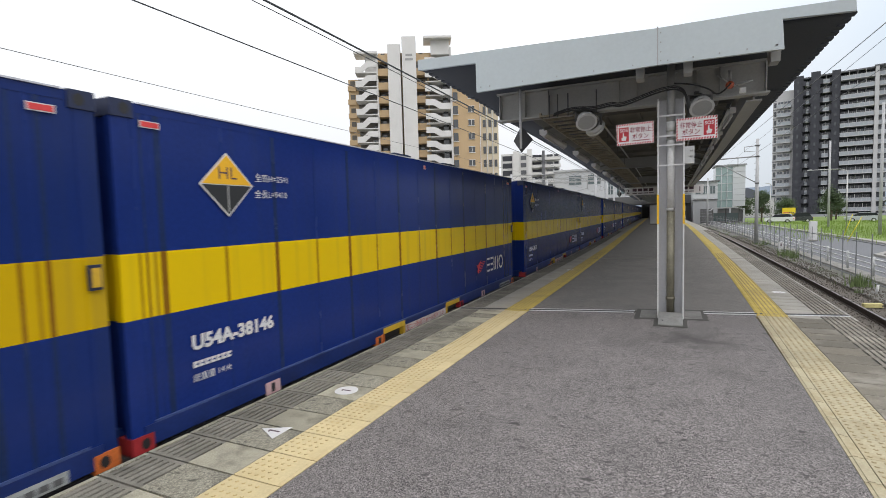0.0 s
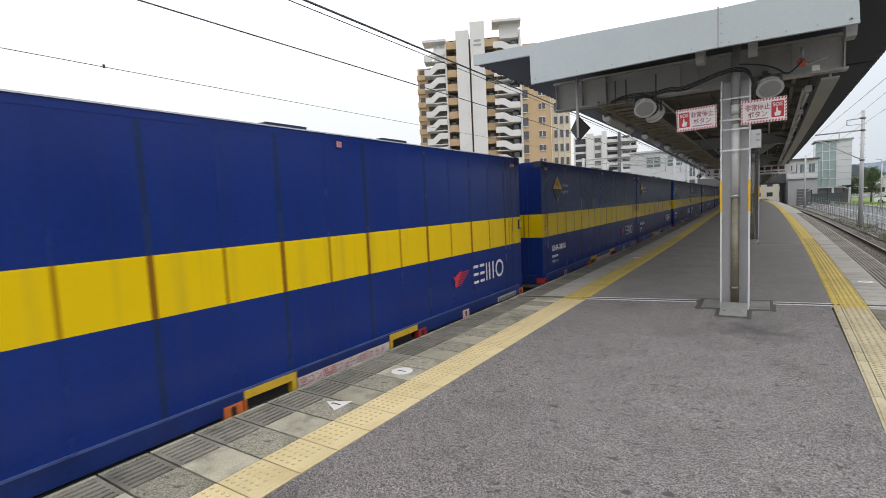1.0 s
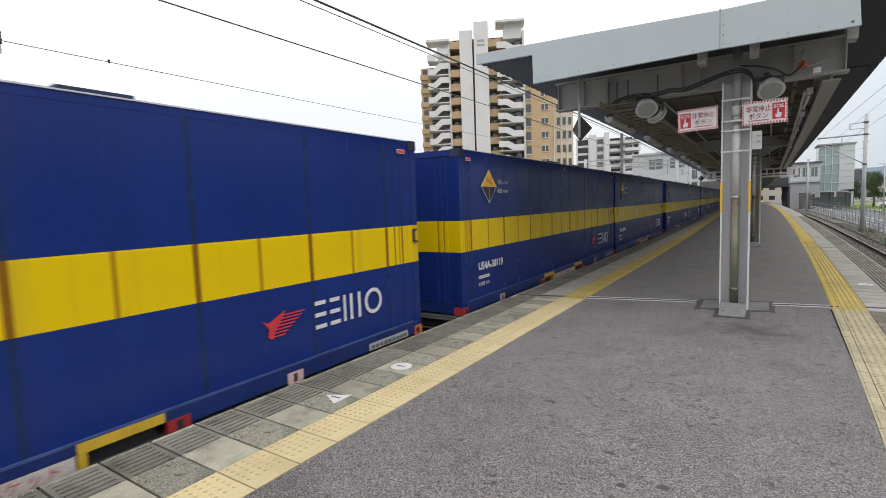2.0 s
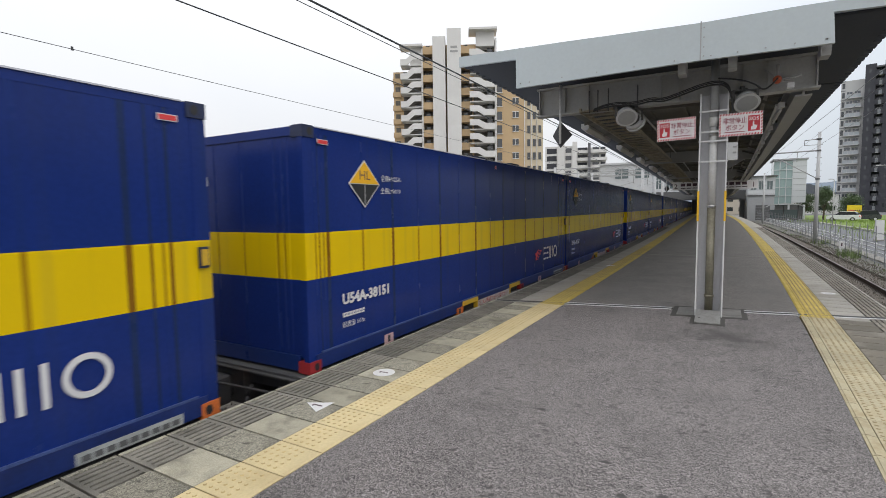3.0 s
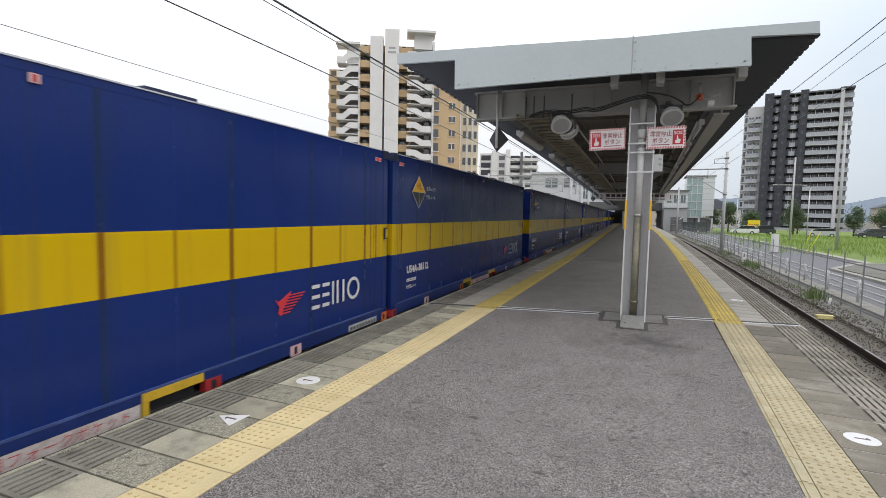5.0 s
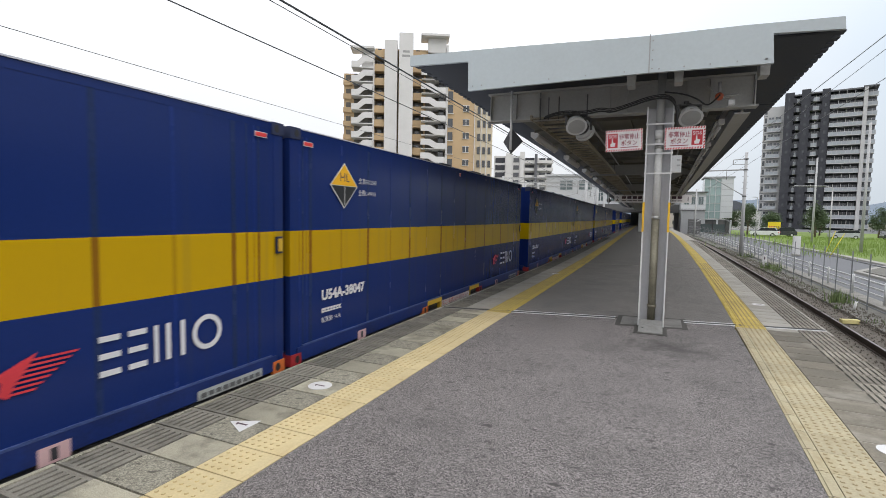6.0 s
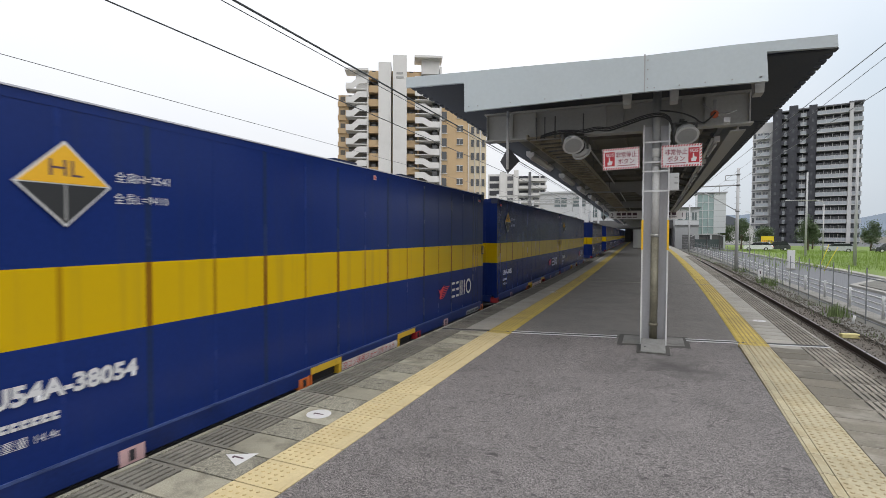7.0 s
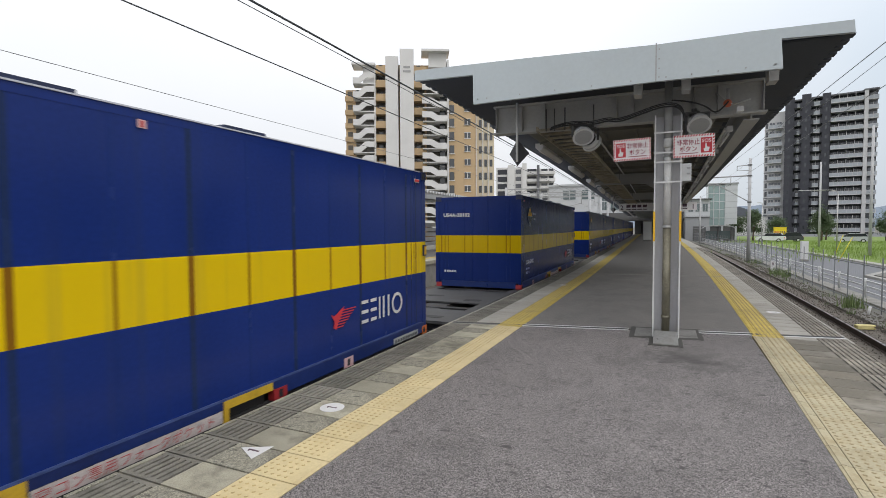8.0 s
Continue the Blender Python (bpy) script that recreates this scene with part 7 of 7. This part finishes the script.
for p, q in zip(rows, rows[1:]):
    bm.faces.new((p[0], p[1], q[1], q[0]))
part("roof_sheet", bm, STEEL_LIGHT, can2)
bm = bmesh.new()
strip(bm, [15 + 3 * i for i in range(29)], lambda y: P2 - 1.3 + bend(y), lambda y: P2 - 1.16 + bend(y), 3.40, 3.12)
part("edge_beam", bm, STEEL_GREY, can2)
for i in range(9):
    y = 17 + 9.5 * i
    post2 = thing("canopy_column", "grey steel canopy post on the second platform", "column", pose(P2 - 2.9 + bend(y), y, 0), group="columns of the second canopy")
    bm = bmesh.new()
    box(bm, -0.11, -0.11, 0.0, 0.11, 0.11, 3.2)
    part("shaft", bm, STEEL_LIGHT, post2)
    bm = bmesh.new()
    box(bm, -1.9, -0.08, 3.2, 1.75, 0.08, 3.41)
    part("cross_arm", bm, STEEL_GREY, post2)
    bm = bmesh.new()
    box(bm, -0.17, -0.17, 0.0, 0.17, 0.17, 0.05)
    part("base_plate", bm, STEEL_GREY, post2)
screen = thing("noise_screen", "white slatted screen behind the second platform", "screen", kind="structure")
for i in range(36):
    y = 2 + 2.5 * i
    for k in range(5):
        bm = bmesh.new()
        box(bm, P2 - 5.1 + bend(y), y, 0.3 + k * 0.34, P2 - 5.05 + bend(y), y + 2.4, 0.56 + k * 0.34)
        part("slat", bm, WHITE_PAINT, screen)


# ---- overhead line ----
WIRE = material("weathered_copper_wire", (0.06, 0.065, 0.065), 0.6, 0.3, vary=0.2, bump=0.0)

WIRE_PALE = material("pale_wire", (0.16, 0.17, 0.17), 0.6, 0.2, vary=0.2, bump=0.0)


def wire(name, x, z, r, y0=-14, y1=130, sag=0.0, mat=WIRE, label="dark overhead contact wire"):
    pts = [(x + bend(y), y, z - sag * max(y - 6, 0)) for y in range(y0, y1, 8)]
    return cable(name, pts, r, mat, label, "overhead wire")


wire("contact_wire", TRACK_LEFT, 3.73, 0.0075, label="dark contact wire over the freight train")
wire("messenger_wire", TRACK_LEFT - 0.02, 4.40, 0.015, label="thick dark messenger wire over the freight train")
wire("messenger_wire", TRACK_LEFT + 0.03, 4.29, 0.006, label="thin dark auxiliary wire over the freight train")
wire("contact_wire", TRACK_LEFT - 3.8, 4.075, 0.0055, sag=-0.008, mat=WIRE_PALE, label="thin contact wire over the second track")
for y in (3.75,):
    bm = bmesh.new()
    bar(bm, (TRACK_LEFT - 3.8, y, 4.065), (TRACK_LEFT - 3.8, y, 4.12), 0.02, 0.03)
    solid("wire_clip", bm, WIRE, "small clip on the overhead wire", "wire clip", "wire clips")
for x, z, r in ((3.6, 5.25, 0.008), (3.95, 4.35, 0.0065), (3.75, 4.75, 0.005)):
    pts = [(x + 0.3 * (right_line(y) - right_line(12)), y, z + (0.02 * (y - 30) if z > 5 else 0)) for y in range(2, 110, 9)]
    cable("overhead_wire", pts, r, WIRE_PALE, "dark overhead wire above the siding", "overhead wire")

feed = thing("feeder_mast", "grey steel feeder mast with insulators beside the second track", "catenary mast", pose(-6.95, 1.80, RAIL - 0.4))
bm = bmesh.new()
tube(bm, (0, 0, 0), (0, 0, 5.4), 0.09, 12)
part("shaft", bm, STEEL_GREY, feed)
for z, w, h in ((5.05, 0.09, 0.14), (5.35, 0.1, 0.2)):
    bm = bmesh.new()
    box(bm, -w, -0.12, z - h / 2, w, 0.12, z + h / 2)
    part("switch_case", bm, STEEL_LIGHT, feed)
for z in (4.5, 5.1, 5.3):
    bm = bmesh.new()
    tube(bm, (0.1, 0, z), (0.42, 0, z + 0.05), 0.02, 8)
    part("bracket", bm, STEEL_GREY, feed)
    bm = bmesh.new()
    for k in range(4):
        tube(bm, (0.36, 0, z + 0.03 - 0.035 * k), (0.36, 0, z + 0.01 - 0.035 * k), 0.05, 10)
    tagged(part("insulator", bm, BLACK_PAINT, feed, "ribbed dark insulator"), kind="stuff")
bm = bmesh.new()
box(bm, -0.1, -0.1, 5.75, 0.05, 0.1, 6.4)
part("top_unit", bm, STEEL_GREY, feed)
bm = bmesh.new()
tube(bm, (0, 0, 5.4), (0, 0, 5.8), 0.05, 8)
part("neck", bm, STEEL_GREY, feed)


def gantry(y, z, x0, x1):
    g = thing("catenary_gantry", "grey lattice gantry carrying the overhead line over the tracks", "gantry", pose(bend(y), y, 0))
    for dz in (0, 0.55):
        bm = bmesh.new()
        bar(bm, (x0, 0, z + dz), (x1, 0, z + dz), 0.09, 0.09)
        part("chord", bm, STEEL_GREY, g)
    n = int((x1 - x0) / 0.9)
    for i in range(n):
        a, b = x0 + i * 0.9, x0 + (i + 1) * 0.9
        bm = bmesh.new()
        bar(bm, (a, 0, z + (0.55 if i % 2 else 0)), (b, 0, z + (0 if i % 2 else 0.55)), 0.045, 0.045)
        part("lattice_bar", bm, STEEL_GREY, g)
    for x in (x0, -6.7):
        bm = bmesh.new()
        tube(bm, (x, 0, RAIL - 0.4), (x, 0, z + 0.8), 0.17, 12)
        part("mast", bm, POLE_CONCRETE, g)
    for x in (TRACK_LEFT, TRACK_LEFT - 3.8):
        bm = bmesh.new()
        tube(bm, (x + 0.9, 0, z), (x + 0.9, 0, z - 1.4), 0.04, 8)
        tube(bm, (x + 0.9, 0, z - 1.3), (x - 0.4, 0, z - 1.6), 0.025, 8)
        part("drop_arm", bm, STEEL_GREY, g)


gantry(58, 5.6, -16.5, 1.0)
gantry(72, 6.0, -17.0, 1.0)
gantry(84, 6.6, -17.5, 1.0)

# ---- station house over the line ----
STATION = material("station_white_panel", (0.561, 0.578, 0.595), 0.5, vary=0.05, scale=0.3, grain=5, bump=0.0)
STATION_GREY = material("station_grey_panel", (0.33, 0.34, 0.35), 0.6, vary=0.08, scale=0.3, grain=5, bump=0.0)
STATION_GLASS = glass("station_glass", (0.08, 0.115, 0.12), 0.1)
station = thing("station_house", "white panelled station house bridging the tracks with gridded windows", "station building")


def sblock(name, x0, x1, y0, y1, z0, z1, mat, parent=station, label=""):
    bm = bmesh.new()
    box(bm, x0, y0, z0, x1, y1, z1)
    return part(name, bm, mat, parent, label)


sblock("wall", -23.6, -13.0, 112, 126, 3.4, 10.7, STATION)
sblock("roof", -23.9, -12.6, 111.6, 126.4, 10.7, 11.1, STATION)
sblock("wall", -13.0, 4.5, 113, 124, 4.6, 9.6, STATION)
sblock("underside", -23.5, 4.5, 112.5, 125, 2.9, 3.4, DARK_STEEL, label="dark steel underside")
sblock("underside", -13.0, 4.5, 112.8, 124, 3.41, 4.6, DARK_STEEL)
for x0 in (-20.5, -16.4):
    w = sblock("window", x0, x0 + 2.9, 111.93, 112.05, 7.7, 9.7, STATION_GLASS)
    for k in (0, 1, 2):
        sblock("mullion", x0 + k * 1.4, x0 + k * 1.4 + 0.1, 111.88, 111.94, 7.7, 9.7, STATION, w)
for i in range(8):
    w = sblock("window", -12.6 + i * 2.1, -11.0 + i * 2.1, 112.93, 113.05, 5.3, 9.0, STATION_GLASS)
    for k in (0, 1):
        sblock("mullion", -12.6 + i * 2.1 + k * 0.8, -12.5 + i * 2.1 + k * 0.8, 112.88, 112.94, 5.3, 9.0, STATION, w)
    sblock("transom", -12.6 + i * 2.1, -11.0 + i * 2.1, 112.88, 112.94, 7.1, 7.2, STATION, w)
for x in (-22.5, -18, -10.3, 3.5):
    sblock("pier", x - 0.4, x + 0.4, 118, 118.8, GROUND - 0.4, 2.9, POLE_CONCRETE)
# stair wing and lift tower beside the siding
sblock("wall", 3.9, 8.0, 104, 121, 3.4, 6.6, STATION)
sblock("lower_wall", 3.95, 7.95, 104.05, 121, GROUND - 0.3, 3.4, STATION_GREY, label="grey lower wall")
for k in range(4):
    sblock("panel_joint", 3.9, 8.0, 103.97, 104.0, 3.55 + k * 0.75, 3.6 + k * 0.75, STATION_GREY)
sblock("eave", 3.6, 8.3, 103.4, 121.2, 6.6, 6.78, DARK_STEEL, label="dark overhanging eave")
for x in (4.4, 5.6, 6.8):
    w = sblock("window", x, x + 0.8, 103.95, 104.02, 4.4, 5.8, STATION_GLASS)
    sblock("frame", x + 0.37, x + 0.43, 103.92, 103.951, 4.4, 5.8, STATION, w)
door = sblock("shutter", 5.2, 7.2, 104.0, 104.052, GROUND, 1.6, DARK_STEEL, label="dark steel shutter")
for k in range(5):
    sblock("slat", 5.2, 7.2, 103.97, 104.0, GROUND + 0.3 + k * 0.5, GROUND + 0.34 + k * 0.5, STATION_GREY, door)
sblock("band", 3.9, 8.02, 103.9, 104.04, 3.2, 3.42, DARK_STEEL)
sblock("wall", 11.0, 13.0, 109.2, 115, 2.0, 9.7, STATION)
for k in range(6):
    sblock("panel_joint", 11.02, 13.02, 109.17, 109.2, 3.0 + k * 1.1, 3.06 + k * 1.1, STATION_GREY)
sblock("lift_roof", 7.8, 13.2, 109.0, 115.2, 9.7, 9.95, STATION_GREY)
lift = sblock("lift_shaft", 8.0, 11.0, 109.4, 114, 1.6, 9.6, glass("lift_glass", (0.26, 0.36, 0.35), 0.12), label="glazed lift shaft")
for i in range(4):
    sblock("mullion", 8.0 + i * 0.97, 8.1 + i * 0.97, 109.25, 109.4, 1.6, 9.6, STATION, lift)
for k in range(6):
    sblock("transom", 8.0, 11.0, 109.27, 109.41, 1.6 + k * 1.58, 1.7 + k * 1.58, STATION, lift)
# dark block, the shade of the open void under the lift as colour
sblock("lower_wall", 8.0, 13.0, 109.6, 115, GROUND - 0.3, 1.6, DARK_STEEL, label="base painted dark for the void under the lift")
for x in (8.1, 10.4, 12.7):
    sblock("pier", x, x + 0.3, 109.3, 109.59, GROUND - 0.3, 1.6, STATION)
shelter = thing("bus_shelter", "small shelter with a grey curved roof in front of the station", "shelter", pose(8.9, 98, GROUND))
bm = bmesh.new()
prism(bm, [(-2.6, 2.35), (-2.0, 2.75), (0.0, 2.95), (2.0, 2.75), (2.6, 2.35), (2.0, 2.62), (0.0, 2.82), (-2.0, 2.62)], "y", -1.3, 1.3)
part("roof", bm, STEEL_GREY, shelter, "grey curved roof")
for x in (-2.0, 0.0, 2.0):
    bm = bmesh.new()
    tube(bm, (x, 0.9, 0), (x, 0.9, 2.66), 0.07, 10)
    part("post", bm, DARK_STEEL, shelter)
for x0 in (-1.9, 0.1):
    bm = bmesh.new()
    box(bm, x0, 1.0, 0.5, x0 + 1.8, 1.04, 1.9)
    part("back_panel", bm, STATION_GLASS, shelter)
bm = bmesh.new()
box(bm, -1.7, 0.3, 0.38, 1.7, 0.75, 0.45)
for x in (-1.5, 1.4):
    box(bm, x, 0.4, 0, x + 0.08, 0.65, 0.38)
part("bench", bm, DARK_STEEL, shelter)
low_building(1.5, 178, 9, 8, 8.5, CREAM, "cream three-storey house beyond the platform end", ROOF_TILE, False)
low_building(10.5, 190, 9, 8, 7.5, HOUSE_WHITE, "white house behind the station", ROOF_TILE)

# ---- beige apartment block ----
BEIGE = material("beige_tile", (0.52, 0.375, 0.215), 0.7, vary=0.06, scale=0.3, grain=6, bump=0.0)
BEIGE_PALE = material("pale_beige_tile", (0.60, 0.52, 0.38), 0.7, vary=0.06, scale=0.3, grain=6, bump=0.0)
APT_WHITE = material("apartment_white", (0.66, 0.655, 0.64), 0.65, vary=0.05, scale=0.25, grain=5, bump=0.0, stain=(0.5, 0.49, 0.47), stain_amount=0.3, stain_scale=0.3)
APT_SHADE = material("apartment_shade", (0.13, 0.12, 0.105), 0.8, vary=0.1, scale=0.4, grain=6, bump=0.0)


def build_apartment():
    a = thing("apartment_block", "beige and white apartment block with outside zigzag stairs", "apartment block", facing(-27, 98))
    fh, floors = 2.64, 13

    def block(name, x0, x1, y0, y1, z0, z1, mat, parent=a, label=""):
        bm = bmesh.new()
        box(bm, x0, y0, z0, x1, y1, z1)
        return part(name, bm, mat, parent, label)

    block("wall", -14.0, -7.9, 1.6, 14, 0, 30.0, BEIGE)
    block("wall", -8.0, 6.4, 2.2, 14, 0, 35.2, BEIGE)
    block("wall", 6.3, 12.0, 0.6, 14, 0, 31.8, BEIGE)
    block("wall", 12.0, 15.6, 1.6, 14, 0, 29.5, BEIGE_PALE)
    block("penthouse", 7.0, 12.5, 4, 12, 31.8, 34.0, BEIGE)
    block("pier", -6.0, -3.55, -0.6, 2.2, 0, 36.0, APT_WHITE, label="white windowless pier")
    block("pier", -3.2, -0.5, -1.0, 2.2, 0, 37.3, APT_WHITE, label="white windowless pier")
    block("pier", 6.0, 6.35, -0.6, 2.2, 0, 35.4, APT_WHITE)
    block("pier", -8.25, -7.95, -0.6, 2.2, 0, 34.6, APT_WHITE)
    block("stair_roof", -12.4, -7.9, -1.6, 2.2, 34.0, 34.4, APT_WHITE)
    block("stair_roof", 1.0, 6.4, -1.8, 2.6, 36.7, 37.1, APT_WHITE)
    block("stair_core", 2.4, 5.9, -0.4, 2.3, 34.0, 36.7, APT_WHITE)
    block("stair_core", -10.4, -8.0, -0.2, 2.3, 30.0, 34.0, APT_WHITE)
    # dark sheets paint the shade at the back of balconies and stairs
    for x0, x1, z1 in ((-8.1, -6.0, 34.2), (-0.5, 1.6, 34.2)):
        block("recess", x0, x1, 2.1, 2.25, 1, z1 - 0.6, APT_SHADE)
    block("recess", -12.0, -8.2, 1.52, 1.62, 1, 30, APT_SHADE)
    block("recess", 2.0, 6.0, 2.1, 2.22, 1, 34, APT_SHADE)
    for k in range(floors):
        z = 1.4 + k * fh
        for x0, x1 in ((-8.0, -6.0), (-0.5, 2.0)):
            b = block("balcony", x0, x1, 0.0, 2.2, z - 0.2, z, BEIGE)
            block("parapet", x0, x1, 0.0, 0.14, z, z + 1.15, BEIGE, b)
            block("door", x0 + 0.5, x0 + 1.3, 2.04, 2.12, z, z + 2.0, PANE, b)
        # zigzag stair balustrades
        if z + 2 < 33:
            bm = bmesh.new()
            prism(bm, [(-12.2, z), (-10.9, z), (-9.6, z + 1.1), (-8.2, z + 1.1), (-8.2, z + 2.2), (-9.9, z + 2.2), (-11.1, z + 1.15), (-12.2, z + 1.15)], "y", -1.5, -1.35)
            part("stair_parapet", bm, APT_WHITE, a)
            block("landing", -12.2, -8.2, -1.35, 1.6, z - 0.05, z + 0.12, APT_WHITE)
            block("stair_window", -9.2, -8.4, 0.1, 0.2, z + 2.3, z + 3.3, PANE)
        bm = bmesh.new()
        z2 = z + 0.8
        if z2 < 33:
            prism(bm, [(1.1, z2 + 0.75), (2.6, z2 + 0.75), (3.9, z2), (5.9, z2), (5.9, z2 + 1.15), (4.2, z2 + 1.15), (2.9, z2 + 1.9), (1.1, z2 + 1.9)], "y", -1.7, -1.55)
            part("stair_parapet", bm, APT_WHITE, a)
            block("landing", 1.2, 5.9, -1.55, 2.2, z2 - 0.05, z2 + 0.1, APT_WHITE)
            block("stair_window", 4.6, 5.6, 0.6, 0.7, z2 + 1.4, z2 + 2.6, PANE)
        if z + 2 < 31:
            block("window", 6.5, 7.45, 0.5, 0.62, z + 0.2, z + 1.8, PANE)
            block("ledge", 6.45, 7.6, 0.35, 0.598, z + 0.05, z + 0.2, APT_WHITE)
            w = block("window", 9.5, 10.7, 0.52, 0.62, z + 0.6, z + 1.7, PANE)
            block("frame", 10.05, 10.15, 0.48, 0.52, z + 0.6, z + 1.7, APT_WHITE, w)
            block("frame", 9.42, 10.78, 0.46, 0.56, z + 1.7, z + 1.8, APT_WHITE, w)
            block("sill", 9.42, 10.78, 0.42, 0.56, z + 0.5, z + 0.6, APT_WHITE, w)
            for x in (12.5, 13.6, 14.7):
                block("window", x, x + 0.55, 1.5, 1.62, z + 0.4, z + 1.8, PANE)
            block("window", -13.6, -12.7, 1.52, 1.62, z + 0.5, z + 1.9, APT_SHADE)
            block("ledge", -14.1, -12.5, 1.2, 1.6, z - 0.1, z + 0.9, BEIGE)
    for x in (11.75, 13.2, 14.3):
        block("drain_pipe", x, x + 0.15, 0.4 if x < 12 else 1.4, 0.6 if x < 12 else 1.6, 0, 29.5, APT_WHITE)
    block("sign_bar", -2.5, -1.2, -1.05, -1.0, 33.6, 34.0, STEEL_GREY)
    block("sign_bar", -2.6, -1.1, -1.05, -1.0, 32.8, 33.2, STEEL_GREY)


build_apartment()


def build_grey_block():
    g = thing("apartment_block", "pale grey apartment block with stacked balconies", "apartment block", facing(-14.45, 200))

    def block(name, x0, x1, y0, y1, z0, z1, mat, parent=g):
        bm = bmesh.new()
        box(bm, x0, y0, z0, x1, y1, z1)
        return part(name, bm, mat, parent)

    block("wall", -12.0, -1.5, 1.0, 14, 0, 26.8, APT_WHITE)
    block("wall", -1.5, 11.0, 2.4, 14, 0, 26.0, APT_WHITE)
    block("pier", -7.2, -4.6, -0.4, 1.0, 0, 27.6, APT_WHITE)
    block("pier", -1.6, 0.2, -0.2, 2.4, 0, 28.2, APT_WHITE)
    block("pier", 4.2, 5.2, -0.2, 2.4, 0, 27.4, TOWER_SHADE)
    for k in range(9):
        z = 0.8 + k * 2.9
        block("window", -11.4, -7.6, 0.9, 1.02, z, z + 2.0, TOWER_DARK)
        block("window", -4.2, -2.0, 0.9, 1.02, z + 0.2, z + 1.9, TOWER_SHADE)
        block("window", 0.5, 4.0, 2.3, 2.42, z, z + 2.1, TOWER_DARK)
        b = block("balcony", 0.3, 4.2, 0.8, 2.4, z - 0.2, z, APT_WHITE)
        block("parapet", 0.3, 4.2, 0.8, 0.95, z, z + 1.0, APT_WHITE, b)
        b = block("balcony", 5.2, 11.4, 0.4, 2.4, z - 0.2, z, APT_WHITE)
        block("parapet", 5.2, 11.4, 0.4, 0.55, z, z + 1.0, APT_WHITE, b)
        block("window", 6.0, 8.4, 2.3, 2.42, z, z + 2.1, PANE)
        block("window", 9.0, 10.6, 2.3, 2.42, z, z + 2.1, TOWER_DARK)


build_grey_block()


# stair hall closing the far end of the platform
hall = thing("stair_hall", "dark panelled stair enclosure at the far end of the platform", "stair enclosure", pose(-3.4, 116.0, 0))
bm = bmesh.new()
box(bm, -2.2, 0, 0, -0.9, 6, 3.5)
box(bm, 0.9, 0, 0, 2.4, 6, 3.5)
box(bm, -0.9, 0, 2.3, 0.9, 6, 3.5)
part("wall", bm, DARK_STEEL, hall)
bm = bmesh.new()
box(bm, -0.9, 5.0, 0, 0.9, 5.2, 2.3)
part("doorway", bm, DARK_STEEL, hall)
bm = bmesh.new()
box(bm, -2.4, -0.3, 3.5, 2.6, 6.2, 3.7)
part("roof", bm, STEEL_LIGHT, hall)
lay_edges()
def motions():
    """The train runs towards the camera and past it."""
    for ob, s in TRAIN:
        walk(ob, [(t, at_line(s, t)) for t in (0.0, 0.5, 1.0, 1.5, 3.0, 3.5, 4.0, 4.5, 6.0, 6.5, 7.0, 7.5, 8.0)])


motions()
